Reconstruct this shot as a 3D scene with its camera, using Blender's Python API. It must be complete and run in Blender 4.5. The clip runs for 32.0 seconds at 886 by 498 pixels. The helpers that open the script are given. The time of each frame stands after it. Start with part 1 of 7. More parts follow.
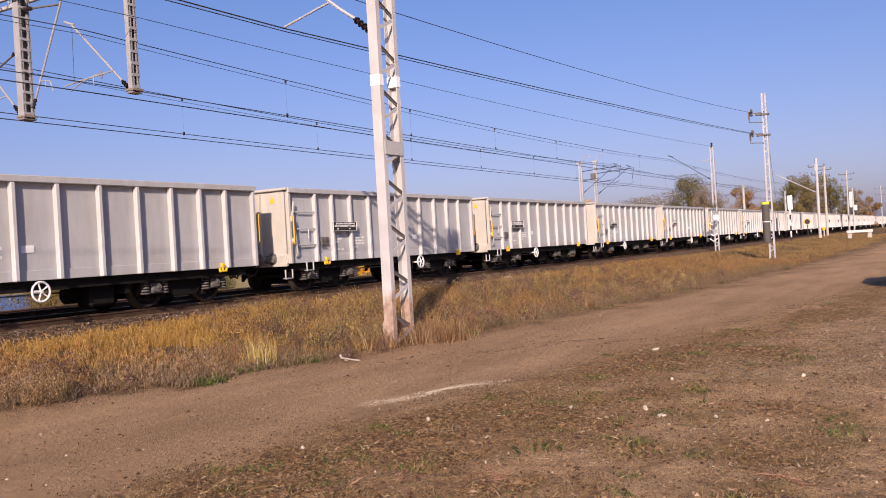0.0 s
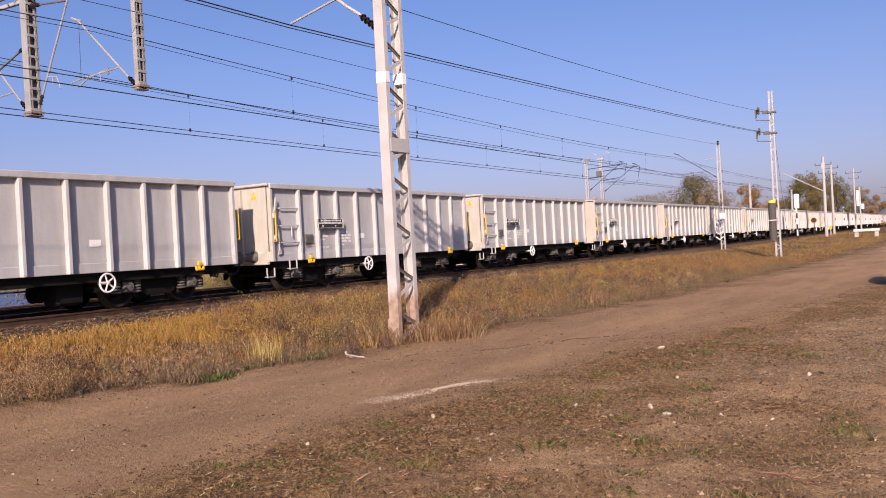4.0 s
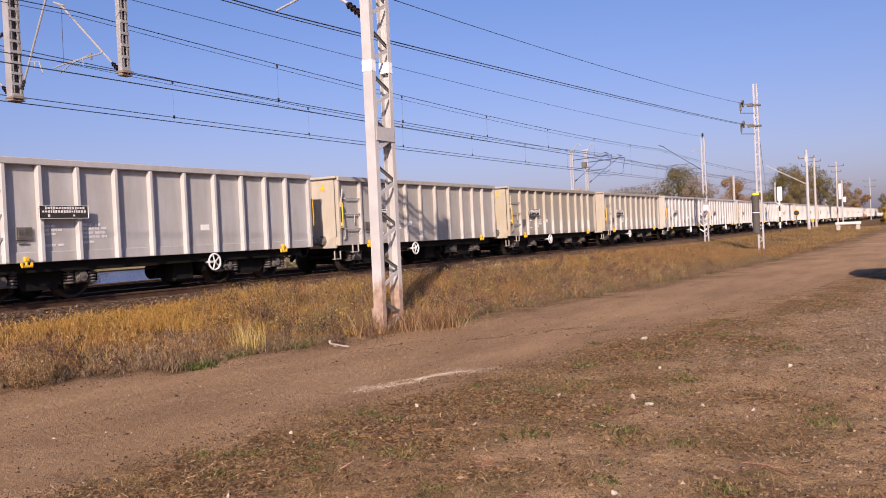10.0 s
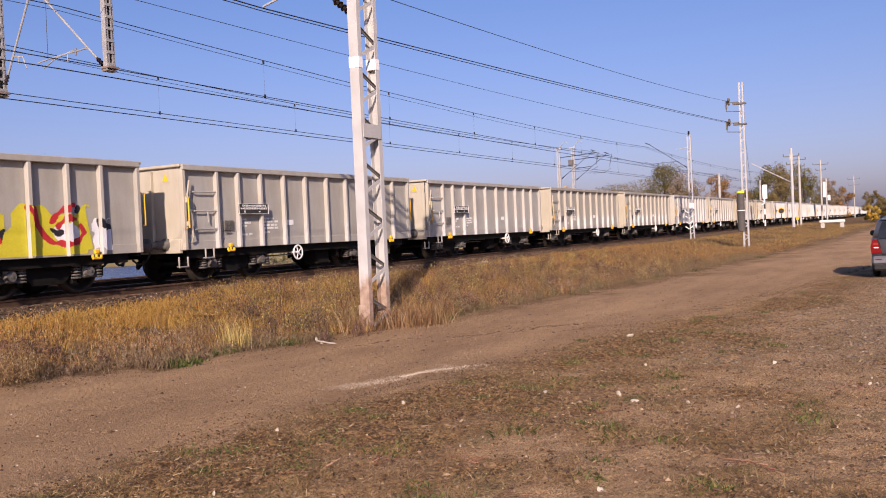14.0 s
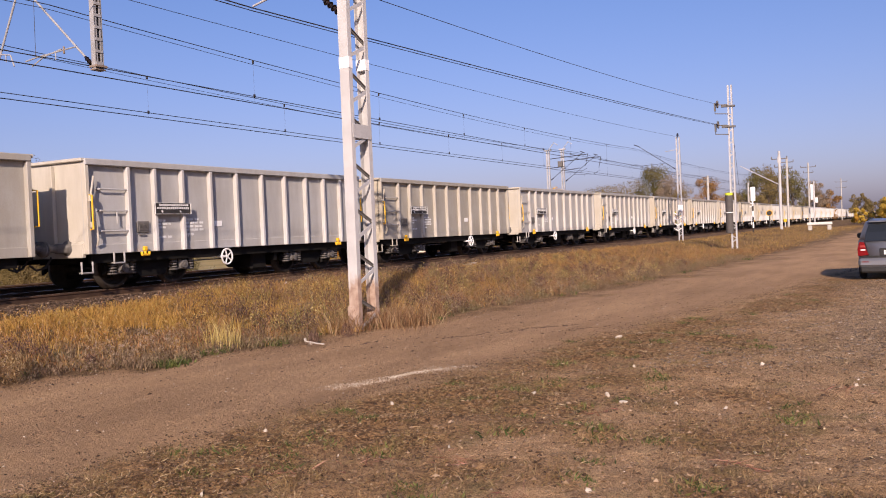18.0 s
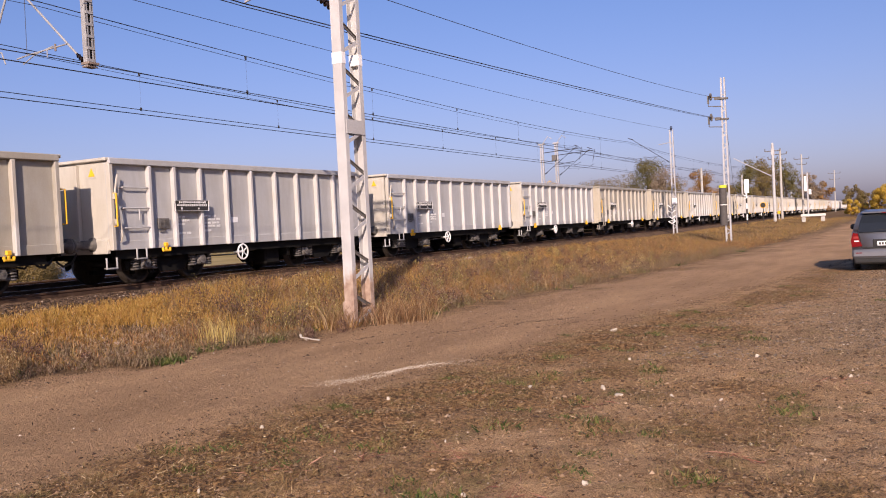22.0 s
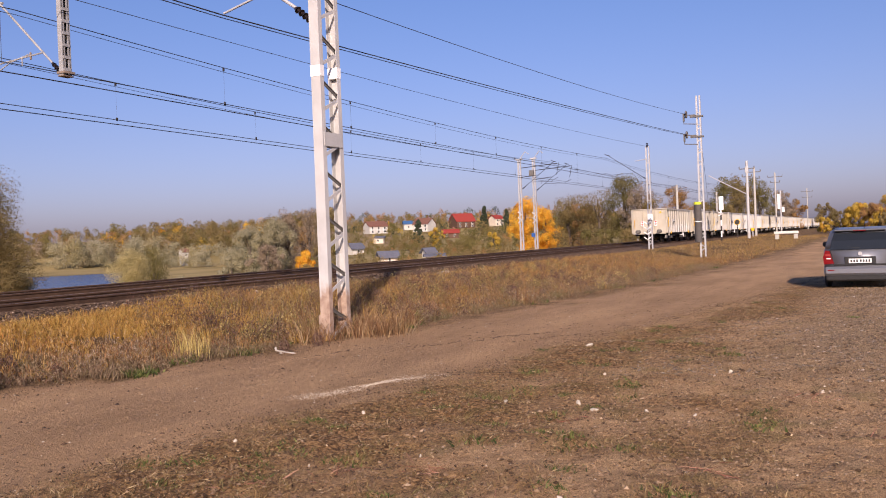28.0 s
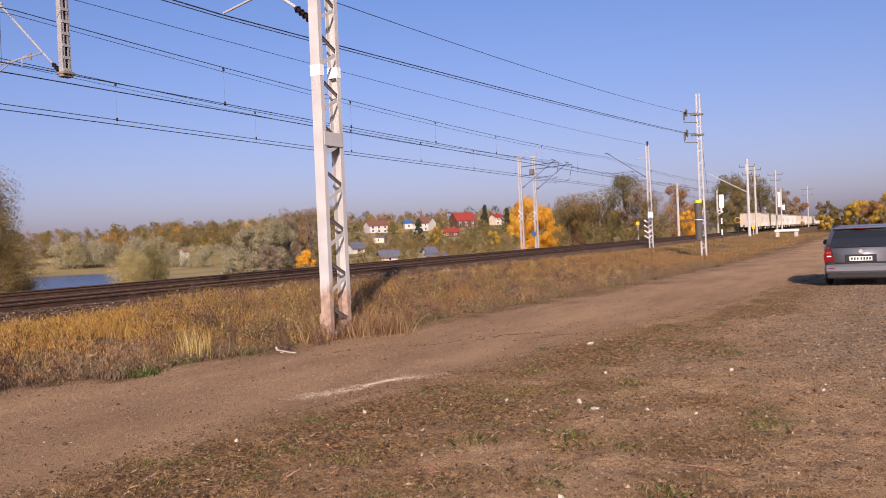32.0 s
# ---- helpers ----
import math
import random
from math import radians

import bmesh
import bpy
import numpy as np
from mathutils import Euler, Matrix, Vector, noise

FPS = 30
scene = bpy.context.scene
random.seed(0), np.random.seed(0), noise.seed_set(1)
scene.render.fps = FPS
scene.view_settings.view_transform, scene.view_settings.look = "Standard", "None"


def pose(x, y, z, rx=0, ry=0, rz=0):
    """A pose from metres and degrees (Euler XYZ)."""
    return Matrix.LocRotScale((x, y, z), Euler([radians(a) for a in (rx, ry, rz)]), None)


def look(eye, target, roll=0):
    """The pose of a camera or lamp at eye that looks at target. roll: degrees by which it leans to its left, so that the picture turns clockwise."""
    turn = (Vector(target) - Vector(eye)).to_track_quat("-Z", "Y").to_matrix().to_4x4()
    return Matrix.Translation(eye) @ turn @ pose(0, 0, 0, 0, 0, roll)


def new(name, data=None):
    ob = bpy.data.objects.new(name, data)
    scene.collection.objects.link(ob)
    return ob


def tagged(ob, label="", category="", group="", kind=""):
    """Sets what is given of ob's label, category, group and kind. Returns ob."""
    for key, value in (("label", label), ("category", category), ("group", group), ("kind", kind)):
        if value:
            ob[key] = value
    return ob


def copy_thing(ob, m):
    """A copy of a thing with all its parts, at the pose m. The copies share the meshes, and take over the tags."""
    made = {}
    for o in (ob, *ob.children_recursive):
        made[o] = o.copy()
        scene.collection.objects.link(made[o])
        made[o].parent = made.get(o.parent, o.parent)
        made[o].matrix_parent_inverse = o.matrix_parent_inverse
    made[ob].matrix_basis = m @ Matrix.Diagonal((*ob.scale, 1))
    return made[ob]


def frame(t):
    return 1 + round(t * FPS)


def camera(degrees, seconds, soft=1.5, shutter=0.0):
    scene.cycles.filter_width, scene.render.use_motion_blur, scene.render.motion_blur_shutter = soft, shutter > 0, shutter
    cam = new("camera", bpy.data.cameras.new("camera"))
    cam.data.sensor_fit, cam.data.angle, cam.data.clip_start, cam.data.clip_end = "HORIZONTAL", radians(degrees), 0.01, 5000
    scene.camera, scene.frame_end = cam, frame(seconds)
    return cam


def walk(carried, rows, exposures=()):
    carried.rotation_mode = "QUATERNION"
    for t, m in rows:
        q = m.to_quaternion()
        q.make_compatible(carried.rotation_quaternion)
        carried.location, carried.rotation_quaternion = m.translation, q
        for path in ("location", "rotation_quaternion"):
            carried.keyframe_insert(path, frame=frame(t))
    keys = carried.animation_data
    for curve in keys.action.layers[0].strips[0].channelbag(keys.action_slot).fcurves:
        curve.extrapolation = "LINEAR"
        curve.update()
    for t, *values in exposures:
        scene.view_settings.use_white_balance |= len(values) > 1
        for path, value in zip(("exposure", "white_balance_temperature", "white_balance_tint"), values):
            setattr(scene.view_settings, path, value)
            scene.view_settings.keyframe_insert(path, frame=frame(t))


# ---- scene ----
LENS = 2 * math.degrees(math.atan(784 / 1530))
EYE_Z = 1.65
cam = camera(LENS, 32.0, soft=1.0)
# seconds, tilt, lean and heading of the hand-held camera, which stands in one place
walk(cam, [(t, pose(0, 0, EYE_Z, rx, ry, rz)) for t, rx, ry, rz in [
    (0, 90.00, 3.35, 30.50), (0.5, 89.98, 3.35, 30.67), (1, 90.04, 2.91, 30.78), (1.5, 89.93, 3.28, 30.84),
    (2, 89.77, 3.30, 30.79), (2.5, 89.98, 3.31, 30.97), (3, 90.03, 3.26, 31.13), (3.5, 89.94, 3.11, 30.91),
    (5.5, 89.55, 3.21, 30.83), (6, 89.47, 2.94, 30.97), (6.5, 89.22, 2.70, 30.98), (7, 89.00, 2.68, 30.84),
    (7.5, 88.93, 2.63, 30.57), (8, 88.99, 2.72, 30.42), (8.5, 88.95, 2.68, 30.23), (9, 89.05, 2.65, 30.20),
    (9.5, 88.93, 2.64, 29.83), (10, 89.11, 2.69, 29.86), (10.5, 88.78, 2.46, 29.58), (11, 88.95, 2.37, 29.58),
    (11.5, 88.61, 2.48, 29.49), (12, 88.59, 2.55, 29.47), (12.5, 88.87, 2.53, 29.54), (13, 88.87, 2.44, 29.44),
    (13.5, 88.93, 2.44, 29.16), (14, 88.88, 2.59, 28.99), (14.5, 88.83, 2.46, 28.92), (16.5, 88.81, 2.38, 28.41),
    (17, 88.67, 2.31, 28.38), (17.5, 88.91, 2.45, 28.31), (18, 88.91, 2.38, 28.29), (18.5, 88.81, 2.60, 27.96),
    (19, 89.04, 2.66, 27.98), (19.5, 89.02, 2.58, 27.82), (20, 88.91, 2.53, 27.59), (20.5, 88.83, 2.28, 27.19),
    (21, 88.77, 2.55, 27.49), (21.5, 88.51, 2.75, 27.39), (22, 88.55, 2.87, 27.93), (22.5, 88.33, 2.43, 27.33),
    (23, 88.33, 2.03, 26.73), (23.5, 88.33, 2.03, 27.09), (24, 88.13, 2.17, 27.11), (24.5, 88.50, 2.45, 27.11),
    (25, 89.10, 2.32, 26.87), (25.5, 89.34, 2.53, 27.02), (27.5, 89.45, 2.70, 26.58), (28, 89.40, 2.33, 26.41),
    (28.5, 89.49, 2.17, 26.50), (29, 89.77, 2.32, 26.12), (29.5, 89.84, 2.46, 26.13), (30, 89.94, 2.71, 26.47),
    (30.5, 89.80, 2.61, 26.27), (31, 89.59, 2.44, 26.11), (31.5, 89.54, 2.38, 26.33), (32, 89.34, 2.51, 26.44),
]], exposures=[(0, 0.38, 6500, 24), (32, 0.38, 6500, 24)])

# ---- world, sun ----
SUN_EL, SUN_SIDE = 25.5, 64.0          # height, and turn from the track's normal towards the rear of the train
to_sun = Vector((math.cos(radians(SUN_SIDE)) * math.cos(radians(SUN_EL)),
                 -math.sin(radians(SUN_SIDE)) * math.cos(radians(SUN_EL)), math.sin(radians(SUN_EL))))
world = bpy.data.worlds.new("sky_world")
world.use_nodes = True
scene.world = world
wn = world.node_tree
sky = wn.nodes.new("ShaderNodeTexSky")
sky.sky_type = "NISHITA"
sky.sun_disc = False
sky.sun_elevation = radians(SUN_EL)
sky.sun_rotation = math.atan2(to_sun.x, to_sun.y)
sky.air_density, sky.dust_density, sky.ozone_density, sky.altitude = 1.0, 1.5, 3.0, 0
hazy = wn.nodes.new("ShaderNodeMix")         # the violet autumn haze
hazy.data_type, hazy.blend_type = "RGBA", "MULTIPLY"
hazy.inputs[0].default_value = 1.0
up = wn.nodes.new("ShaderNodeTexCoord")
split = wn.nodes.new("ShaderNodeSeparateXYZ")
wn.links.new(up.outputs["Generated"], split.inputs[0])
veil = wn.nodes.new("ShaderNodeValToRGB")
veil.color_ramp.elements[0].position, veil.color_ramp.elements[0].color = 0.0, (1.07, 0.96, 1.32, 1)
veil.color_ramp.elements[1].position, veil.color_ramp.elements[1].color = 0.30, (0.93, 1.06, 1.36, 1)
mid_sky = veil.color_ramp.elements.new(0.12)
mid_sky.color = (1.02, 0.97, 1.24, 1)
wn.links.new(split.outputs[2], veil.inputs[0])
wn.links.new(veil.outputs[0], hazy.inputs[7])
wn.links.new(sky.outputs[0], hazy.inputs[6])
wn.links.new(hazy.outputs[2], wn.nodes["Background"].inputs[0])
wn.nodes["Background"].inputs[1].default_value = 0.073
sun = new("sun", bpy.data.lights.new("sun", "SUN"))
sun.data.energy, sun.data.angle, sun.data.color = 5.0, radians(0.6), (1.0, 0.85, 0.66)
sun.matrix_world = look((0, 0, 60), Vector((0, 0, 60)) - to_sun)

RAIL_Z = 0.70
TRACK_X, TRACK2_X = -16.6, -20.85
WAGON_L, BODY_L, BUF = 11.5, 10.25, 0.62


# ---- materials ----
class Nodes:
    def __init__(self, name):
        self.m = bpy.data.materials.new(name)
        self.m.use_nodes = True
        self.t = self.m.node_tree
        self.b = self.t.nodes["Principled BSDF"]
        self.co = self.t.nodes.new("ShaderNodeTexCoord")

    def add(self, kind, **values):
        n = self.t.nodes.new(kind)
        for key, v in values.items():
            n.inputs[key.replace("_", " ")].default_value = v
        return n

    def link(self, a, b):
        self.t.links.new(a, b)

    def noise(self, scale, detail=4.0, rough=0.55, stretch=None, source="Object"):
        n = self.add("ShaderNodeTexNoise", Scale=scale, Detail=detail, Roughness=rough)
        if stretch:
            mp = self.t.nodes.new("ShaderNodeMapping")
            mp.inputs["Scale"].default_value = stretch
            self.link(self.co.outputs[source], mp.inputs["Vector"])
            self.link(mp.outputs[0], n.inputs["Vector"])
        else:
            self.link(self.co.outputs[source], n.inputs["Vector"])
        return n.outputs["Fac"]

    def ramp(self, fac, stops):
        n = self.t.nodes.new("ShaderNodeValToRGB")
        while len(n.color_ramp.elements) < len(stops):
            n.color_ramp.elements.new(0.5)
        for e, (p, c) in zip(n.color_ramp.elements, stops):
            e.position, e.color = p, (*c, 1) if len(c) == 3 else c
        self.link(fac, n.inputs[0])
        return n.outputs[0]

    def mix(self, fac, a, b, how="MIX"):
        n = self.t.nodes.new("ShaderNodeMix")
        n.data_type, n.blend_type = "RGBA", how
        for v, i in ((fac, 0), (a, 6), (b, 7)):
            if isinstance(v, (int, float)):
                n.inputs[i].default_value = v
            elif isinstance(v, tuple):
                n.inputs[i].default_value = (*v, 1) if len(v) == 3 else v
            else:
                self.link(v, n.inputs[i])
        return n.outputs[2]

    def bump(self, height, strength, distance=0.02):
        n = self.add("ShaderNodeBump", Strength=strength, Distance=distance)
        self.link(height, n.inputs["Height"])
        self.link(n.outputs[0], self.b.inputs["Normal"])

    def done(self, color, rough=0.7, metal=0.0, spec=0.3):
        if isinstance(color, tuple):
            self.b.inputs["Base Color"].default_value = (*color, 1)
        else:
            self.link(color, self.b.inputs["Base Color"])
        if isinstance(rough, (int, float)):
            self.b.inputs["Roughness"].default_value = rough
        else:
            self.link(rough, self.b.inputs["Roughness"])
        self.b.inputs["Metallic"].default_value = metal
        self.b.inputs["Specular IOR Level"].default_value = spec
        return self.m


def surface(name, a, b, scale=6.0, rough=0.7, bump=0.15, metal=0.0, fine=60.0, spec=0.3, stretch=None):
    """A two-scale mottled surface between two colours."""
    n = Nodes(name)
    big, small = n.noise(scale, 5, stretch=stretch), n.noise(fine, 3)
    c = n.ramp(big, [(0.3, a), (0.7, b)])
    c = n.mix(0.35, c, n.ramp(small, [(0.3, tuple(v * 0.72 for v in a)), (0.7, tuple(min(1, v * 1.15) for v in b))]))
    if bump:
        n.bump(small, bump, 0.01)
    return n.done(c, rough, metal, spec)


def leafy(name, stops, shine=0.25, patch=None, grain=0.8, share=0.5):
    """Leaves and blades: each island takes its own tone, blended with the tone of its patch; light passes through them."""
    n = Nodes(name)
    g = n.t.nodes.new("ShaderNodeNewGeometry")
    c = n.ramp(g.outputs["Random Per Island"], stops)
    if patch:
        c = n.mix(share, c, n.ramp(n.noise(grain, 3, 0.5), patch))
    n.done(c, 0.6, 0, 0.2)
    tr = n.t.nodes.new("ShaderNodeBsdfTranslucent")
    n.link(c, tr.inputs[0])
    mixs = n.add("ShaderNodeMixShader", Fac=shine)
    n.link(n.b.outputs[0], mixs.inputs[1])
    n.link(tr.outputs[0], mixs.inputs[2])
    n.link(mixs.outputs[0], n.t.nodes["Material Output"].inputs[0])
    return n.m


def wagon_paint(name, base, dirt, washed=0.0):
    """Grey wagon paint with brown dust; the object's colour says how dusty it is."""
    n = Nodes(name)
    info = n.t.nodes.new("ShaderNodeObjectInfo")
    sep = n.t.nodes.new("ShaderNodeSeparateColor")
    n.link(info.outputs["Color"], sep.inputs[0])
    big, streak, small = n.noise(1.1, 5), n.noise(1.6, 5, 0.65, stretch=(2.2, 2.2, 0.5)), n.noise(45, 3)
    m = n.t.nodes.new("ShaderNodeMath")
    m.operation = "MULTIPLY_ADD"
    n.link(big, m.inputs[0])
    m.inputs[1].default_value = 0.5
    n.link(sep.outputs[0], m.inputs[2])
    fac = n.ramp(m.outputs[0], [(0.2, (0, 0, 0)), (1.15, (1, 1, 1))])
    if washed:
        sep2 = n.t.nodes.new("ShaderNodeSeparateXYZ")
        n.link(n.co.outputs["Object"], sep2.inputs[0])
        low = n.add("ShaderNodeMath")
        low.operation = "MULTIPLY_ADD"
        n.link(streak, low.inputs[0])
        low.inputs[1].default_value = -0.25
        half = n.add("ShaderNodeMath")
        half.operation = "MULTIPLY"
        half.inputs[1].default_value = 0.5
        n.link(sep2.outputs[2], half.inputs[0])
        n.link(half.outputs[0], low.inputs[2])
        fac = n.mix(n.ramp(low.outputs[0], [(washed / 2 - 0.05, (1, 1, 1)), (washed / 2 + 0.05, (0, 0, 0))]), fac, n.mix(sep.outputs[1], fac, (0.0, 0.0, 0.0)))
    c = n.mix(fac, base, dirt)
    c = n.mix(0.3, c, n.ramp(streak, [(0.35, (0.55, 0.5, 0.45)), (0.65, (1.0, 1.0, 1.0))]), "MULTIPLY")
    c = n.mix(0.22, c, n.ramp(small, [(0.3, (0.6, 0.58, 0.55)), (0.7, (1, 1, 1))]), "MULTIPLY")
    n.bump(small, 0.06, 0.005)
    return n.done(c, 0.55, 0, 0.35)


M = {}
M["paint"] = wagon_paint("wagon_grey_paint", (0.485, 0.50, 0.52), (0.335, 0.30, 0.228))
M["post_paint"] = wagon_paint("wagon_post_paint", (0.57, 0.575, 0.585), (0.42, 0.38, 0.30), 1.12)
# Cream for the wagon ends: the sun's warmth is put into this lighter copy.
M["cream"] = wagon_paint("wagon_sunlit_paint", (0.54, 0.52, 0.47), (0.46, 0.40, 0.29))
M["black"] = surface("underframe_black", (0.006, 0.006, 0.006), (0.014, 0.0125, 0.011), 5, 0.8, 0.2, spec=0.15)
M["bogie"] = surface("bogie_iron", (0.04, 0.038, 0.036), (0.19, 0.175, 0.16), 7, 0.75, 0.25)
M["wheel"] = surface("wheel_steel", (0.025, 0.021, 0.018), (0.07, 0.058, 0.048), 9, 0.5, 0.15, 0.5)
M["yellow"] = surface("yellow_paint", (0.75, 0.42, 0.02), (0.85, 0.5, 0.03), 6, 0.5, 0.05)
M["white"] = surface("white_paint", (0.75, 0.75, 0.74), (0.85, 0.85, 0.83), 5, 0.5, 0.05)
M["sign_black"] = surface("board_black", (0.02, 0.02, 0.02), (0.05, 0.045, 0.04), 9, 0.6, 0.1)
M["marking"] = surface("white_stencil", (0.62, 0.62, 0.62), (0.72, 0.72, 0.7), 12, 0.6, 0.0)
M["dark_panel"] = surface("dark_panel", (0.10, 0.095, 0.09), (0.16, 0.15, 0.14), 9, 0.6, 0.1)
M["red"] = surface("red_paint", (0.55, 0.03, 0.04), (0.65, 0.05, 0.05), 9, 0.5, 0.0)
M["galv"] = surface("galvanised_steel", (0.36, 0.36, 0.37), (0.49, 0.49, 0.50), 3, 0.55, 0.1, 0.15)
M["mast"] = surface("mast_paint", (0.38, 0.375, 0.37), (0.49, 0.485, 0.48), 2.0, 0.6, 0.1)
M["post_steel"] = surface("weathered_zinc", (0.24, 0.24, 0.245), (0.36, 0.36, 0.365), 3, 0.6, 0.1)
M["rust"] = surface("rusty_iron", (0.18, 0.075, 0.035), (0.34, 0.155, 0.075), 6, 0.85, 0.3)
M["foot_rust"] = surface("weathered_brown_steel", (0.15, 0.115, 0.09), (0.27, 0.215, 0.175), 9, 0.7, 0.2)
M["rail"] = surface("rail_rust", (0.04, 0.023, 0.014), (0.105, 0.06, 0.036), 5, 0.75, 0.2)
M["railhead"] = surface("rail_head", (0.24, 0.175, 0.135), (0.36, 0.275, 0.22), 8, 0.42, 0.05, 0.5)
M["sleeper"] = surface("sleeper_concrete", (0.10, 0.07, 0.048), (0.20, 0.145, 0.105), 5, 0.9, 0.3)
M["ballast"] = surface("ballast_stone", (0.075, 0.055, 0.042), (0.20, 0.15, 0.12), 3, 0.9, 0.8, 0, 14)
M["concrete"] = surface("concrete", (0.36, 0.34, 0.31), (0.48, 0.46, 0.42), 4, 0.9, 0.3)
M["wire"] = surface("wire_copper", (0.03, 0.03, 0.032), (0.06, 0.055, 0.055), 5, 0.6, 0.0, 0.3)
M["insulator"] = surface("insulator_brown", (0.012, 0.010, 0.012), (0.03, 0.02, 0.02), 9, 0.3, 0.0)
M["bark"] = surface("bark", (0.06, 0.045, 0.035), (0.14, 0.11, 0.085), 5, 0.9, 0.6, 0, 25, stretch=(4, 4, 0.6))
M["rubber_hose"] = surface("hose_rubber", (0.02, 0.02, 0.02), (0.05, 0.045, 0.04), 20, 0.8, 0.1)
M["blue"] = surface("blue_plate", (0.025, 0.08, 0.26), (0.035, 0.11, 0.33), 9, 0.5, 0.0)
M["lime"] = surface("lime_cap", (0.55, 0.62, 0.03), (0.65, 0.7, 0.05), 9, 0.5, 0.0)
M["stone"] = surface("pale_stone", (0.30, 0.265, 0.22), (0.50, 0.46, 0.40), 9, 0.85, 0.4, 0, 40)


# ---- mesh building ----
class MB:
    """Collects points and faces of one mesh."""
    def __init__(self):
        self.v, self.f = [], []

    def poly(self, pts, faces):
        k = len(self.v)
        self.v += [tuple(p) for p in pts]
        self.f += [tuple(k + i for i in f) for f in faces]
        return self

    def box(self, c, s, bev=0.0, m=None):
        cx, cy, cz = c
        hx, hy, hz = s[0] / 2, s[1] / 2, s[2] / 2
        if bev <= 0:
            pts = [(x * hx, y * hy, z * hz) for x in (-1, 1) for y in (-1, 1) for z in (-1, 1)]
            fs = [(0, 1, 3, 2), (4, 6, 7, 5), (0, 4, 5, 1), (2, 3, 7, 6), (0, 2, 6, 4), (1, 5, 7, 3)]
        else:
            pts, idx, fs = [], {}, []
            for x in (-1, 1):
                for y in (-1, 1):
                    for z in (-1, 1):
                        for a in range(3):
                            p = [x * (hx - bev), y * (hy - bev), z * (hz - bev)]
                            p[a] = (x * hx, y * hy, z * hz)[a]
                            idx[x, y, z, a] = len(pts)
                            pts.append(tuple(p))
            for a in range(3):
                b, c2 = (a + 1) % 3, (a + 2) % 3
                for sgn in (-1, 1):
                    q = []
                    for i, j in ((-1, -1), (1, -1), (1, 1), (-1, 1)):
                        k = [0, 0, 0]
                        k[a], k[b], k[c2] = sgn, i, j
                        q.append(idx[(*k, a)])
                    fs.append(tuple(q) if sgn > 0 else tuple(q[::-1]))
                for i in (-1, 1):
                    for j in (-1, 1):
                        k0, k1 = [0, 0, 0], [0, 0, 0]
                        k0[a], k0[b], k0[c2] = -1, i, j
                        k1[a], k1[b], k1[c2] = 1, i, j
                        q = (idx[(*k0, b)], idx[(*k1, b)], idx[(*k1, c2)], idx[(*k0, c2)])
                        fs.append(q if i * j < 0 else q[::-1])
            for x in (-1, 1):
                for y in (-1, 1):
                    for z in (-1, 1):
                        q = tuple(idx[x, y, z, a] for a in range(3))
                        fs.append(q if x * y * z > 0 else q[::-1])
        if m is not None:
            pts = [m @ Vector(p) for p in pts]
        return self.poly([(p[0] + cx, p[1] + cy, p[2] + cz) for p in pts], fs)

    def cyl(self, p0, p1, r, seg=10, r2=None, caps=True):
        p0, p1 = Vector(p0), Vector(p1)
        d = (p1 - p0).normalized()
        u = d.cross(Vector((0, 0, 1)) if abs(d.z) < 0.9 else Vector((1, 0, 0))).normalized()
        w = d.cross(u)
        r2 = r if r2 is None else r2
        ring = [(math.cos(2 * math.pi * i / seg), math.sin(2 * math.pi * i / seg)) for i in range(seg)]
        pts = [p0 + (u * a + w * b) * r for a, b in ring] + [p1 + (u * a + w * b) * r2 for a, b in ring]
        fs = [(i, i + seg, (i + 1) % seg + seg, (i + 1) % seg) for i in range(seg)]
        if caps:
            fs += [tuple(range(seg)), tuple(range(2 * seg - 1, seg - 1, -1))]
        return self.poly(pts, fs)

    def tube(self, pts, r, seg=6):
        """One bent tube through the points."""
        pts = [Vector(q) for q in pts]
        n = len(pts)
        last = None
        v = []
        for i, q in enumerate(pts):
            d = (pts[min(i + 1, n - 1)] - pts[max(i - 1, 0)]).normalized()
            u = last - d * last.dot(d) if last is not None else d.cross(Vector((0, 0, 1)) if abs(d.z) < 0.9 else Vector((1, 0, 0)))
            if u.length < 1e-4:
                u = d.orthogonal()
            u.normalize()
            last = u
            w = d.cross(u)
            v += [q + (u * math.cos(2 * math.pi * k / seg) + w * math.sin(2 * math.pi * k / seg)) * r for k in range(seg)]
        f = [(i * seg + k, (i + 1) * seg + k, (i + 1) * seg + (k + 1) % seg, i * seg + (k + 1) % seg) for i in range(n - 1) for k in range(seg)]
        f += [tuple(range(seg)), tuple(range(n * seg - 1, (n - 1) * seg - 1, -1))]
        return self.poly(v, f)

    def lathe(self, axis, origin, profile, seg=20):
        """profile: (along, radius) pairs round the axis, an index 0 to 2."""
        o, n = Vector(origin), len(profile)
        b, c = (axis + 1) % 3, (axis + 2) % 3
        pts = []
        for i in range(seg):
            a = 2 * math.pi * i / seg
            for l, r in profile:
                p = [0, 0, 0]
                p[axis], p[b], p[c] = l, r * math.cos(a), r * math.sin(a)
                pts.append(o + Vector(p))
        fs = [(i * n + k, ((i + 1) % seg) * n + k, ((i + 1) % seg) * n + k + 1, i * n + k + 1) for i in range(seg) for k in range(n - 1)]
        return self.poly(pts, fs)

    def torus(self, axis, origin, R, r, seg=24, ring=8):
        prof = [(r * math.sin(2 * math.pi * k / ring), R + r * math.cos(2 * math.pi * k / ring)) for k in range(ring + 1)]
        return self.lathe(axis, origin, prof, seg)

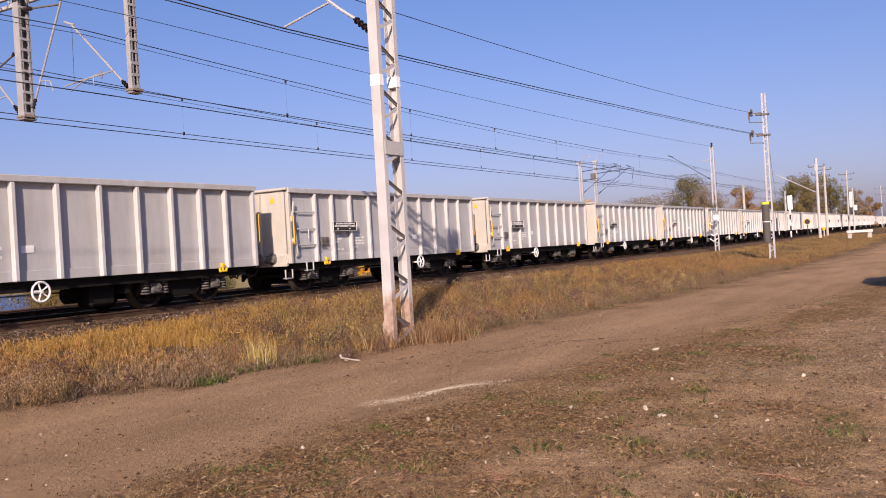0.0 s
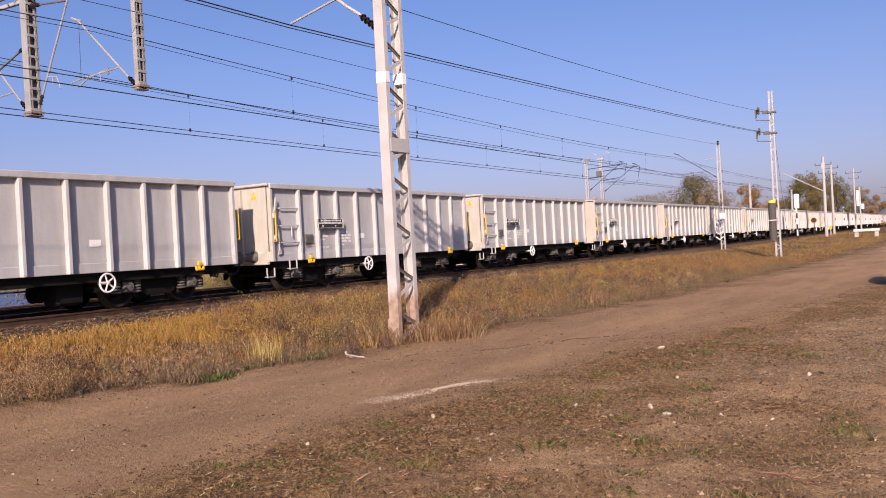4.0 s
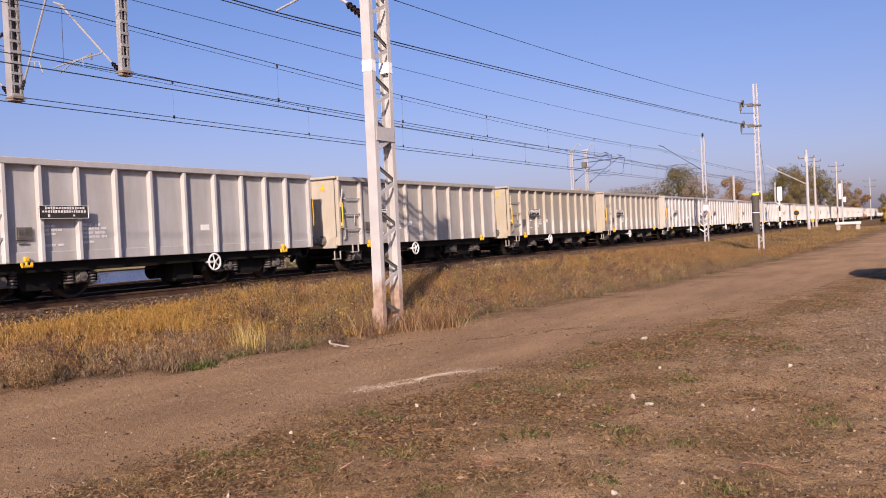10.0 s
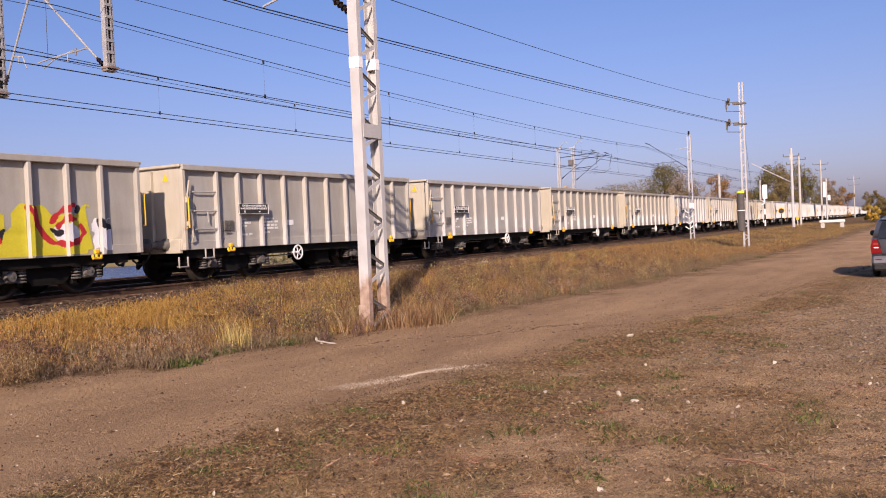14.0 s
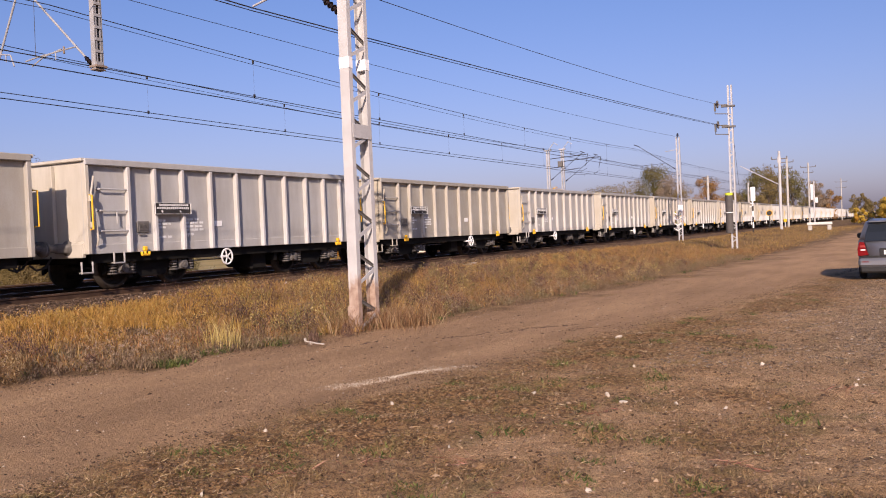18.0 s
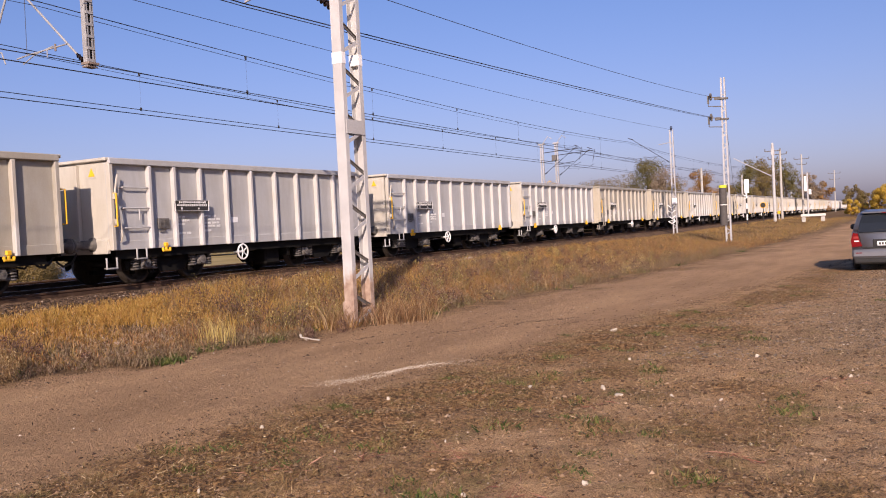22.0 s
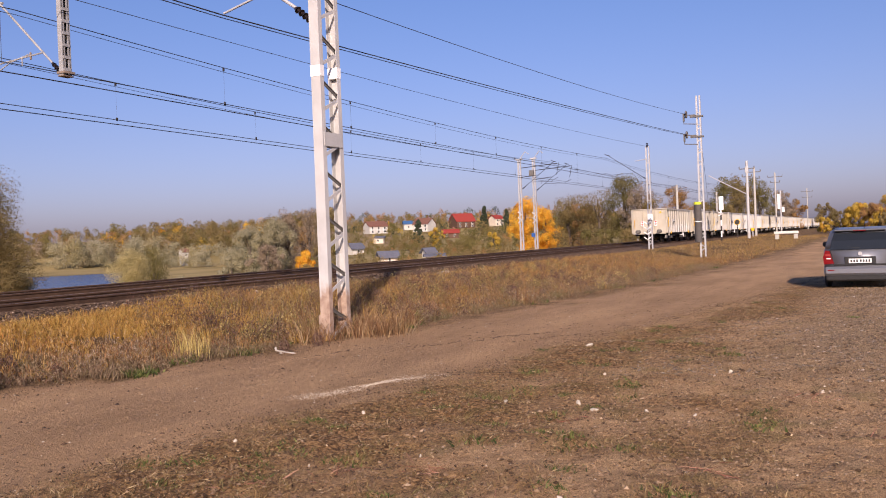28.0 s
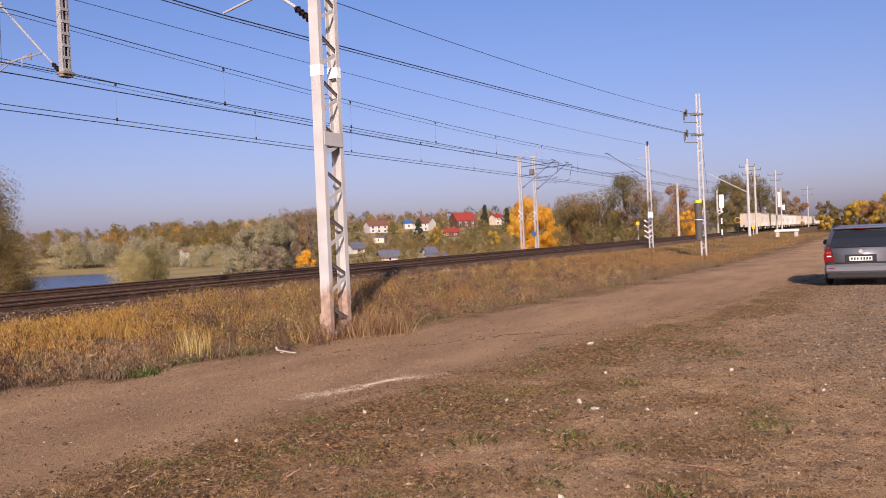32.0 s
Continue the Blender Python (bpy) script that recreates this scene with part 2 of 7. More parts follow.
    def mesh(self, name, mat, smooth=False):
        me = bpy.data.meshes.new(name)
        me.from_pydata(self.v, [], self.f)
        if mat is not None:
            me.materials.append(mat)
        if smooth:
            me.polygons.foreach_set("use_smooth", [True] * len(me.polygons))
        me.update()
        return me


def part(name, mb, mat, parent, label="", at=None, smooth=False):
    """Links a mesh as one object under a thing or a part."""
    me = mb.mesh(name, mat, smooth) if isinstance(mb, MB) else mb
    ob = new(name, me)
    ob.parent = parent
    if at is not None:
        ob.matrix_basis = at
    if label:
        ob["label"] = label
    return ob


def thing(name, label, category, m=None, group="", kind="", mb=None, mat=None, smooth=False):
    ob = new(name, mb.mesh(name, mat, smooth) if mb else None)
    if m is not None:
        ob.matrix_basis = m
    return tagged(ob, label, category, group, kind)


rng = np.random.default_rng(7)
# ---- ground ----
def smooth(a, b, v):
    t = np.clip((np.asarray(v, float) - a) / (b - a), 0, 1)
    return t * t * (3 - 2 * t)


def path_far_edge(y):
    return np.interp(y, [-60, 0, 6, 9, 13.7, 18, 24, 50, 110, 400], [-10.6, -10.3, -9.75, -8.95, -8.0, -7.5, -6.8, -4.9, -4.2, -4.0])


def path_near_edge(y):
    return np.interp(y, [-60, 0, 4, 6, 8, 10.4, 13.7, 18.5, 30, 50, 110, 400], [-6.2, -5.7, -5.46, -5.2, -4.7, -4.35, -3.85, -2.9, -1.2, 0.0, 0.6, 0.8])


def wobble(x, y, s):
    """Cheap smooth unevenness of about plus and minus one."""
    return (np.sin(x / s + 1.3 * np.sin(y / (1.7 * s))) + np.sin(y / (0.8 * s) + 1.1 * np.sin(x / (1.3 * s) + 2.0)) + np.sin((x + y) / (0.55 * s) + 0.7)) / 3


LATTICE = np.random.default_rng(21).uniform(-1, 1, (128, 128))


def lumps(x, y, s, k=0):
    """Smooth random unevenness of plus and minus one, with features of the size s."""
    u, v = np.asarray(x, float) / s + 17.3 * k + 500, np.asarray(y, float) / s + 9.7 * k + 500
    i, j = np.floor(u).astype(int), np.floor(v).astype(int)
    a, b = u - i, v - j
    a, b = a * a * (3 - 2 * a), b * b * (3 - 2 * b)
    g = LATTICE
    p, q = g[i % 128, j % 128], g[(i + 1) % 128, j % 128]
    r, t = g[i % 128, (j + 1) % 128], g[(i + 1) % 128, (j + 1) % 128]
    return (p * (1 - a) + q * a) * (1 - b) + (r * (1 - a) + t * a) * b


def growth(x, y):
    """How overgrown the lot is, from bare trodden soil at 0 to matted grass at 1."""
    g = 0.60 + 0.5 * lumps(x, y, 1.7, 1) + 0.4 * lumps(x, y, 0.62, 2) + 0.2 * lumps(x, y, 0.3, 3)
    d = x - path_near_edge(y)
    g = g + 0.28 * smooth(1.9, 0.2, d) - 0.62 * smooth(2.0 - 1.2 * smooth(10, 14, y), 4.6 - 2.0 * smooth(10, 14, y), d) * smooth(3.2, 7.5, y + 0.6 * x)
    return np.clip(g, 0, 1) * smooth(-0.25, 0.25, d + 0.22 * lumps(x, y, 0.5, 4) + 0.1 * lumps(x, y, 0.17, 5))


def relief(x, y):
    """Clods, hollows and ruts close to the camera."""
    d = np.hypot(x, y)
    lot = smooth(-0.3, 0.4, x - path_near_edge(y))
    rut = 0.022 * lumps(x * 1.0 + 0.42 * y, 0.12 * y, 0.55, 6) * (1 - lot)
    fine = 0.03 * lumps(x, y, 0.55, 7) + 0.022 * lumps(x, y, 0.24, 8) + 0.016 * lumps(x, y, 0.12, 9)
    return (fine * (0.28 + 0.72 * lot) + rut) * smooth(30, 10, d)


def ground_z(x, y):
    x, y = np.asarray(x, float), np.asarray(y, float)
    d, az = np.hypot(x, y), np.degrees(np.arctan2(-x, y))
    # from the dirt lot up to the shoulder of the track
    near = 0.38 * smooth(-8.8, -13.6, x) + 0.03 * wobble(x, y, 1.1) * smooth(40, 8, d) + relief(x, y)
    near = near + 0.25 * smooth(60, 160, y)
    # the valley with the lake, the hill with the houses, and level country along the line
    lake = np.interp(d, [0, 30, 60, 100, 130, 440, 452, 560, 700, 1200, 4000], [0, -0.5, -4.6, -7.2, -7.6, -7.6, -7.5, -6.6, 11.0, 14, 16])
    lake = lake - 2.2 * smooth(45.8, 47.6, az) * smooth(90, 125, d) * smooth(449, 440, d)
    hill = np.interp(d, [0, 30, 60, 110, 160, 300, 450, 700, 1200, 4000], [0, -0.4, -1.2, -2.2, -2.4, 1.0, 6.5, 17, 18, 18])
    flat = np.interp(d, [0, 30, 60, 200, 4000], [0, -0.3, -0.4, -0.3, -0.3])
    far = hill + (lake - hill) * smooth(33, 40, az) * smooth(140, 110, az)
    far = flat + (far - flat) * smooth(10, 18, az)
    far = far + 0.6 * wobble(x, y, 23.0) * smooth(80, 160, d) * smooth(20, 30, az) * (1 - smooth(33, 40, az) * (d < 460))
    return near + (far - 0.30 - near) * smooth(-23.2, -34.0, x)


def steps(stops):
    out = [stops[0][0]]
    for (a, step), (b, _) in zip(stops, stops[1:]):
        n = max(1, int(round((b - a) / step)))
        out += [a + (b - a) * (i + 1) / n for i in range(n)]
    return np.array(out)


GX = steps([(-3500, 300), (-1100, 60), (-700, 22), (-60, 6), (-26, 1.0), (-15, 0.3), (-10.5, 0.075), (4, 0.4), (12, 3), (40, 15), (200, 150), (3500, 0)])
GY = steps([(-3500, 400), (-200, 30), (-20, 4), (0, 1.0), (3, 0.07), (14, 0.12), (21, 0.35), (32, 0.7), (60, 2.5), (180, 10), (700, 30), (1300, 300), (3500, 0)])
gx, gy = np.meshgrid(GX, GY, indexing="ij")
gz = ground_z(gx, gy)
nx, ny = gx.shape
ids = np.arange(nx * ny).reshape(nx, ny)
quads = np.stack([ids[:-1, :-1], ids[1:, :-1], ids[1:, 1:], ids[:-1, 1:]], -1).reshape(-1, 4)
me = bpy.data.meshes.new("ground")
me.from_pydata(np.stack([gx, gy, gz], -1).reshape(-1, 3).tolist(), [], quads.tolist())
me.polygons.foreach_set("use_smooth", [True] * len(me.polygons))
edge = 0.28 * lumps(gx, gy, 0.9, 11) + 0.24 * lumps(gx, gy, 0.35, 12) + 0.1 * lumps(gx, gy, 0.14, 13)
edge = edge * (1 + 1.6 * smooth(13, 22, gy))
loose = 0.35 + 1.1 * smooth(12, 24, gy)          # the verge frays out farther on
on_path = smooth(-1, 1, (gx - path_far_edge(gy) + edge) / loose) * smooth(0.35, -0.35, gx - path_near_edge(gy) + edge)
grown_over = growth(gx, gy)
lot = smooth(-1.5, 1.0, gx - path_near_edge(gy) - 2.2 + 1.3 * wobble(gx, gy, 2.0)) * smooth(8, 13, gy + 0.6 * gx)
verge = smooth(1, -1, (gx - path_far_edge(gy) + edge) / loose)
far_land = smooth(-24, -34, gx)
zone = np.stack([on_path, verge, np.maximum(lot * (1 - verge), far_land), grown_over], -1).reshape(-1)
att = me.color_attributes.new("zone", "FLOAT_COLOR", "POINT")
att.data.foreach_set("color", zone.astype(np.float32))


def ground_material():
    n = Nodes("dry_earth")
    a = n.t.nodes.new("ShaderNodeVertexColor")
    a.layer_name = "zone"
    s = n.t.nodes.new("ShaderNodeSeparateColor")
    n.link(a.outputs[0], s.inputs[0])
    patch, mid, fine, grit = n.noise(0.8, 6, 0.6), n.noise(4.5, 5, 0.65), n.noise(22, 5, 0.75), n.noise(95, 3, 0.7)
    soil = n.ramp(mid, [(0.30, (0.313, 0.172, 0.086)), (0.5, (0.505, 0.307, 0.158)), (0.68, (0.677, 0.445, 0.246))])
    soil = n.mix(0.5, soil, n.ramp(grit, [(0.41, (0.051, 0.028, 0.013)), (0.57, (0.707, 0.480, 0.270))]))
    litter = n.ramp(fine, [(0.41, (0.030, 0.014, 0.006)), (0.5, (0.202, 0.105, 0.043)), (0.58, (0.485, 0.290, 0.126))])
    grown = n.t.nodes.new("ShaderNodeMath")
    grown.operation = "MULTIPLY_ADD"
    n.link(patch, grown.inputs[0])
    grown.inputs[1].default_value = 0.35
    n.link(a.outputs["Alpha"], grown.inputs[2])
    soil = n.mix(n.ramp(grown.outputs[0], [(0.35, (0.04, 0.04, 0.04)), (1.0, (0.85, 0.85, 0.85))]), soil, litter)
    green = n.ramp(grit, [(0.4, (0.061, 0.065, 0.019)), (0.6, (0.242, 0.200, 0.070))])
    soil = n.mix(n.ramp(n.noise(1.7, 5, 0.6), [(0.54, (0, 0, 0)), (0.68, (0.5, 0.5, 0.5))]), soil, green)
    track = n.ramp(mid, [(0.25, (0.401, 0.244, 0.127)), (0.75, (0.537, 0.344, 0.187))])
    track = n.mix(0.28, track, n.ramp(fine, [(0.36, (0.226, 0.138, 0.075)), (0.64, (0.644, 0.431, 0.250))]))
    track = n.mix(0.45, track, n.ramp(n.noise(0.45, 6, 0.65, (1.8, 0.45, 1)), [(0.38, (0.260, 0.155, 0.081)), (0.62, (0.588, 0.375, 0.203))]))
    gravel = n.ramp(fine, [(0.38, (0.126, 0.076, 0.039)), (0.5, (0.328, 0.207, 0.112)), (0.62, (0.566, 0.395, 0.223))])
    gravel = n.mix(0.4, gravel, n.ramp(grit, [(0.40, (0.111, 0.078, 0.048)), (0.60, (0.566, 0.440, 0.298))]))
    verge_c = n.ramp(fine, [(0.36, (0.05, 0.03, 0.016)), (0.5, (0.15, 0.092, 0.045)), (0.64, (0.27, 0.178, 0.085))])
    dist = n.ramp(n.noise(0.02, 4), [(0.35, (0.19, 0.15, 0.06)), (0.65, (0.36, 0.275, 0.12))])
    c = n.mix(s.outputs[2], soil, gravel)
    c = n.mix(s.outputs[0], c, track)
    c = n.mix(s.outputs[1], c, n.mix(s.outputs[2], verge_c, dist))
    h = n.mix(0.5, n.mix(0.45, fine, grit), n.noise(9, 6, 0.7))
    n.bump(h, 1.0, 0.14)
    return n.done(c, 0.95, 0, 0.15)


me.materials.append(ground_material())
ground = tagged(new("ground", me), "dry brown earth lot and dirt track beside the railway", "ground", kind="structure")

# lake below the embankment
mb = MB()
shore = [(-326, 304), (-250, 236), (-150, 140), (-80, 70), (-80, 20), (-250, -10), (-430, 50), (-520, 170), (-430, 260), (-370, 300)]
mb.poly([(x, y, -8.1) for x, y in shore], [tuple(range(len(shore)))])
wm = Nodes("lake_water")
wm.bump(wm.noise(1.6, 4), 0.9, 0.25)
M["water"] = wm.done((0.02, 0.035, 0.10), 0.2, 0, 0.32)
tagged(new("water", mb.mesh("water", M["water"])), "calm blue lake below the railway embankment", "lake", kind="structure")


# ---- track ----
def ballast_bed(x0, x1, y0, y1, z, foot):
    """The stone bed: a ridge with sloped shoulders and an uneven skin."""
    xs = [x0 - 1.6, x0 - 0.9, x0 - 0.35] + list(np.linspace(x0, x1, 26)) + [x1 + 0.35, x1 + 0.8, x1 + 1.2]
    zs = [foot, z - 0.33, z - 0.08] + [z] * 26 + [z - 0.07, z - 0.2, foot + 0.05]
    ys = steps([(y0, 4), (0, 0.25), (45, 1.5), (130, 10), (y1, 0)])
    v = []
    for x, h in zip(xs, zs):
        for y in ys:
            v.append((x + 0.05 * math.sin(7.1 * y + x), y, h + 0.028 * math.sin(5.3 * y + 9 * x) + 0.02 * math.sin(13.7 * y - 4 * x)))
    n = len(ys)
    f = [(i * n + j, (i + 1) * n + j, (i + 1) * n + j + 1, i * n + j + 1) for i in range(len(xs) - 1) for j in range(n - 1)]
    m = MB()
    m.v, m.f = v, f
    return m


def ballast_material():
    n = Nodes("ballast_bed")
    vor = n.add("ShaderNodeTexVoronoi", Scale=17.0)
    n.link(n.co.outputs["Object"], vor.inputs["Vector"])
    c = n.ramp(vor.outputs["Color"], [(0.2, (0.05, 0.03, 0.018)), (0.8, (0.25, 0.165, 0.105))])
    c = n.mix(0.4, c, n.ramp(n.noise(0.9, 4), [(0.3, (0.05, 0.029, 0.017)), (0.7, (0.20, 0.13, 0.082))]))
    n.bump(vor.outputs["Distance"], 0.8, 0.05)
    return n.done(c, 0.95, 0, 0.15)


M["bed"] = ballast_material()
bed = tagged(new("ballast_bed", ballast_bed(-22.7, -15.0, -60, 420, RAIL_Z - 0.15, 0.05).mesh("ballast_bed", M["bed"], True)),
             "rust-brown crushed stone ballast under the tracks", "ballast", kind="structure")
SLEEPER = MB().box((0, 0, 0), (2.5, 0.25, 0.2), 0.02).mesh("sleeper", M["sleeper"])
RAIL_PROFILE = [(-0.07, 0.0), (0.07, 0.0), (0.07, 0.012), (0.012, 0.035), (0.012, 0.12), (0.036, 0.135), (0.036, 0.165), (0.028, 0.172), (-0.028, 0.172),
                (-0.036, 0.165), (-0.036, 0.135), (-0.012, 0.12), (-0.012, 0.035), (-0.07, 0.012)]


def rail_mesh(y0, y1):
    m, n = MB(), len(RAIL_PROFILE)
    m.poly([(x, y, z) for y in (y0, y1) for x, z in RAIL_PROFILE], [(i, (i + 1) % n, n + (i + 1) % n, n + i) for i in range(n)] + [tuple(range(n))[::-1], tuple(range(n, 2 * n))])
    me = m.mesh("rail", M["rail"])
    me.materials.append(M["railhead"])
    me.polygons[7].material_index = 1
    return me


RAIL = rail_mesh(-60, 420)
tracks = []
for k, tx in enumerate((TRACK_X, TRACK2_X)):
    tr = thing("railway_track", "rusty rails on weathered sleepers in brown ballast", "railway track", pose(tx, 0, RAIL_Z), "parallel tracks", "structure")
    tracks.append(tr)
    for sx in (-0.7535, 0.7535):
        part("rail", RAIL, None, tr, "brown rusty rail with a worn bright head", pose(sx, 0, -0.172))
    rest = MB()
    for i in range(-20, 560):
        y = 4.0 + 0.62 * i
        if not (4 <= y <= 90):
            rest.box((0, y, -0.272), (2.5, 0.25, 0.2))
    tagged(part("sleeper_row", rest, M["sleeper"], tr), kind="stuff")


# ---- wagons ----
POSTS = (1.10, 1.86, 2.72, 3.66, 4.60, 5.59, 6.55, 7.49, 8.35, 9.17)
Z0, Z1 = 0.80, 2.82
PANEL_X = 1.385


def wheelset_mesh():
    m = MB()
    m.lathe(0, (0, 0, 0), [(-1.0, 0.0), (-1.0, 0.07), (-0.82, 0.085), (-0.80, 0.14), (-0.70, 0.15), (-0.69, 0.36), (-0.815, 0.38), (-0.815, 0.455),
                           (-0.72, 0.462), (-0.715, 0.488), (-0.685, 0.488), (-0.68, 0.37), (-0.64, 0.13), (-0.6, 0.08), (0.6, 0.08), (0.64, 0.13), (0.68, 0.37), (0.685, 0.488), (0.715, 0.488), (0.72, 0.462),
                           (0.815, 0.455), (0.815, 0.38), (0.69, 0.36), (0.70, 0.15), (0.80, 0.14), (0.82, 0.085), (1.0, 0.07), (1.0, 0.0)], 28)
    for k in range(6):
        a = math.pi * k / 3
        for sx in (-0.72, 0.72):
            m.cyl((sx - 0.02, 0.25 * math.cos(a), 0.25 * math.sin(a)), (sx + 0.02, 0.25 * math.cos(a), 0.25 * math.sin(a)), 0.03, 6)
    return m.mesh("wheelset", M["wheel"], True)


def side_frame_mesh():
    """Cast bogie side frame: arched top chord, dropped middle, pedestals over the axles."""
    top = [(-1.35, 0.52), (-1.18, 0.60), (-0.62, 0.60), (-0.45, 0.66), (0.45, 0.66), (0.62, 0.60), (1.18, 0.60), (1.35, 0.52)]
    low = [(-1.35, 0.34), (-1.22, 0.44), (-0.55, 0.44), (-0.36, 0.24), (0.36, 0.24), (0.55, 0.44), (1.22, 0.44), (1.35, 0.34)]
    m, n = MB(), len(top)
    for x0, x1 in ((-0.05, 0.05),):
        pts = [(x, y, z) for x in (x0, x1) for y, z in top] + [(x, y, z) for x in (x0, x1) for y, z in low]
        f = []
        for i in range(n - 1):
            f += [(i, i + 1, 2 * n + i + 1, 2 * n + i), (n + i, 3 * n + i, 3 * n + i + 1, n + i + 1), (i, n + i, n + i + 1, i + 1), (2 * n + i, 2 * n + i + 1, 3 * n + i + 1, 3 * n + i)]
        f += [(0, 2 * n, 3 * n, n), (n - 1, 2 * n - 1, 4 * n - 1, 3 * n - 1)]
        m.poly(pts, f)
    m.box((0.02, 0, 0.70), (0.16, 0.5, 0.08), 0.01)
    for y in (-0.62, 0.62):
        m.box((0, y, 0.34), (0.09, 0.12, 0.24), 0.01)
    return m.mesh("side_frame", M["black"])


def axle_box_mesh():
    m = MB()
    m.box((0, 0, 0), (0.2, 0.26, 0.26), 0.03)
    m.cyl((0.09, 0, 0), (0.15, 0, 0), 0.1, 14)
    m.box((0, 0, -0.10), (0.16, 0.62, 0.05), 0.01)
    m.cyl((0.15, 0, 0), (0.165, 0, 0), 0.035, 8)
    return m.mesh("axle_box", M["bogie"])


def spring_mesh():
    m = MB()
    for k in range(5):
        m.torus(2, (0, 0, -0.08 + 0.062 * k), 0.082, 0.024, 12, 6)
    m.cyl((0, 0, -0.08), (0, 0, 0.18), 0.04, 8)
    return m.mesh("spring", M["bogie"], True)


MESH = dict(wheelset=wheelset_mesh(), side_frame=side_frame_mesh(), axle_box=axle_box_mesh(), spring=spring_mesh())
MESH["bolster"] = MB().box((0, 0, 0.56), (1.9, 0.42, 0.16), 0.02).box((0, 0, 0.30), (1.5, 0.3, 0.1), 0.02).box((0, -0.95, 0.28), (1.6, 0.08, 0.1)).box((0, 0.95, 0.28), (1.6, 0.08, 0.1)).mesh("bolster", M["black"])
MESH["brake_block"] = MB().box((0, 0, 0), (0.09, 0.07, 0.28), 0.015).mesh("brake_block", M["bogie"])
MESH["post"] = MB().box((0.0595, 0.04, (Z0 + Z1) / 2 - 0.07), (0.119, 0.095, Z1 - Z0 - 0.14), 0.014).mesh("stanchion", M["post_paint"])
MESH["wheel_rim"] = MB().torus(0, (0, 0, 0), 0.19, 0.022, 24, 8).mesh("rim", M["white"], True)
MESH["wheel_hub"] = MB().cyl((-0.3, 0, 0), (0.03, 0, 0), 0.032, 10).mesh("hub", M["white"])
MESH["wheel_spoke"] = MB().cyl((0, 0, 0.02), (0, 0, 0.18), 0.017, 6).mesh("spoke", M["white"])


def handwheel(parent, at):
    rim = part("handwheel", MESH["wheel_rim"], None, parent, "white spoked brake wheel", at)
    part("hub", MESH["wheel_hub"], None, rim)
    for k in range(5):
        part("spoke", MESH["wheel_spoke"], None, rim, at=pose(0, 0, 0, 72 * k + 17))
    return rim


hk = MB().box((0, 0, 0.05), (0.07, 0.11, 0.10), 0.015).box((0, 0, -0.02), (0.05, 0.05, 0.10), 0.01).box((0.01, 0, -0.09), (0.06, 0.24, 0.05), 0.015)
hk.box((0.01, -0.105, -0.05), (0.06, 0.04, 0.07), 0.01).box((0.01, 0.105, -0.05), (0.06, 0.04, 0.07), 0.01)
MESH["hook"] = hk.mesh("rope_hook", M["yellow"])
MESH["buffer"] = MB().lathe(1, (0, 0, 0), [(0.0, 0.0), (0.0, 0.15), (0.02, 0.17), (0.05, 0.165), (0.07, 0.08), (0.30, 0.08), (0.31, 0.105), (0.56, 0.11), (0.57, 0.16), (0.62, 0.16), (0.62, 0.0)], 18).mesh("buffer", M["bogie"], True)
MESH["step"] = MB().tube([(0, -0.14, 0.24), (0, -0.14, 0), (0, 0.14, 0), (0, 0.14, 0.24)], 0.022, 6).box((-0.03, 0, 0.012), (0.12, 0.28, 0.02)).mesh("step", M["paint"])
MESH["handle"] = MB().tube([(-0.03, 0, 0), (0.07, 0, 0.0), (0.07, 0, 0.72), (-0.03, 0, 0.72)], 0.02, 6).mesh("handrail", M["yellow"])
MESH["warn_plate"] = MB().box((0, 0, 0.15), (0.26, 0.006, 0.27)).mesh("warning_plate", M["cream"])
MESH["warn_mark"] = MB().poly([(-0.1, -0.006, 0.06), (0.1, -0.006, 0.06), (0, -0.006, 0.25), (-0.1, 0, 0.06), (0.1, 0, 0.06), (0, 0, 0.25)], [(0, 1, 2), (5, 4, 3), (0, 3, 4, 1), (1, 4, 5, 2), (2, 5, 3, 0)]).mesh("warning_triangle", M["yellow"])


def bogie(parent, y, detail):
    e = new("bogie")
    e.parent, e.matrix_basis = parent, pose(0, y, 0)
    for wy in (-0.9, 0.9):
        part("wheelset", MESH["wheelset"], None, e, "dark steel wheels on an axle", pose(0, wy, 0.46))
    for sx in (-1, 1):
        part("side_frame", MESH["side_frame"], None, e, at=pose(1.0 * sx, 0, 0, 0, 0, 0 if sx > 0 else 180))
        if detail and sx > 0:
            for wy in (-0.9, 0.9):
                part("axle_box", MESH["axle_box"], None, e, at=pose(1.06 * sx, wy, 0.46))
                for k in (-0.27, 0.27):
                    part("spring", MESH["spring"], None, e, at=pose(1.08 * sx, wy + k, 0.42))
            for wy in (-0.36, 0.36):
                part("brake_block", MESH["brake_block"], None, e, at=pose(0.76 * sx, wy, 0.46, 8 if wy > 0 else -8))
    part("bolster", MESH["bolster"], None, e)
    return e


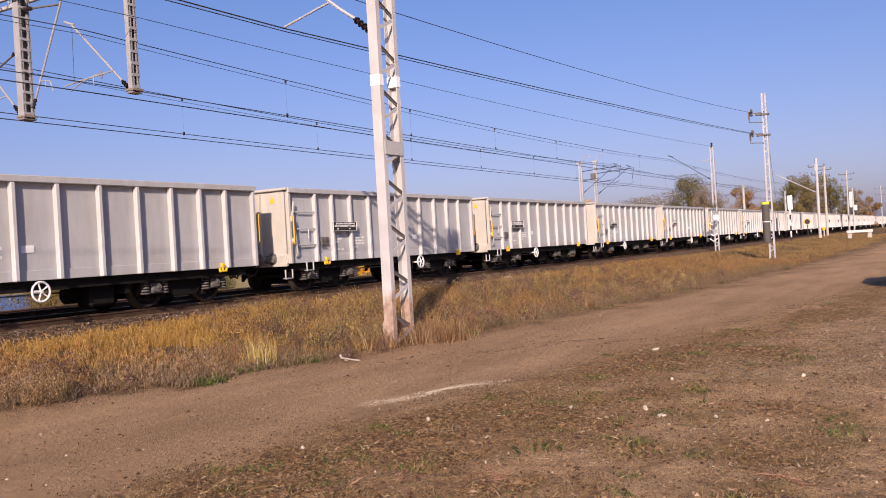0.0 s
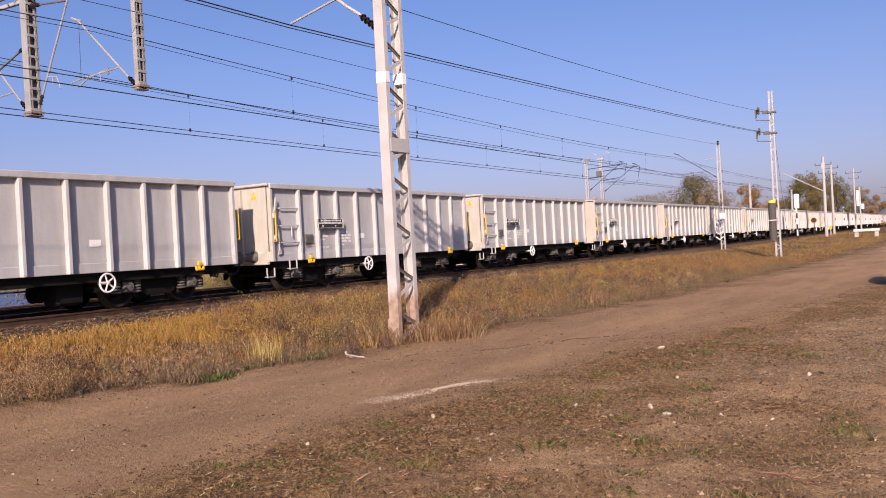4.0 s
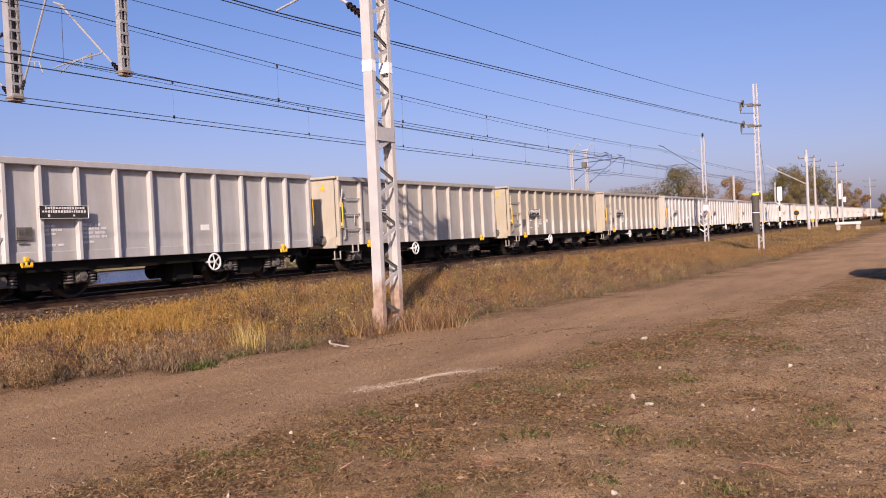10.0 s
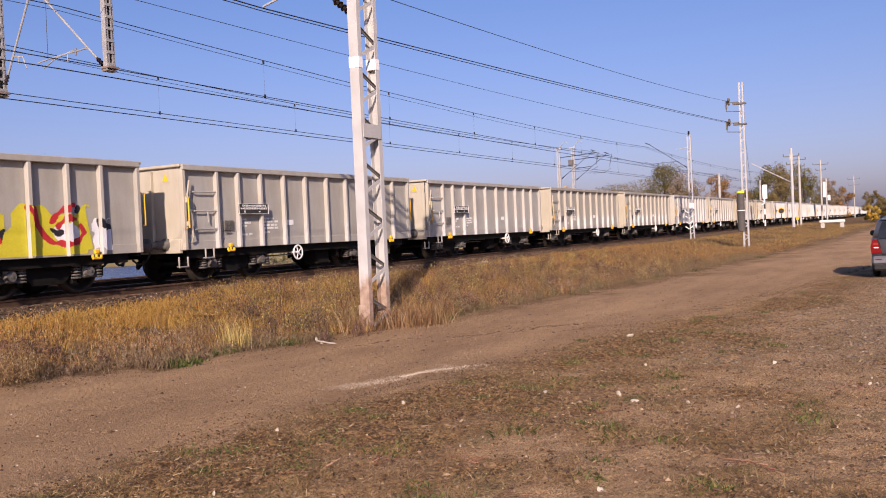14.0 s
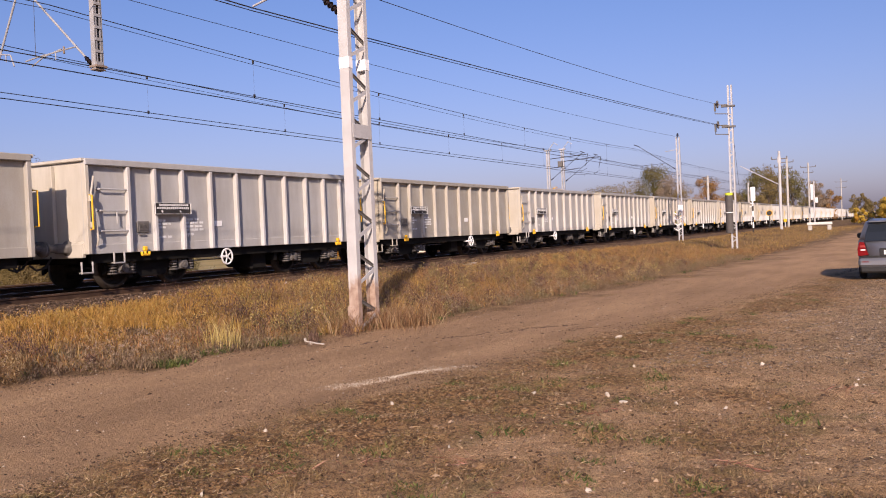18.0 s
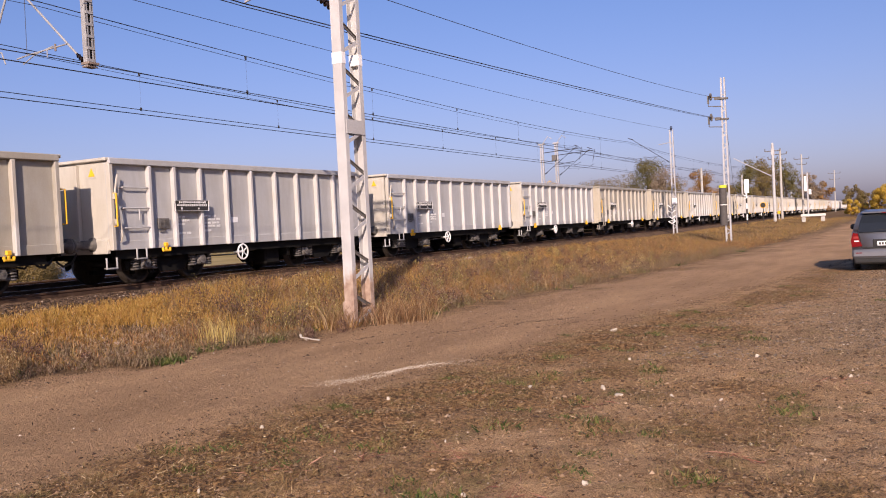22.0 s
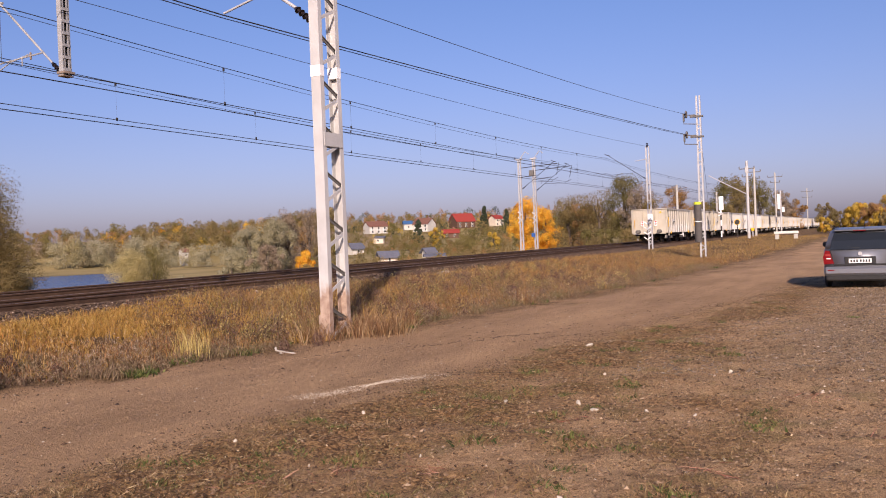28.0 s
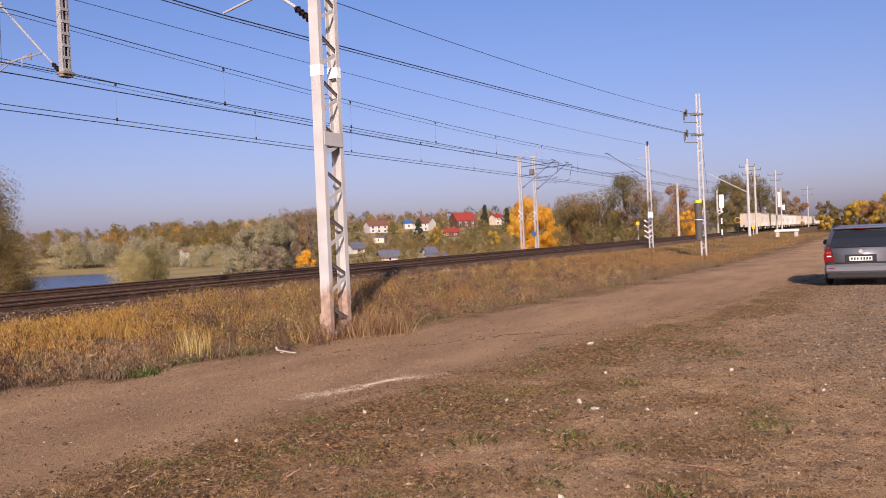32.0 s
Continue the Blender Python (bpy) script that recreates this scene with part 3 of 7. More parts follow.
def wagon(detail):
    """One open freight wagon, its rear buffers at the origin, its rail under z 0."""
    w = thing("open_freight_wagon", "grey dusty open-top steel freight wagon on two bogies", "wagon", group="wagons of the train")
    y0, y1 = BUF, BUF + BODY_L
    yc = (y0 + y1) / 2
    zc, h = (Z0 + Z1) / 2, Z1 - Z0
    for sx in (-1, 1):
        m = MB().box((PANEL_X * sx - 0.015 * sx, yc, zc - 0.02), (0.03, BODY_L, h - 0.06)).box((PANEL_X * sx, yc, Z0 + 0.10), (0.034, BODY_L - 0.02, 0.2), 0.006)
        part("side_wall", m, M["paint"], w, "ribbed grey side wall with dust")
        part("top_rail", MB().box((1.4415 * sx, yc, Z1 - 0.07), (0.137, BODY_L, 0.14), 0.016), M["paint"], w)
        for p in POSTS:
            part("stanchion", MESH["post"], None, w, at=pose((PANEL_X + 0.001) * sx, y0 + p + (0 if sx > 0 else 0.08), 0, 0, 0, 0 if sx > 0 else 180))
        # corner posts
        for yy in (y0 + 0.05, y1 - 0.05):
            # Only the rear posts take the cream with sunlight in its colour.
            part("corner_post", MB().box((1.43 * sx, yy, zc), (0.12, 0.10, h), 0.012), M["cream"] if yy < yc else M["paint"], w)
    for sy, yy in ((-1, y0), (1, y1)):
        m = MB().box((0, yy + 0.02 * -sy, zc), (2.78, 0.04, h - 0.02))
        m.box((0, yy - 0.005 * sy, Z0 + 0.13), (2.78, 0.05, 0.26), 0.008)
        part("end_wall", m, M["cream"], w, "pale end wall with sunlight put into its colour")
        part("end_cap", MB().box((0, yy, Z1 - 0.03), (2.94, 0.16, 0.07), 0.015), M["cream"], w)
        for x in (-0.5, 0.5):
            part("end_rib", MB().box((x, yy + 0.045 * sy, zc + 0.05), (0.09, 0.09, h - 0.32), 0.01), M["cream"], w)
        for x in (-0.875, 0.875):
            part("buffer", MESH["buffer"], None, w, at=pose(x, 0, 0.94) if sy < 0 else pose(x, WAGON_L, 0.94, 0, 0, 180))
        part("draw_hook", MB().box((0, yy + 0.17 * sy, 1.0), (0.26, 0.34, 0.22), 0.03), M["bogie"], w)
        part("screw_coupling", MB().tube([(0, yy + 0.3 * sy, 1.02), (0, yy + 0.45 * sy, 0.98), (0, yy + 0.58 * sy, 0.93)], 0.05, 8), M["bogie"], w)
        for sx in (-1, 1):
            part("brake_hose", MB().tube([(0.35 * sx, yy, 0.8), (0.38 * sx, yy + 0.2 * sy, 0.55), (0.34 * sx, yy + 0.4 * sy, 0.5), (0.28 * sx, yy + 0.52 * sy, 0.62)], 0.026, 6), M["rubber_hose"], w)
        m = MB().box((0, yy, 0.88), (2.7, 0.09, 0.3), 0.01)
        # Rear headstock in the sun-tinted cream, front one black.
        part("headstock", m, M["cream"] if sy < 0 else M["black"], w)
    part("floor", MB().box((0, yc, Z0 + 0.14), (2.76, BODY_L - 0.1, 0.06)), M["paint"], w)
    m = MB().box((0, yc, 0.72), (0.6, BODY_L - 0.3, 0.26)).box((1.2, yc, 0.70), (0.12, BODY_L - 0.5, 0.20)).box((-1.2, yc, 0.70), (0.12, BODY_L - 0.5, 0.20))
    for p in (1.0, 2.1, 3.6, 5.1, 6.6, 8.1, 9.2):
        m.box((0, y0 + p, 0.72), (2.5, 0.12, 0.16))
    part("underframe", m, M["black"], w)
    m = MB().cyl((0.35, y0 + 5.5, 0.44), (0.35, y0 + 6.4, 0.44), 0.2, 14).box((0.75, y0 + 5.95, 0.40), (0.5, 0.62, 0.46), 0.05).box((1.0, y0 + 4.0, 0.62), (0.05, 2.2, 0.05)).box((1.02, y0 + 4.3, 0.52), (0.05, 1.5, 0.03))
    m.box((0.9, y0 + 6.45, 0.52), (0.5, 0.12, 0.26))
    part("brake_gear", m, M["black"], w)
    b0, b1 = bogie(w, y0 + 2.1, detail), bogie(w, y1 - 2.1, detail)
    if not detail:
        part("sign_board", MB().box((1.53, y0 + 2.37, 1.77), (0.03, 1.1, 0.25)), M["sign_black"], w)
        part("handwheel", MESH["wheel_rim"], None, w, "white brake wheel", pose(1.48, y0 + 6.43, 0.56))
        return w
    # ladder in the first panel
    m = MB().tube([(1.47, y0 + 1.16, 2.2), (1.47, y0 + 1.16, 1.28)], 0.02, 6)
    for z in (1.28, 1.72, 2.18):
        m.tube([(PANEL_X, y0 + 0.34, z), (1.47, y0 + 0.36, z), (1.47, y0 + 1.16, z), (PANEL_X, y0 + 1.18, z)], 0.02, 6)
    m.tube([(1.47, y0 + 0.8, 1.72), (1.47, y0 + 0.8, 1.45)], 0.016, 6)
    part("ladder", m, M["paint"], w)
    m = MB().tube([(1.45, y0 + 0.26, 0.98), (1.52, y0 + 0.24, 1.1), (1.52, y0 + 0.2, 1.5), (1.50, y0 + 0.12, 2.1), (1.5, y0 + 0.2, 2.45)], 0.022, 6)
    m.box((1.5, y0 + 0.12, 1.98), (0.07, 0.12, 0.14), 0.01).box((1.5, y0 + 0.14, 1.42), (0.07, 0.12, 0.12), 0.01)
    part("grab_pipe", m, M["cream"], w)
    part("handrail", MESH["handle"], None, w, "yellow tubular handrail", pose(1.50, y0 + 0.08, 1.32))
    part("handrail", MESH["handle"], None, w, "yellow tubular handrail", pose(-1.2, y0 - 0.02, 1.25, 0, 0, -90))
    part("handrail", MESH["handle"], None, w, "yellow tubular handrail", pose(1.40, y1 + 0.10, 1.40, 0, 0, 90))
    for yy in (1.55, 9.02):
        for sx in (-1, 1):
            part("rope_hook", MESH["hook"], None, w, "yellow rope hook", pose(1.46 * sx, y0 + yy, 0.82, 0, 0, 0 if sx > 0 else 180))
    handwheel(w, pose(1.48, y0 + 6.47, 0.58))
    part("step", MESH["step"], None, w, at=pose(1.42, y0 + 0.85, 0.58))
    part("step", MESH["step"], None, w, at=pose(1.30, y0 + 0.1, 0.40))
    # black board with rows of unreadable plates
    bd = part("sign_board", MB().box((1.53, y0 + 2.37, 1.77), (0.03, 1.1, 0.25), 0.004), M["sign_black"], w, "black board with rows of small plates")
    m = MB().box((1.55, y0 + 2.37, 1.897), (0.02, 1.12, 0.008)).box((1.55, y0 + 2.37, 1.645), (0.02, 1.12, 0.008))
    m.box((1.55, y0 + 1.815, 1.77), (0.02, 0.008, 0.26)).box((1.55, y0 + 2.925, 1.77), (0.02, 0.008, 0.26))
    rr = random.Random(3)
    for row, zz in enumerate((1.85, 1.78, 1.70)):
        yy = 1.95 if row < 1 else 1.88
        while yy < 2.85:
            wd = rr.choice((0.03, 0.035, 0.045))
            if row < 2 or rr.random() < 0.3:
                m.box((1.547, y0 + yy + wd / 2, zz), (0.008, wd, rr.choice((0.035, 0.05, 0.055))))
            yy += wd + 0.022
    tagged(part("plate_row", m, M["marking"], bd), kind="stuff")
    ht = part("hatch", MB().box((1.41, y0 + 1.56, 1.36), (0.05, 0.34, 0.25), 0.01).box((1.43, y0 + 1.5, 1.20), (0.02, 0.2, 0.03)), M["dark_panel"], w)
    part("hatch_cover", MB().box((1.436, y0 + 1.56, 1.36), (0.012, 0.26, 0.17), 0.004).box((1.444, y0 + 1.56, 1.36), (0.008, 0.26, 0.012)).box((1.444, y0 + 1.56, 1.36), (0.008, 0.012, 0.17)), M["bogie"], ht)
    # stencilled lines, too small to read
    m = MB()
    for py, pz, cols in ((1.98, 1.50, 2), (1.98, 1.42, 3), (1.98, 1.34, 2), (1.98, 1.12, 3), (2.86, 1.52, 3), (2.86, 1.44, 4), (2.86, 1.35, 4), (2.86, 1.27, 4), (2.86, 1.16, 2)):
        for k in range(cols):
            for q in range(3 + (k + int(pz * 10)) % 2):
                m.box((PANEL_X + 0.005, y0 + py + 0.05 + 0.15 * k + 0.034 * q, pz), (0.006, 0.027, 0.058 - 0.012 * ((q + k) % 2)))
    tagged(part("stencil", m, M["marking"], w, "faded white stencilled lines"), kind="stuff")
    part("label_plate", MB().box((PANEL_X + 0.007, y0 + 6.30, 1.41), (0.012, 0.27, 0.14)), M["white"], w, "small white label plate")
    part("warning_plate", MESH["warn_plate"], None, w, "", pose(0.95, y0 - 0.005, 2.38))
    part("warning_triangle", MESH["warn_mark"], None, w, "yellow warning triangle", pose(0.95, y0 - 0.009, 2.38))
    part("brake_rod", MB().tube([(1.15, y0 + 3.2, 0.6), (1.15, y0 + 5.0, 0.6)], 0.02, 6).tube([(1.15, y0 + 3.2, 0.52), (1.15, y0 + 4.6, 0.52)], 0.015, 6).box((1.15, y0 + 4.85, 0.62), (0.08, 0.4, 0.05)), M["bogie"], w)
    return w


N_WAGONS, N_NEAR = 52, 34
# how dusty each wagon is, from the last one forwards
DUST = [0.45, 0.50, 0.55, 0.15, 0.08, 0.10, 0.50, 0.50, 0.25, 0.55, 0.30, 0.35, 0.45, 0.42, 0.35, 0.50, 0.50, 0.15, 0.38, 0.60, 0.50, 0.08, 0.05, 0.08, 0.04]


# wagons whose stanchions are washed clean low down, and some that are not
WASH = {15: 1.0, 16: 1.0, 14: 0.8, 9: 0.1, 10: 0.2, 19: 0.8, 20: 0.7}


def recolor(w, v, shade):
    for o in (w, *w.children_recursive):
        o.color = (v, shade, 0, 1)


wagons = []
# wagons whose brake wheel sits nearer the rear bogie
BRAKE_BACK = (3, 4, 5, 8, 10, 13, 18, 19, 20, 24, 25, 26, 27, 29, 30)
first, plain = wagon(True), wagon(False)
for i in range(N_WAGONS):
    src = first if i < N_NEAR else plain
    if (i == 0) or (i == N_NEAR):
        w = src
    else:
        w = copy_thing(src, Matrix())
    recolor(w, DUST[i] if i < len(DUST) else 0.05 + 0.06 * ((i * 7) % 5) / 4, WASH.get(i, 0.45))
    if i in BRAKE_BACK:
        for o in w.children:
            if o.name.startswith("handwheel") or o.name.startswith("label_plate"):
                o.matrix_basis = pose(0, -2.3, 0) @ o.matrix_basis
    if i in (8, 9, 10, 15, 16):
        for o in [q for q in w.children if q.name.startswith("warning_")]:
            bpy.data.objects.remove(o)
    wagons.append(w)


def travel(t):
    """How far the train has run since the start."""
    return 10.9726 * t + 0.06984 * t ** 2 + 0.0010074 * t ** 3 - 1.248e-5 * t ** 4


def last_rear(t):
    return 17.71 - 28 * WAGON_L + travel(t)


def motions():
    for i, w in enumerate(wagons):
        walk(w, [(t, pose(TRACK_X, last_rear(t) + WAGON_L * i - BUF, RAIL_Z)) for t in range(0, 33, 2)])
    # all wheels roll alike: one turning for the leading and one for the trailing axle of each bogie
    rolled = {}
    for w in wagons:
        for b in w.children:
            if not b.name.startswith("bogie"):
                continue
            for o in b.children:
                if not o.name.startswith("wheelset"):
                    continue
                key = o.location.y > 0
                if key not in rolled:
                    n = 960
                    walk(o, [(32 * k / n, pose(0, 0.9 if key else -0.9, 0.46, -math.degrees(travel(32 * k / n) / 0.46))) for k in range(n + 1)])
                    rolled[key] = o.animation_data
                else:
                    keys = o.animation_data_create()
                    keys.action, o.rotation_mode = rolled[key].action, "QUATERNION"
                    keys.action_slot = rolled[key].action_slot


# ---- sprayed paint on some wagons ----
def sprayed(w, cells, y0, y1, z0, z1, step, tint):
    """Flat patches of paint that follow the panels and the ribs of the side wall. cells(y, z) gives the name of a colour or None."""
    groups = {}
    ny, nz = int((y1 - y0) / step), int((z1 - z0) / step)
    for i in range(ny):
        for j in range(nz):
            y, z = y0 + (i + 0.5) * step, z0 + (j + 0.5) * step
            c = cells(y, z)
            if c is None:
                continue
            rib = any(abs(y - p - 0.04) < 0.05 for p in POSTS)
            x = 1.510 if rib else (PANEL_X + (0.022 if z < Z0 + 0.205 else 0.006))
            groups.setdefault(c, MB()).poly([(x, BUF + y - step / 2, z - step / 2), (x, BUF + y + step / 2, z - step / 2), (x, BUF + y + step / 2, z + step / 2), (x, BUF + y - step / 2, z + step / 2)], [(0, 1, 2, 3)])
    for c, mb in groups.items():
        part("graffiti_" + c, mb, tint[c], w, "sprayed " + c + " paint on the side wall")


def near_line(y, z, pts, r):
    for (ya, za), (yb, zb) in zip(pts, pts[1:]):
        dy, dz = yb - ya, zb - za
        u = max(0.0, min(1.0, ((y - ya) * dy + (z - za) * dz) / (dy * dy + dz * dz + 1e-9)))
        if (y - ya - u * dy) ** 2 + (z - za - u * dz) ** 2 < r * r:
            return True
    return False


def arc(cy, cz, r, a0, a1, n=9, sz=1.0):
    return [(cy + r * math.cos(radians(a0 + (a1 - a0) * k / n)), cz + sz * r * math.sin(radians(a0 + (a1 - a0) * k / n))) for k in range(n + 1)]


SPRAY = {"yellow": surface("spray_yellow", (0.55, 0.48, 0.02), (0.64, 0.57, 0.05), 5, 0.5, 0.0), "red": surface("spray_red", (0.42, 0.02, 0.03), (0.52, 0.04, 0.04), 5, 0.5, 0.0),
         "black": surface("spray_black", (0.015, 0.013, 0.018), (0.03, 0.028, 0.035), 5, 0.5, 0.0), "white": surface("spray_white", (0.72, 0.72, 0.75), (0.82, 0.82, 0.84), 5, 0.5, 0.0),
         "violet": surface("spray_violet", (0.20, 0.13, 0.34), (0.30, 0.20, 0.46), 5, 0.5, 0.0), "indigo": surface("spray_indigo", (0.06, 0.05, 0.14), (0.10, 0.08, 0.2), 5, 0.5, 0.0)}


def yellow_piece(y, z):
    reds = [[(7.50, 1.80), (7.60, 1.62), (7.64, 1.36)], [(7.66, 1.76), (7.70, 1.45), (7.86, 1.22), (8.10, 1.08), (8.45, 1.05), (8.68, 1.12), (8.78, 1.28), (8.70, 1.42)], [(8.02, 1.50), (8.26, 1.72), (8.55, 1.84)],
            [(8.20, 1.42), (8.38, 1.58), (8.60, 1.56)], arc(6.75, 1.40, 0.26, 300, 60, sz=1.1), [(6.35, 1.05), (6.5, 1.6)]]
    blacks = [[(8.02, 1.36), (8.14, 1.26), (8.28, 1.30)], [(8.62, 1.72), (8.66, 1.78)], [(9.18, 1.52), (9.32, 1.44), (9.42, 1.38)], [(9.2, 1.44), (9.36, 1.34)], [(6.9, 1.2), (7.0, 1.36)]]
    wav = 0.02 * math.sin(19 * y + 7 * z)
    if any(near_line(y, z, q, 0.055 + wav) for q in reds):
        return "red"
    if any(near_line(y, z, q, 0.05 + wav) for q in blacks):
        return "black"
    if ((y - 8.38) / 0.34) ** 2 + ((z - 1.28) / 0.2) ** 2 < 1 + 8 * wav:
        return "white"
    if 9.0 + wav < y < 9.48 and 0.88 < z < 1.52 + 3 * wav and math.sin(9 * y + 5 * z) + math.sin(14 * z - 7 * y) > -1.25:
        return "white"
    top = 1.74 + 0.12 * math.sin(4.2 * y + 1.2) + 0.05 * math.sin(13 * y)
    if 6.05 + 2 * wav < y < 8.92 + 3 * wav and 0.84 < z < top and not (7.02 < y < 7.16 and z > 1.3 + 0.8 * (y - 7.0)):
        return "yellow"
    return None


def violet_piece(y, z):
    edge = [arc(5.55, 1.35, 0.62, 100, 260, sz=0.9), [(5.4, 1.9), (5.9, 1.95), (6.3, 1.8), (7.0, 1.66), (7.7, 1.72), (8.2, 1.78)], [(5.7, 1.5), (6.2, 1.45), (7.0, 1.38), (7.9, 1.42)], arc(8.45, 1.68, 0.36, 0, 360, 18), arc(8.95, 1.75, 0.24, -90, 200, 12),
            [(8.9, 1.3), (8.75, 0.95), (9.0, 0.92), (9.02, 1.35)], arc(5.75, 1.15, 0.42, 0, 360, 16), [(4.6, 0.95), (4.8, 1.3), (4.95, 1.25), (4.75, 0.9)], [(6.4, 0.95), (6.6, 1.2), (6.8, 0.95)], [(7.5, 0.95), (7.7, 1.15), (7.9, 0.92)]]
    for zz in (1.62, 1.44, 1.26, 1.08):
        edge.append([(9.25, zz), (9.33, zz + 0.1), (9.41, zz)])
        edge.append([(9.46, zz + 0.08), (9.52, zz), (9.6, zz + 0.08)])
    if any(near_line(y, z, q, 0.035) for q in edge):
        return "white"
    if (y - 8.45) ** 2 + (z - 1.68) ** 2 < 0.34 ** 2 or (y - 8.95) ** 2 + (z - 1.75) ** 2 < 0.22 ** 2:
        return "black"
    if (y - 5.75) ** 2 + (z - 1.15) ** 2 < 0.4 ** 2:
        return "black" if math.sin(6 * (y - z)) > -0.2 else "violet"
    if (y - 5.55) ** 2 + ((z - 1.42) / 0.9) ** 2 < 0.6 ** 2 or (5.4 < y < 6.6 and 1.48 < z < 1.9):
        return "violet"
    if 6.5 < y < 8.2 and 1.42 < z < 1.68:
        return "indigo"
    if 8.0 < y < 8.8 and 1.15 < z < 1.4:
        return "indigo"
    if 7.35 < y < 7.75 and 1.18 < z < 1.4:
        return "white"
    if (9.02 - 0.55 * (z - 1.0) - 0.05 < y < 9.12) and 0.9 < z < 1.5:
        return "white"
    low = 1.42 - 0.3 * max(0.0, y - 7.4) + 0.05 * math.sin(7 * y)
    if 4.6 < y < 8.4 and 0.9 < z < low:
        v = math.sin(5.2 * y + 8.5 * z) + math.sin(10 * z - 3.4 * y + 1.0)
        return "white" if v > 0.75 else "violet" if v > -0.1 else "indigo" if v > -1.1 else None
    return None


def tags(spots):
    r = random.Random(4)
    lines = []
    for y, z, n in spots:
        for k in range(n):
            yy = y + 0.13 * k
            zz = z - 0.06 * k
            lines.append([(yy + r.uniform(-0.04, 0.04), zz + 0.1 * r.uniform(0.6, 1.3)), (yy + r.uniform(-0.03, 0.03), zz - 0.08), (yy + 0.09, zz - 0.06 * r.random()), (yy + r.uniform(0.0, 0.08), zz + 0.06)])
    return lambda y, z: "black" if any(near_line(y, z, q, 0.016) for q in lines) else None


sprayed(wagons[12], yellow_piece, 5.85, 10.0, 0.84, 1.95, 0.016, SPRAY)
sprayed(wagons[1], lambda y, z: violet_piece(y + 1.32, 0.84 + (z - 0.9) * 1.2), 3.2, 8.6, 0.9, 1.9, 0.016, SPRAY)
sprayed(wagons[21], tags([(4.75, 1.36, 5), (6.85, 1.45, 5), (9.42, 1.45, 4)]), 4.6, 10.1, 0.9, 1.65, 0.02, SPRAY)
sprayed(wagons[22], tags([(5.0, 1.4, 5), (8.9, 1.4, 4)]), 4.9, 9.6, 0.9, 1.65, 0.02, SPRAY)
# the last wagon carries two tail boards, red and white
for x in (-0.55, 0.55):
    tb = part("tail_board", MB().box((x, BUF - 0.105, 1.62), (0.24, 0.02, 0.42), 0.005), M["white"], wagons[0], "red and white reflective tail board")
    for z in (1.50, 1.70):
        part("red_mark", MB().poly([(x - 0.11, BUF - 0.118, z + 0.1), (x + 0.11, BUF - 0.118, z + 0.1), (x, BUF - 0.118, z - 0.04)], [(0, 1, 2)]), M["red"], tb)


# ---- overhead line ----
def lattice_mast(name, label, m, height, w0, w1, leg, depth, pitch, mat, rusty=0.0, group="line masts", phase=0.6):
    """Two channel legs laced with flat bars, narrowing upwards."""
    e = thing(name, label, "mast", m, group)

    def half(z):
        return (w0 + (w1 - w0) * z / height) / 2
    for sx in (-1, 1):
        g = MB()
        zs = [0.0, rusty, height] if rusty else [0.0, height]
        t = 0.014
        prof = [(0, -depth / 2), (leg, -depth / 2), (leg, -depth / 2 + t), (t, -depth / 2 + t), (t, depth / 2 - t), (leg, depth / 2 - t), (leg, depth / 2), (0, depth / 2)]
        n8, pts, f = len(prof), [], []
        for z in zs:
            pts += [(sx * (half(z) - u), v, z) for u, v in prof]
        for r in range(len(zs) - 1):
            f += [(r * n8 + i, r * n8 + (i + 1) % n8, (r + 1) * n8 + (i + 1) % n8, (r + 1) * n8 + i) for i in range(n8)]
        f.append(tuple(range((len(zs) - 1) * n8, len(zs) * n8)))
        g.poly(pts, f if sx < 0 else [q[::-1] for q in f])
        me = g.mesh("leg", mat)
        part("leg", me, None, e)
    n = int((height - 0.4) / pitch)
    rise = min(0.34 * pitch, w0 * 0.62)
    for k in range(n):
        zj = phase + k * pitch
        for up in (1, -1):
            zo = zj + up * rise
            x0, x1 = -half(zo) + 0.03, half(zj) - 0.03
            d = Vector((x1 - x0, 0, zj - zo))
            ang = math.degrees(math.atan2(d.z, d.x))
            bar = MB().box((0, 0, 0), (d.length - 0.03, 0.014, 0.045 if up > 0 else 0.06))
            if up > 0:
                bar.box((0, -0.012, 0.024), (d.length - 0.03, 0.03, 0.01))
            # On the rusty mast every second bar is coloured dark to carry its shade.
            part("lacing_bar", bar, (M["dark_panel"] if up > 0 else M["mast"]) if rusty else mat, e, at=pose((x0 + x1) / 2, (-0.72 if up > 0 else -0.95) * (depth / 2 - 0.012), (zo + zj) / 2, 0, -ang, 0))
    return e


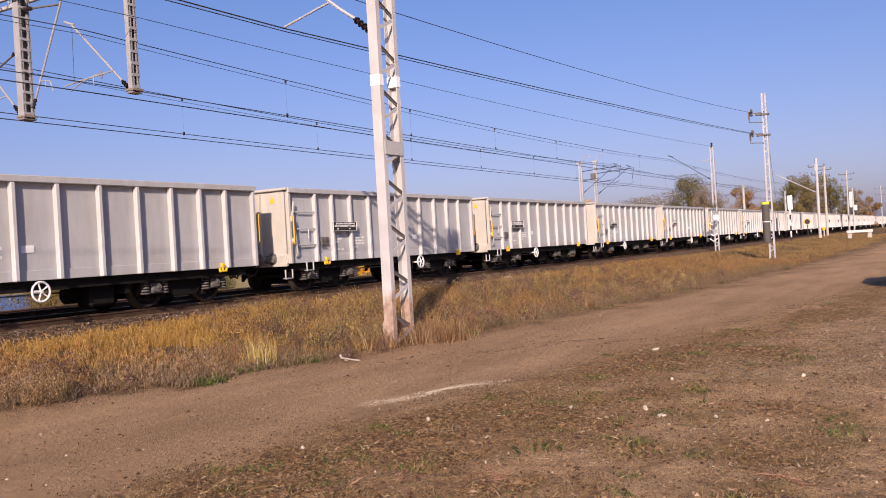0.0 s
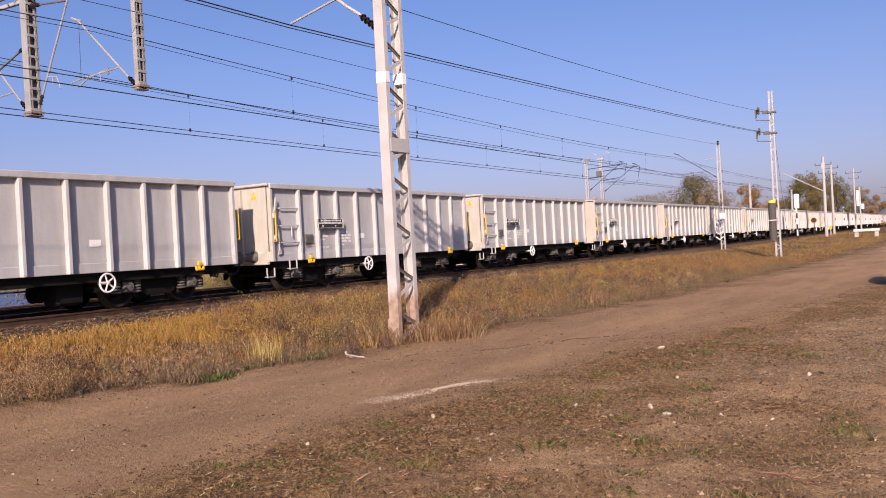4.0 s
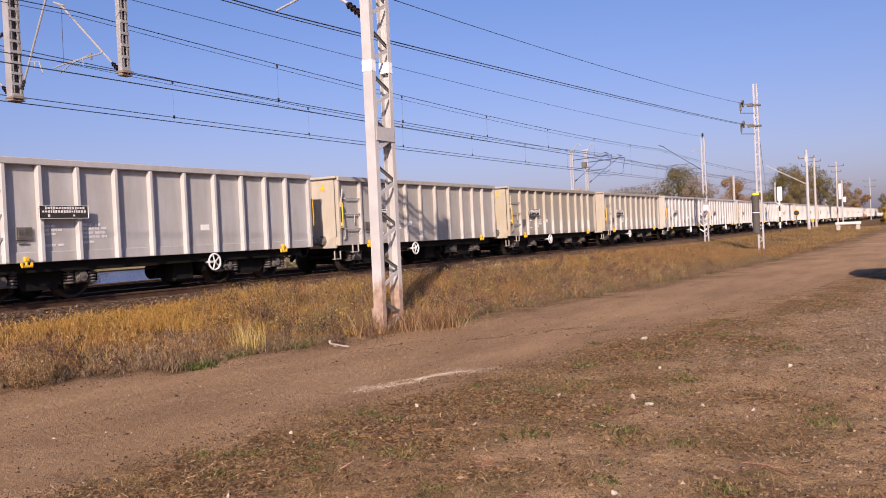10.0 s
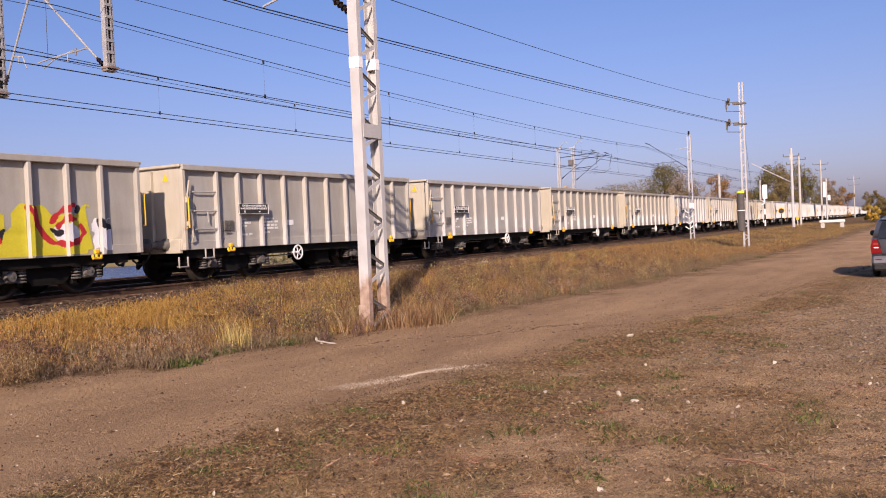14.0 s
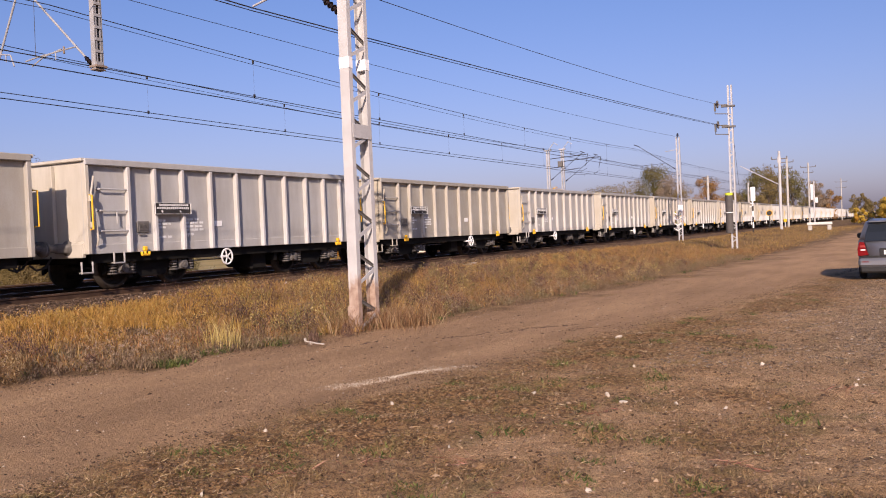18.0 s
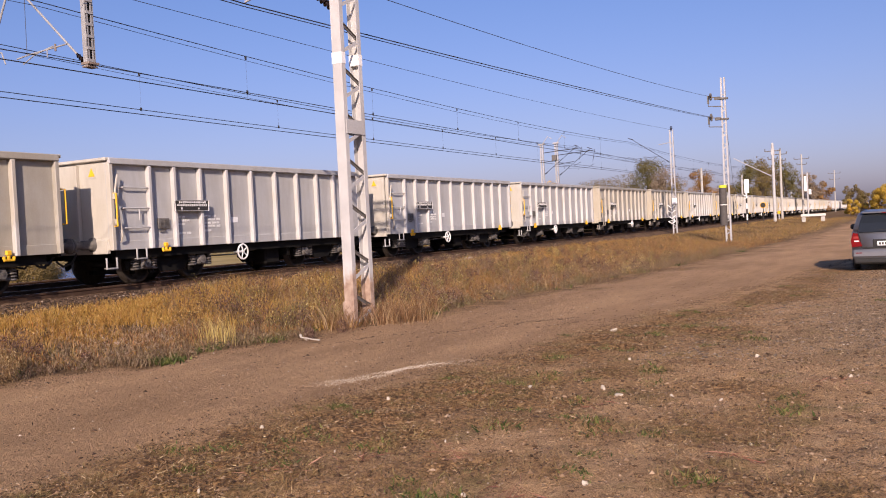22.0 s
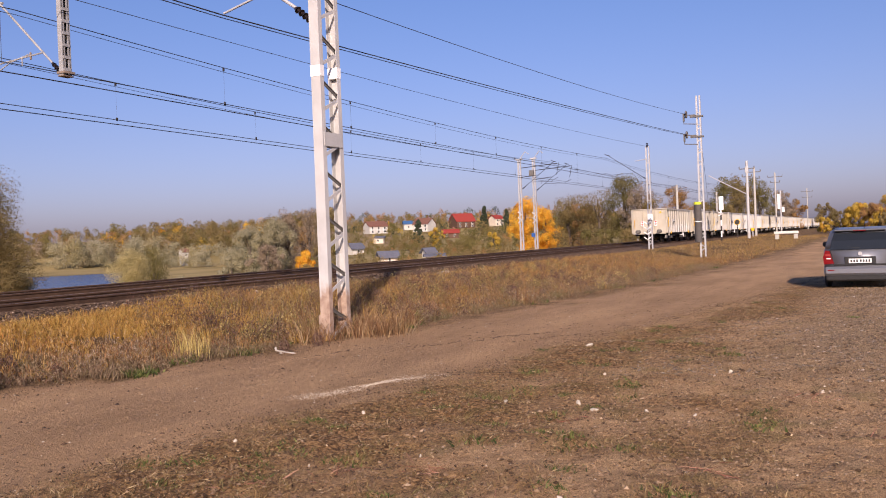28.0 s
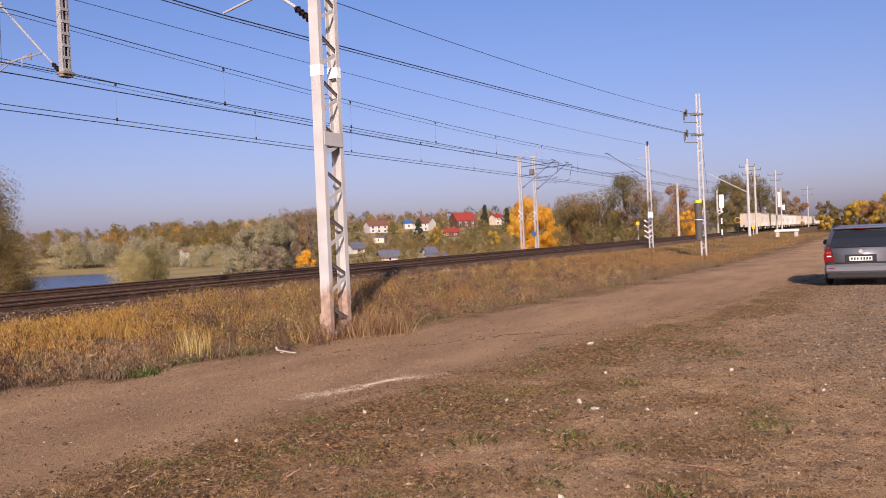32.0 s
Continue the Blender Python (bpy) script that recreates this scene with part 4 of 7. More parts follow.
def worn_mast():
    """Grey paint, flaking to rust near the ground."""
    n = Nodes("worn_mast_paint")
    sep = n.t.nodes.new("ShaderNodeSeparateXYZ")
    n.link(n.co.outputs["Object"], sep.inputs[0])
    spots = n.noise(3.5, 6, 0.65, (1, 1, 0.5))
    lift = n.t.nodes.new("ShaderNodeMath")
    lift.operation = "MULTIPLY_ADD"
    n.link(spots, lift.inputs[0])
    lift.inputs[1].default_value = -1.5
    n.link(sep.outputs[2], lift.inputs[2])
    rusty = n.ramp(lift.outputs[0], [(0.0, (0.8, 0.8, 0.8)), (0.3, (0, 0, 0))])
    grey = n.ramp(n.noise(2.0, 5), [(0.3, (0.39, 0.385, 0.38)), (0.7, (0.50, 0.495, 0.49))])
    rust = n.ramp(n.noise(9, 4), [(0.35, (0.24, 0.13, 0.075)), (0.65, (0.40, 0.28, 0.20))])
    n.bump(n.noise(40, 3), 0.2, 0.01)
    return n.done(n.mix(rusty, grey, rust), 0.7)


M["worn_mast"] = worn_mast()
MX, MY = -8.46, 12.7
mast = lattice_mast("lattice_mast", "tall grey laced steel mast with a rusty foot in dry grass", pose(MX, MY, 0, 0, 0, 90), 9.6, 0.66, 0.60, 0.11, 0.19, 0.785, M["worn_mast"], 1.7, phase=0.295)
part("batten_plate", MB().box((0, -0.103, 3.47), (0.56, 0.012, 0.24)), M["mast"], mast)
part("batten_plate", MB().box((0, 0.103, 3.47), (0.56, 0.012, 0.24)), M["mast"], mast)
for sx, z in ((-1, 4.64), (1, 4.67)):
    part("white_band", MB().box((sx * 0.262, 0, z), (0.118, 0.204, 0.19)), M["white"], mast, "white painted band")
for sx in (-1, 1):
    part("footing", MB().box((sx * 0.28, 0.03 if sx < 0 else 0, 0.2), (0.125, 0.235, 0.5 if sx < 0 else 0.3), 0.03), M["worn_mast"], mast, "rusty bolted footing")

# gantry beam over the tracks, with the posts that hang from it
beam = thing("gantry_beam", "grey laced steel gantry beam spanning the tracks", "gantry", pose(MX, MY, 8.12))
for sy in (-0.22, 0.22):
    for z in (0, 0.7):
        part("chord", MB().box((-8.4, sy, z), (17.0, 0.09, 0.09), 0.01), M["galv"], beam)
    for k in range(20):
        xa = -0.1 - 0.83 * k
        part("lacing_bar", MB().tube([(xa, sy, 0.0), (xa - 0.415, sy, 0.7), (xa - 0.83, sy, 0.0)], 0.025, 5), M["galv"], beam)
lattice_mast("lattice_mast", "grey laced steel mast at the far side of the tracks", pose(-25.3, MY, -0.1), 9.5, 0.56, 0.5, 0.13, 0.22, 0.86, M["galv"])


def drop_post(x, zb, w, sep):
    """Two channels one behind the other, joined by battens."""
    e = thing("drop_post", "galvanised ladder-like drop post hanging from the gantry", "drop post", pose(x, MY, zb), "drop posts")
    for s in (-1, 1):
        part("channel", MB().box((0, s * sep / 2, 1.5), (w, 0.05, 3.0), 0.006).box((w / 2 - 0.006, s * (sep / 2 - 0.03), 1.5), (0.012, 0.05, 3.0)), M["post_steel"], e)
    for sx in (-1, 1):
        for j in range(12):
            part("batten", MB().box((sx * (w / 2 + 0.006), 0, 0.12 + 0.25 * j), (0.012, sep, 0.06)), M["post_steel"], e)
    # Dark sheet between the channels, added to stand for the shade in there.
    part("web", MB().box((-0.02, 0, 1.5), (0.012, sep - 0.05, 2.98)), M["dark_panel"], e, "dark sheet standing for the shade inside the post")
    part("foot_plate", MB().box((0, 0, -0.015), (w + 0.06, sep + 0.08, 0.03), 0.005).box((0, -sep / 2 - 0.03, 0.05), (w + 0.1, 0.03, 0.05), 0.005).box((w / 2 + 0.05, 0, 0.05), (0.04, sep + 0.1, 0.05), 0.005), M["foot_rust"], e, "brown weathered foot plate")
    return e


drop_post(-14.9, 5.38, 0.115, 0.18)
drop_post(-18.65, 5.28, 0.21, 0.25)


def insulator(mb, p0, p1, r=0.07, n=4):
    p0, p1 = Vector(p0), Vector(p1)
    mb.cyl(p0, p1, 0.03, 8)
    for k in range(n):
        a, b = p0.lerp(p1, (k + 0.15) / n), p0.lerp(p1, (k + 0.75) / n)
        mb.cyl(a, b, r, 10, r * 0.55)
    return mb


def cantilever(root, tip, reg, name="cantilever", mat=None, r=0.024):
    """Sloping tube from a post's foot up to the messenger wire, with a steady arm for the contact wire."""
    root, tip, reg = Vector(root), Vector(tip), Vector(reg)
    e = thing(name, "grey tubular overhead-line cantilever with a dark insulator", "cantilever", group="cantilevers")
    d = (tip - root).normalized()
    part("insulator", insulator(MB(), root + d * 0.06, root + d * 0.3, 0.052, 3), M["insulator"], e, "dark ribbed insulator")
    mat = mat or M["post_steel"]
    part("tube", MB().tube([root + d * 0.3, tip], r, 8), mat, e)
    mid = root.lerp(tip, 0.27)
    part("steady_arm", MB().tube([mid, (reg.x * 0.75 + mid.x * 0.25, reg.y, mid.z - 0.06), (reg.x, reg.y, reg.z + 0.06)], r * 0.7, 6).tube([(mid.x * 0.6 + reg.x * 0.4, reg.y, mid.z - 0.02), (mid.x * 0.6 + reg.x * 0.4, reg.y, mid.z - 0.2)], r * 0.5, 6), mat, e)
    part("clamp", MB().tube([tip + Vector((0.12, 0, -0.03)), tip, tip + Vector((-0.22, 0, 0.09))], 0.03, 6), mat, e)
    return e


cantilever((-15.05, MY, 5.48), (-16.86, MY, 7.2), (-17.2, MY, 5.78))
cantilever((-18.42, MY, 5.45), (-17.1, MY, 7.9), (-17.6, MY, 5.72))
cantilever((-18.9, MY, 5.45), (-20.6, MY, 7.2), (-21.0, MY, 5.84))
# upper ties, second steady arms and hangers of the cantilevers
for (px, pz), (qx, qz) in (((-18.78, 6.95), (-19.95, 6.53)), ((-18.52, 7.85), (-17.2, 7.72))):
    tie = thing("tie_tube", "dark tie tube between drop post and cantilever", "cantilever", group="cantilever ties")
    part("tube", MB().tube([(px + (qx - px) * 0.25, MY, pz + (qz - pz) * 0.25), (qx, MY, qz)], 0.024, 8), M["dark_panel"], tie)
    part("insulator", insulator(MB(), (px, MY, pz), (px + (qx - px) * 0.25, MY, pz + (qz - pz) * 0.25), 0.055, 3), M["insulator"], tie, "dark ribbed insulator")
reg2 = thing("registration_arm", "thin curved second steady arm with a short stop piece", "cantilever", group="cantilever ties")
part("tube", MB().tube([(-16.0, MY, 5.96), (-16.6, MY, 5.86), (-17.0, MY, 5.70)], 0.014, 6), M["post_steel"], reg2)
part("stop", MB().box((-15.93, MY, 5.92), (0.035, 0.04, 0.16), 0.008), M["foot_rust"], reg2, "reddish stop piece")
part("hanger", MB().tube([(-16.84, MY, 7.12), (-16.86, MY, 5.92)], 0.006, 5), M["wire"], reg2, "thin vertical hanger")
arm = thing("cantilever", "grey tubular steady arm with an insulator on the mast", "cantilever", group="cantilevers")
part("tube", MB().tube([(-9.0, MY, 5.85), (-9.35, MY, 6.1), (-9.9, MY, 6.55)], 0.03, 8), M["galv"], arm)
part("insulator", insulator(MB(), (-8.75, MY, 5.62), (-9.05, MY, 5.88)), M["insulator"], arm)
part("steady_arm", MB().tube([(-9.55, MY, 6.28), (-10.66, MY, 6.02)], 0.022, 8), M["galv"], arm)


def wire(name, pts, r, label, sag=0.0, n=24):
    """One strand that sags in every span."""
    q = []
    for a, b in zip(pts, pts[1:]):
        a, b = Vector(a), Vector(b)
        q += [a.lerp(b, k / n) - Vector((0, 0, 4 * sag * (k / n) * (1 - k / n))) for k in range(n)]
    q.append(Vector(pts[-1]))
    return thing(name, label, "cable", group="overhead wires", mb=MB().tube(q, r, 5), mat=M["wire"])


S = [-40, MY, 60.2, 108, 158, 210, 280]
for tx, st, za, zb, zm, sag in ((TRACK_X, 0.2, 5.80, 5.60, 6.98, 0.32), (TRACK2_X, 0.2, 5.77, 5.62, 7.06, 0.34)):
    zig = [(tx + st * (1 if k % 2 else -1), y) for k, y in enumerate(S)]
    wire("contact_wire", [(x, y, zb) for x, y in zig], 0.0135, "dark overhead contact wire", 0.02, 10)
    wire("auxiliary_wire", [(x + 0.03, y, za) for x, y in zig], 0.0115, "dark overhead auxiliary wire", 0.05, 10)
    wire("messenger_wire", [(x, y, zm) for x, y in zig], 0.011, "dark sagging messenger wire", sag, 14)
    wire("messenger_wire", [(x, y, zm - 0.1) for x, y in zig], 0.007, "dark sagging second messenger wire", sag + 0.05, 14)
    for (xa, ya), (xb, yb) in list(zip(zig, zig[1:]))[1:4]:
        for k in range(1, 7):
            u = k / 7
            zt = zm - 4 * sag * u * (1 - u)
            x, y = xa + (xb - xa) * u, ya + (yb - ya) * u
            d = thing("dropper", "thin dropper between the overhead wires", "dropper", group="droppers", mb=MB().cyl((x, y, zb), (x, y, zt), 0.003, 4), mat=M["wire"])
            for zc in (za, zt - 0.05):
                part("clip", MB().box((x, y, zc), (0.03, 0.07, 0.1), 0.005), M["wire"], d)
wire("feeder_wire", [(-11.6, -30, 6.2), (-10.7, MY, 6.0), (-9.25, 50.2, 7.05)], 0.013, "thick dark feeder wire", 0.08)
wire("feeder_wire", [(-11.56, -30, 6.13), (-10.66, MY, 5.93), (-9.25, 50.2, 7.01)], 0.0095, "thick dark feeder wire", 0.10)
wire("messenger_wire", [(-11.4, -30, 7.6), (-10.5, MY, 6.90), (-9.25, 50.2, 8.2)], 0.009, "dark messenger wire to the mast", 0.22)
wire("earth_wire", [(-16.0, -30, 7.2), (-14.6, MY, 6.92), (-13.8, 60.0, 7.55)], 0.0075, "thin dark earth wire", 0.2)

# mast with two anchor brackets and a grey balance weight tube
m2 = lattice_mast("lattice_mast", "slim galvanised mast with anchor brackets and a grey weight guard", pose(-8.8, 51.6, 0), 9.4, 0.34, 0.26, 0.08, 0.16, 0.7, M["galv"])
for z in (8.2, 7.03):
    b = part("bracket", MB().box((0, 0, z), (0.5, 0.26, 0.1), 0.01).tube([(-0.1, -0.1, z + 0.05), (-0.75, -0.5, z + 0.1), (-0.75, -0.5, z - 0.42), (-0.1, -0.1, z - 0.45)], 0.03, 6).box((-0.75, -0.5, z - 0.05), (0.09, 0.14, 0.45)).box((-0.3, -0.2, z + 0.02), (0.3, 0.2, 0.16)), M["dark_panel"], m2)
    part("pulley", MB().torus(0, (-0.6, -0.55, z + 0.1), 0.17, 0.05, 14, 6), M["bogie"], b)
    part("insulator", insulator(MB(), (-0.5, -1.2, z), (-0.42, -1.7, z - 0.02), 0.06, 4), M["insulator"], b)
M["guard"] = surface("guard_paint", (0.06, 0.055, 0.05), (0.10, 0.09, 0.085), 6, 0.7, 0.1)
wire("stay_rope", [(-8.75, 51.7, 7.3), (-8.7, 54.6, 0.2)], 0.009, "thin dark stay rope of the mast", 0.0, 2)
part("weight_guard", MB().cyl((-0.22, -0.12, 0.95), (-0.22, -0.12, 3.1), 0.21, 16), M["guard"], m2, "dark grey weight guard")
part("guard_cap", MB().cyl((-0.22, -0.12, 3.1), (-0.22, -0.12, 3.24), 0.215, 16), M["lime"], m2, "yellow cap")
part("guard_band", MB().cyl((-0.22, -0.12, 2.1), (-0.22, -0.12, 2.14), 0.215, 16), M["white"], m2)

m3 = lattice_mast("lattice_mast", "slim galvanised mast with a white zigzag board", pose(-13.8, 60.2, 0.3), 7.25, 0.32, 0.26, 0.07, 0.14, 0.7, M["galv"])
part("sign_panel", MB().box((0.05, -0.12, 2.35), (0.34, 0.02, 0.42)), M["white"], m3, "white square plate")
zz = MB()
for k in range(4):
    z = 0.8 + 0.36 * k
    zz.tube([(-0.42, -0.14, z + 0.18), (-0.17, -0.14, z), (0.08, -0.14, z + 0.18)], 0.04, 5)
part("zigzag_mark", zz, M["white"], m3, "white zigzag strokes")
part("insulator", insulator(MB(), (0, 0, 7.2), (0, 0, 7.5), 0.1, 3), M["insulator"], m3)
part("arm", MB().tube([(0, 0, 6.4), (-0.9, 0, 6.3)], 0.025, 6), M["galv"], m3)
cantilever((-13.95, 60.2, 5.3), (-16.6, 60.2, 7.15), (-16.9, 60.2, 5.86), mat=M["wire"], r=0.018)
for k, (py, ph) in enumerate(((60.9, 7.6), (64.0, 7.9))):
    p = lattice_mast("lattice_mast", "slim galvanised mast beyond the tracks", pose(-23.6, py, 0.2), ph - 0.3, 0.3, 0.24, 0.07, 0.14, 0.7, M["galv"])
    part("crown", MB().box((0, 0, ph - 0.35), (0.5, 0.2, 0.1)).tube([(0, 0, ph - 0.4), (0.5, 0, ph + 0.2), (0.8, 0, ph)], 0.03, 6), M["galv"], p)
    cantilever((-23.45, py, 2.6 + 2.6), (-20.85, py, 7.1), (-20.6, py, 5.86), mat=M["wire"], r=0.018)
    part("registration_frame", MB().tube([(0.1, 0, 6.6), (3.0, 0, 6.75)], 0.03, 6).tube([(0.1, 0, 5.9), (1.4, 0, 6.0)], 0.025, 6).tube([(2.9, 0, 5.9), (3.1, 0, 6.8)], 0.018, 6), M["wire"], p, "dark registration tubes")
    part("zigzag_mark", MB().tube([(-0.2, -0.14, 3.3), (0.1, -0.14, 3.1), (-0.2, -0.14, 2.9), (0.1, -0.14, 2.7), (-0.2, -0.14, 2.5)], 0.035, 5), M["white"], p)
part("blue_plate", MB().box((-0.12, -0.3, 1.55), (0.3, 0.03, 0.32)), M["blue"], p, "small blue plate")
part("relay_box", MB().box((-0.15, -0.1, 6.4), (0.35, 0.3, 0.45), 0.02), M["dark_panel"], p)


def pole(name, label, x, y, z0, z1, r, cross=(), mat=None):
    e = thing(name, label, "pole", pose(x, y, z0), "poles along the line")
    part("shaft", MB().cyl((0, 0, 0), (0, 0, z1 - z0), r, 10, r * 0.8), mat or M["concrete"], e)
    for dz, w in cross:
        part("crossarm", MB().box((0, 0, z1 - z0 - dz), (w, 0.1, 0.1), 0.01).cyl((-w / 2, 0, z1 - z0 - dz), (-w / 2, 0, z1 - z0 - dz + 0.28), 0.06, 6).cyl((w / 2, 0, z1 - z0 - dz), (w / 2, 0, z1 - z0 - dz + 0.28), 0.06, 6), M["dark_panel"], e)
    return e


m4 = pole("concrete_pole", "pale round concrete mast with a brace", -12.5, 103.0, 0.2, 9.2, 0.17, ((0.9, 1.6), (1.8, 1.0)), M["mast"])
part("cap", MB().box((0, 0, 8.0), (0.36, 0.26, 0.7), 0.02), M["mast"], m4)
part("brace", MB().tube([(0, 0, 5.2), (-4.2, 0, 7.6)], 0.05, 6), M["galv"], m4)
pole("concrete_pole", "grey concrete mast with crossarms behind the braced mast", -13.1, 115.0, 0.3, 9.2, 0.15, ((0.6, 1.5), (1.4, 1.2)), M["concrete"])
pole("concrete_pole", "grey concrete pole beyond the tracks", -24.7, 125.0, -0.4, 8.1, 0.2, ((0.5, 1.1), (1.0, 0.9)))
pole("concrete_pole", "bare concrete post beyond the tracks", -25.0, 162.0, -0.2, 8.3, 0.2)
pole("concrete_pole", "thin concrete mast beside the line", -13.9, 150.0, 0.3, 10.4, 0.14, ((0.7, 2.2), (1.6, 1.4)))
pole("concrete_pole", "thin far mast with crossarms", -13.9, 227.0, 0.3, 10.6, 0.13, ((0.8, 2.6), (2.2, 2.2)))
pole("concrete_pole", "bare post beyond the tracks", -25.0, 240.0, -0.2, 7.4, 0.2)
pole("concrete_pole", "bare post beyond the tracks", -25.0, 300.0, -0.2, 7.6, 0.2)
sg = thing("signal_post", "white signal screen on a black and white striped post", "signal", pose(-13.3, 88.5, 0.3))
for k in range(6):
    part("stripe", MB().cyl((0, 0, 0.55 * k), (0, 0, 0.55 * k + 0.55), 0.075, 10), M["white"] if k % 2 else M["sign_black"], sg)
part("screen", MB().box((0.05, 0, 3.85), (0.44, 0.12, 1.35), 0.03), M["white"], sg, "white signal screen")
part("zigzag_mark", MB().tube([(-0.25, -0.1, 3.0), (0.2, -0.1, 2.8), (-0.25, -0.1, 2.6)], 0.05, 5), M["white"], sg)
sg2 = thing("signal_post", "tall white signal screen on a striped post", "signal", pose(-12.9, 147.0, 0.3))
part("shaft", MB().cyl((0, 0, 0), (0, 0, 7), 0.12, 10), M["mast"], sg2)
part("screen", MB().box((-0.3, -0.1, 5.3), (0.36, 0.2, 2.4), 0.03), M["white"], sg2)
part("screen", MB().box((0.35, -0.1, 4.0), (0.4, 0.2, 0.8), 0.03), M["white"], sg2)
rd = thing("disc_sign", "round yellow and black disc on a thin dark post", "sign", pose(-13.4, 100.5, 0.3))
part("shaft", MB().cyl((0, 0.05, 0), (0, 0.05, 2.3), 0.05, 8), M["sign_black"], rd)
part("disc", MB().cyl((0, -0.02, 2.0), (0, 0.02, 2.0), 0.33, 18), M["yellow"], rd)
part("disc_mark", MB().cyl((0, -0.05, 2.0), (0, -0.022, 2.0), 0.275, 14), M["sign_black"], rd)
M["cream_concrete"] = surface("cream_concrete", (0.55, 0.53, 0.48), (0.68, 0.66, 0.6), 3, 0.8, 0.15)
bar = thing("concrete_barrier", "white concrete barrier on two yellow-lit feet", "barrier", pose(-8.4, 101.0, 0.25, 0, 0, 3))
part("beam", MB().box((0, 0, 0.70), (2.5, 0.4, 0.28), 0.05), M["cream_concrete"], bar)
for x in (-0.95, 0.95):
    part("foot", MB().box((x, 0, 0.26), (0.4, 0.5, 0.52), 0.04), M["concrete"], bar)
yb = thing("trackside_box", "small yellow trackside box on a post", "box", pose(-12.9, 110.0, 0.3))
part("post", MB().cyl((0, 0, 0), (0, 0, 1.0), 0.07, 8), M["galv"], yb)
part("case", MB().box((0, 0, 1.1), (0.32, 0.3, 0.36), 0.03), M["yellow"], yb)
ys = thing("speed_sign", "yellow sign on a thin post beyond the tracks", "sign", pose(-24.4, 100.0, 0.0))
part("post", MB().cyl((0, 0, 0), (0, 0, 2.6), 0.05, 8), M["galv"], ys)
part("panel", MB().box((0, -0.05, 2.5), (0.4, 0.03, 0.34)), M["yellow"], ys)
# trackside bits close to the near rail
jb = thing("point_box", "low dark box beside the rail", "box", pose(-14.55, 17.8, 0.36))
part("case", MB().box((0, 0, 0.12), (0.36, 0.4, 0.26), 0.03), M["rail"], jb)
part("mark", MB().cyl((0.2, 0.1, 0.12), (0.22, 0.1, 0.12), 0.06, 10), M["white"], jb)
thing("concrete_slab", "pale concrete slab lying in the ballast shoulder", "slab", pose(-14.3, 28.6, 0.42, 2, 3, 8), mb=MB().box((0, 0, 0), (0.2, 1.2, 0.1), 0.02), mat=M["concrete"])


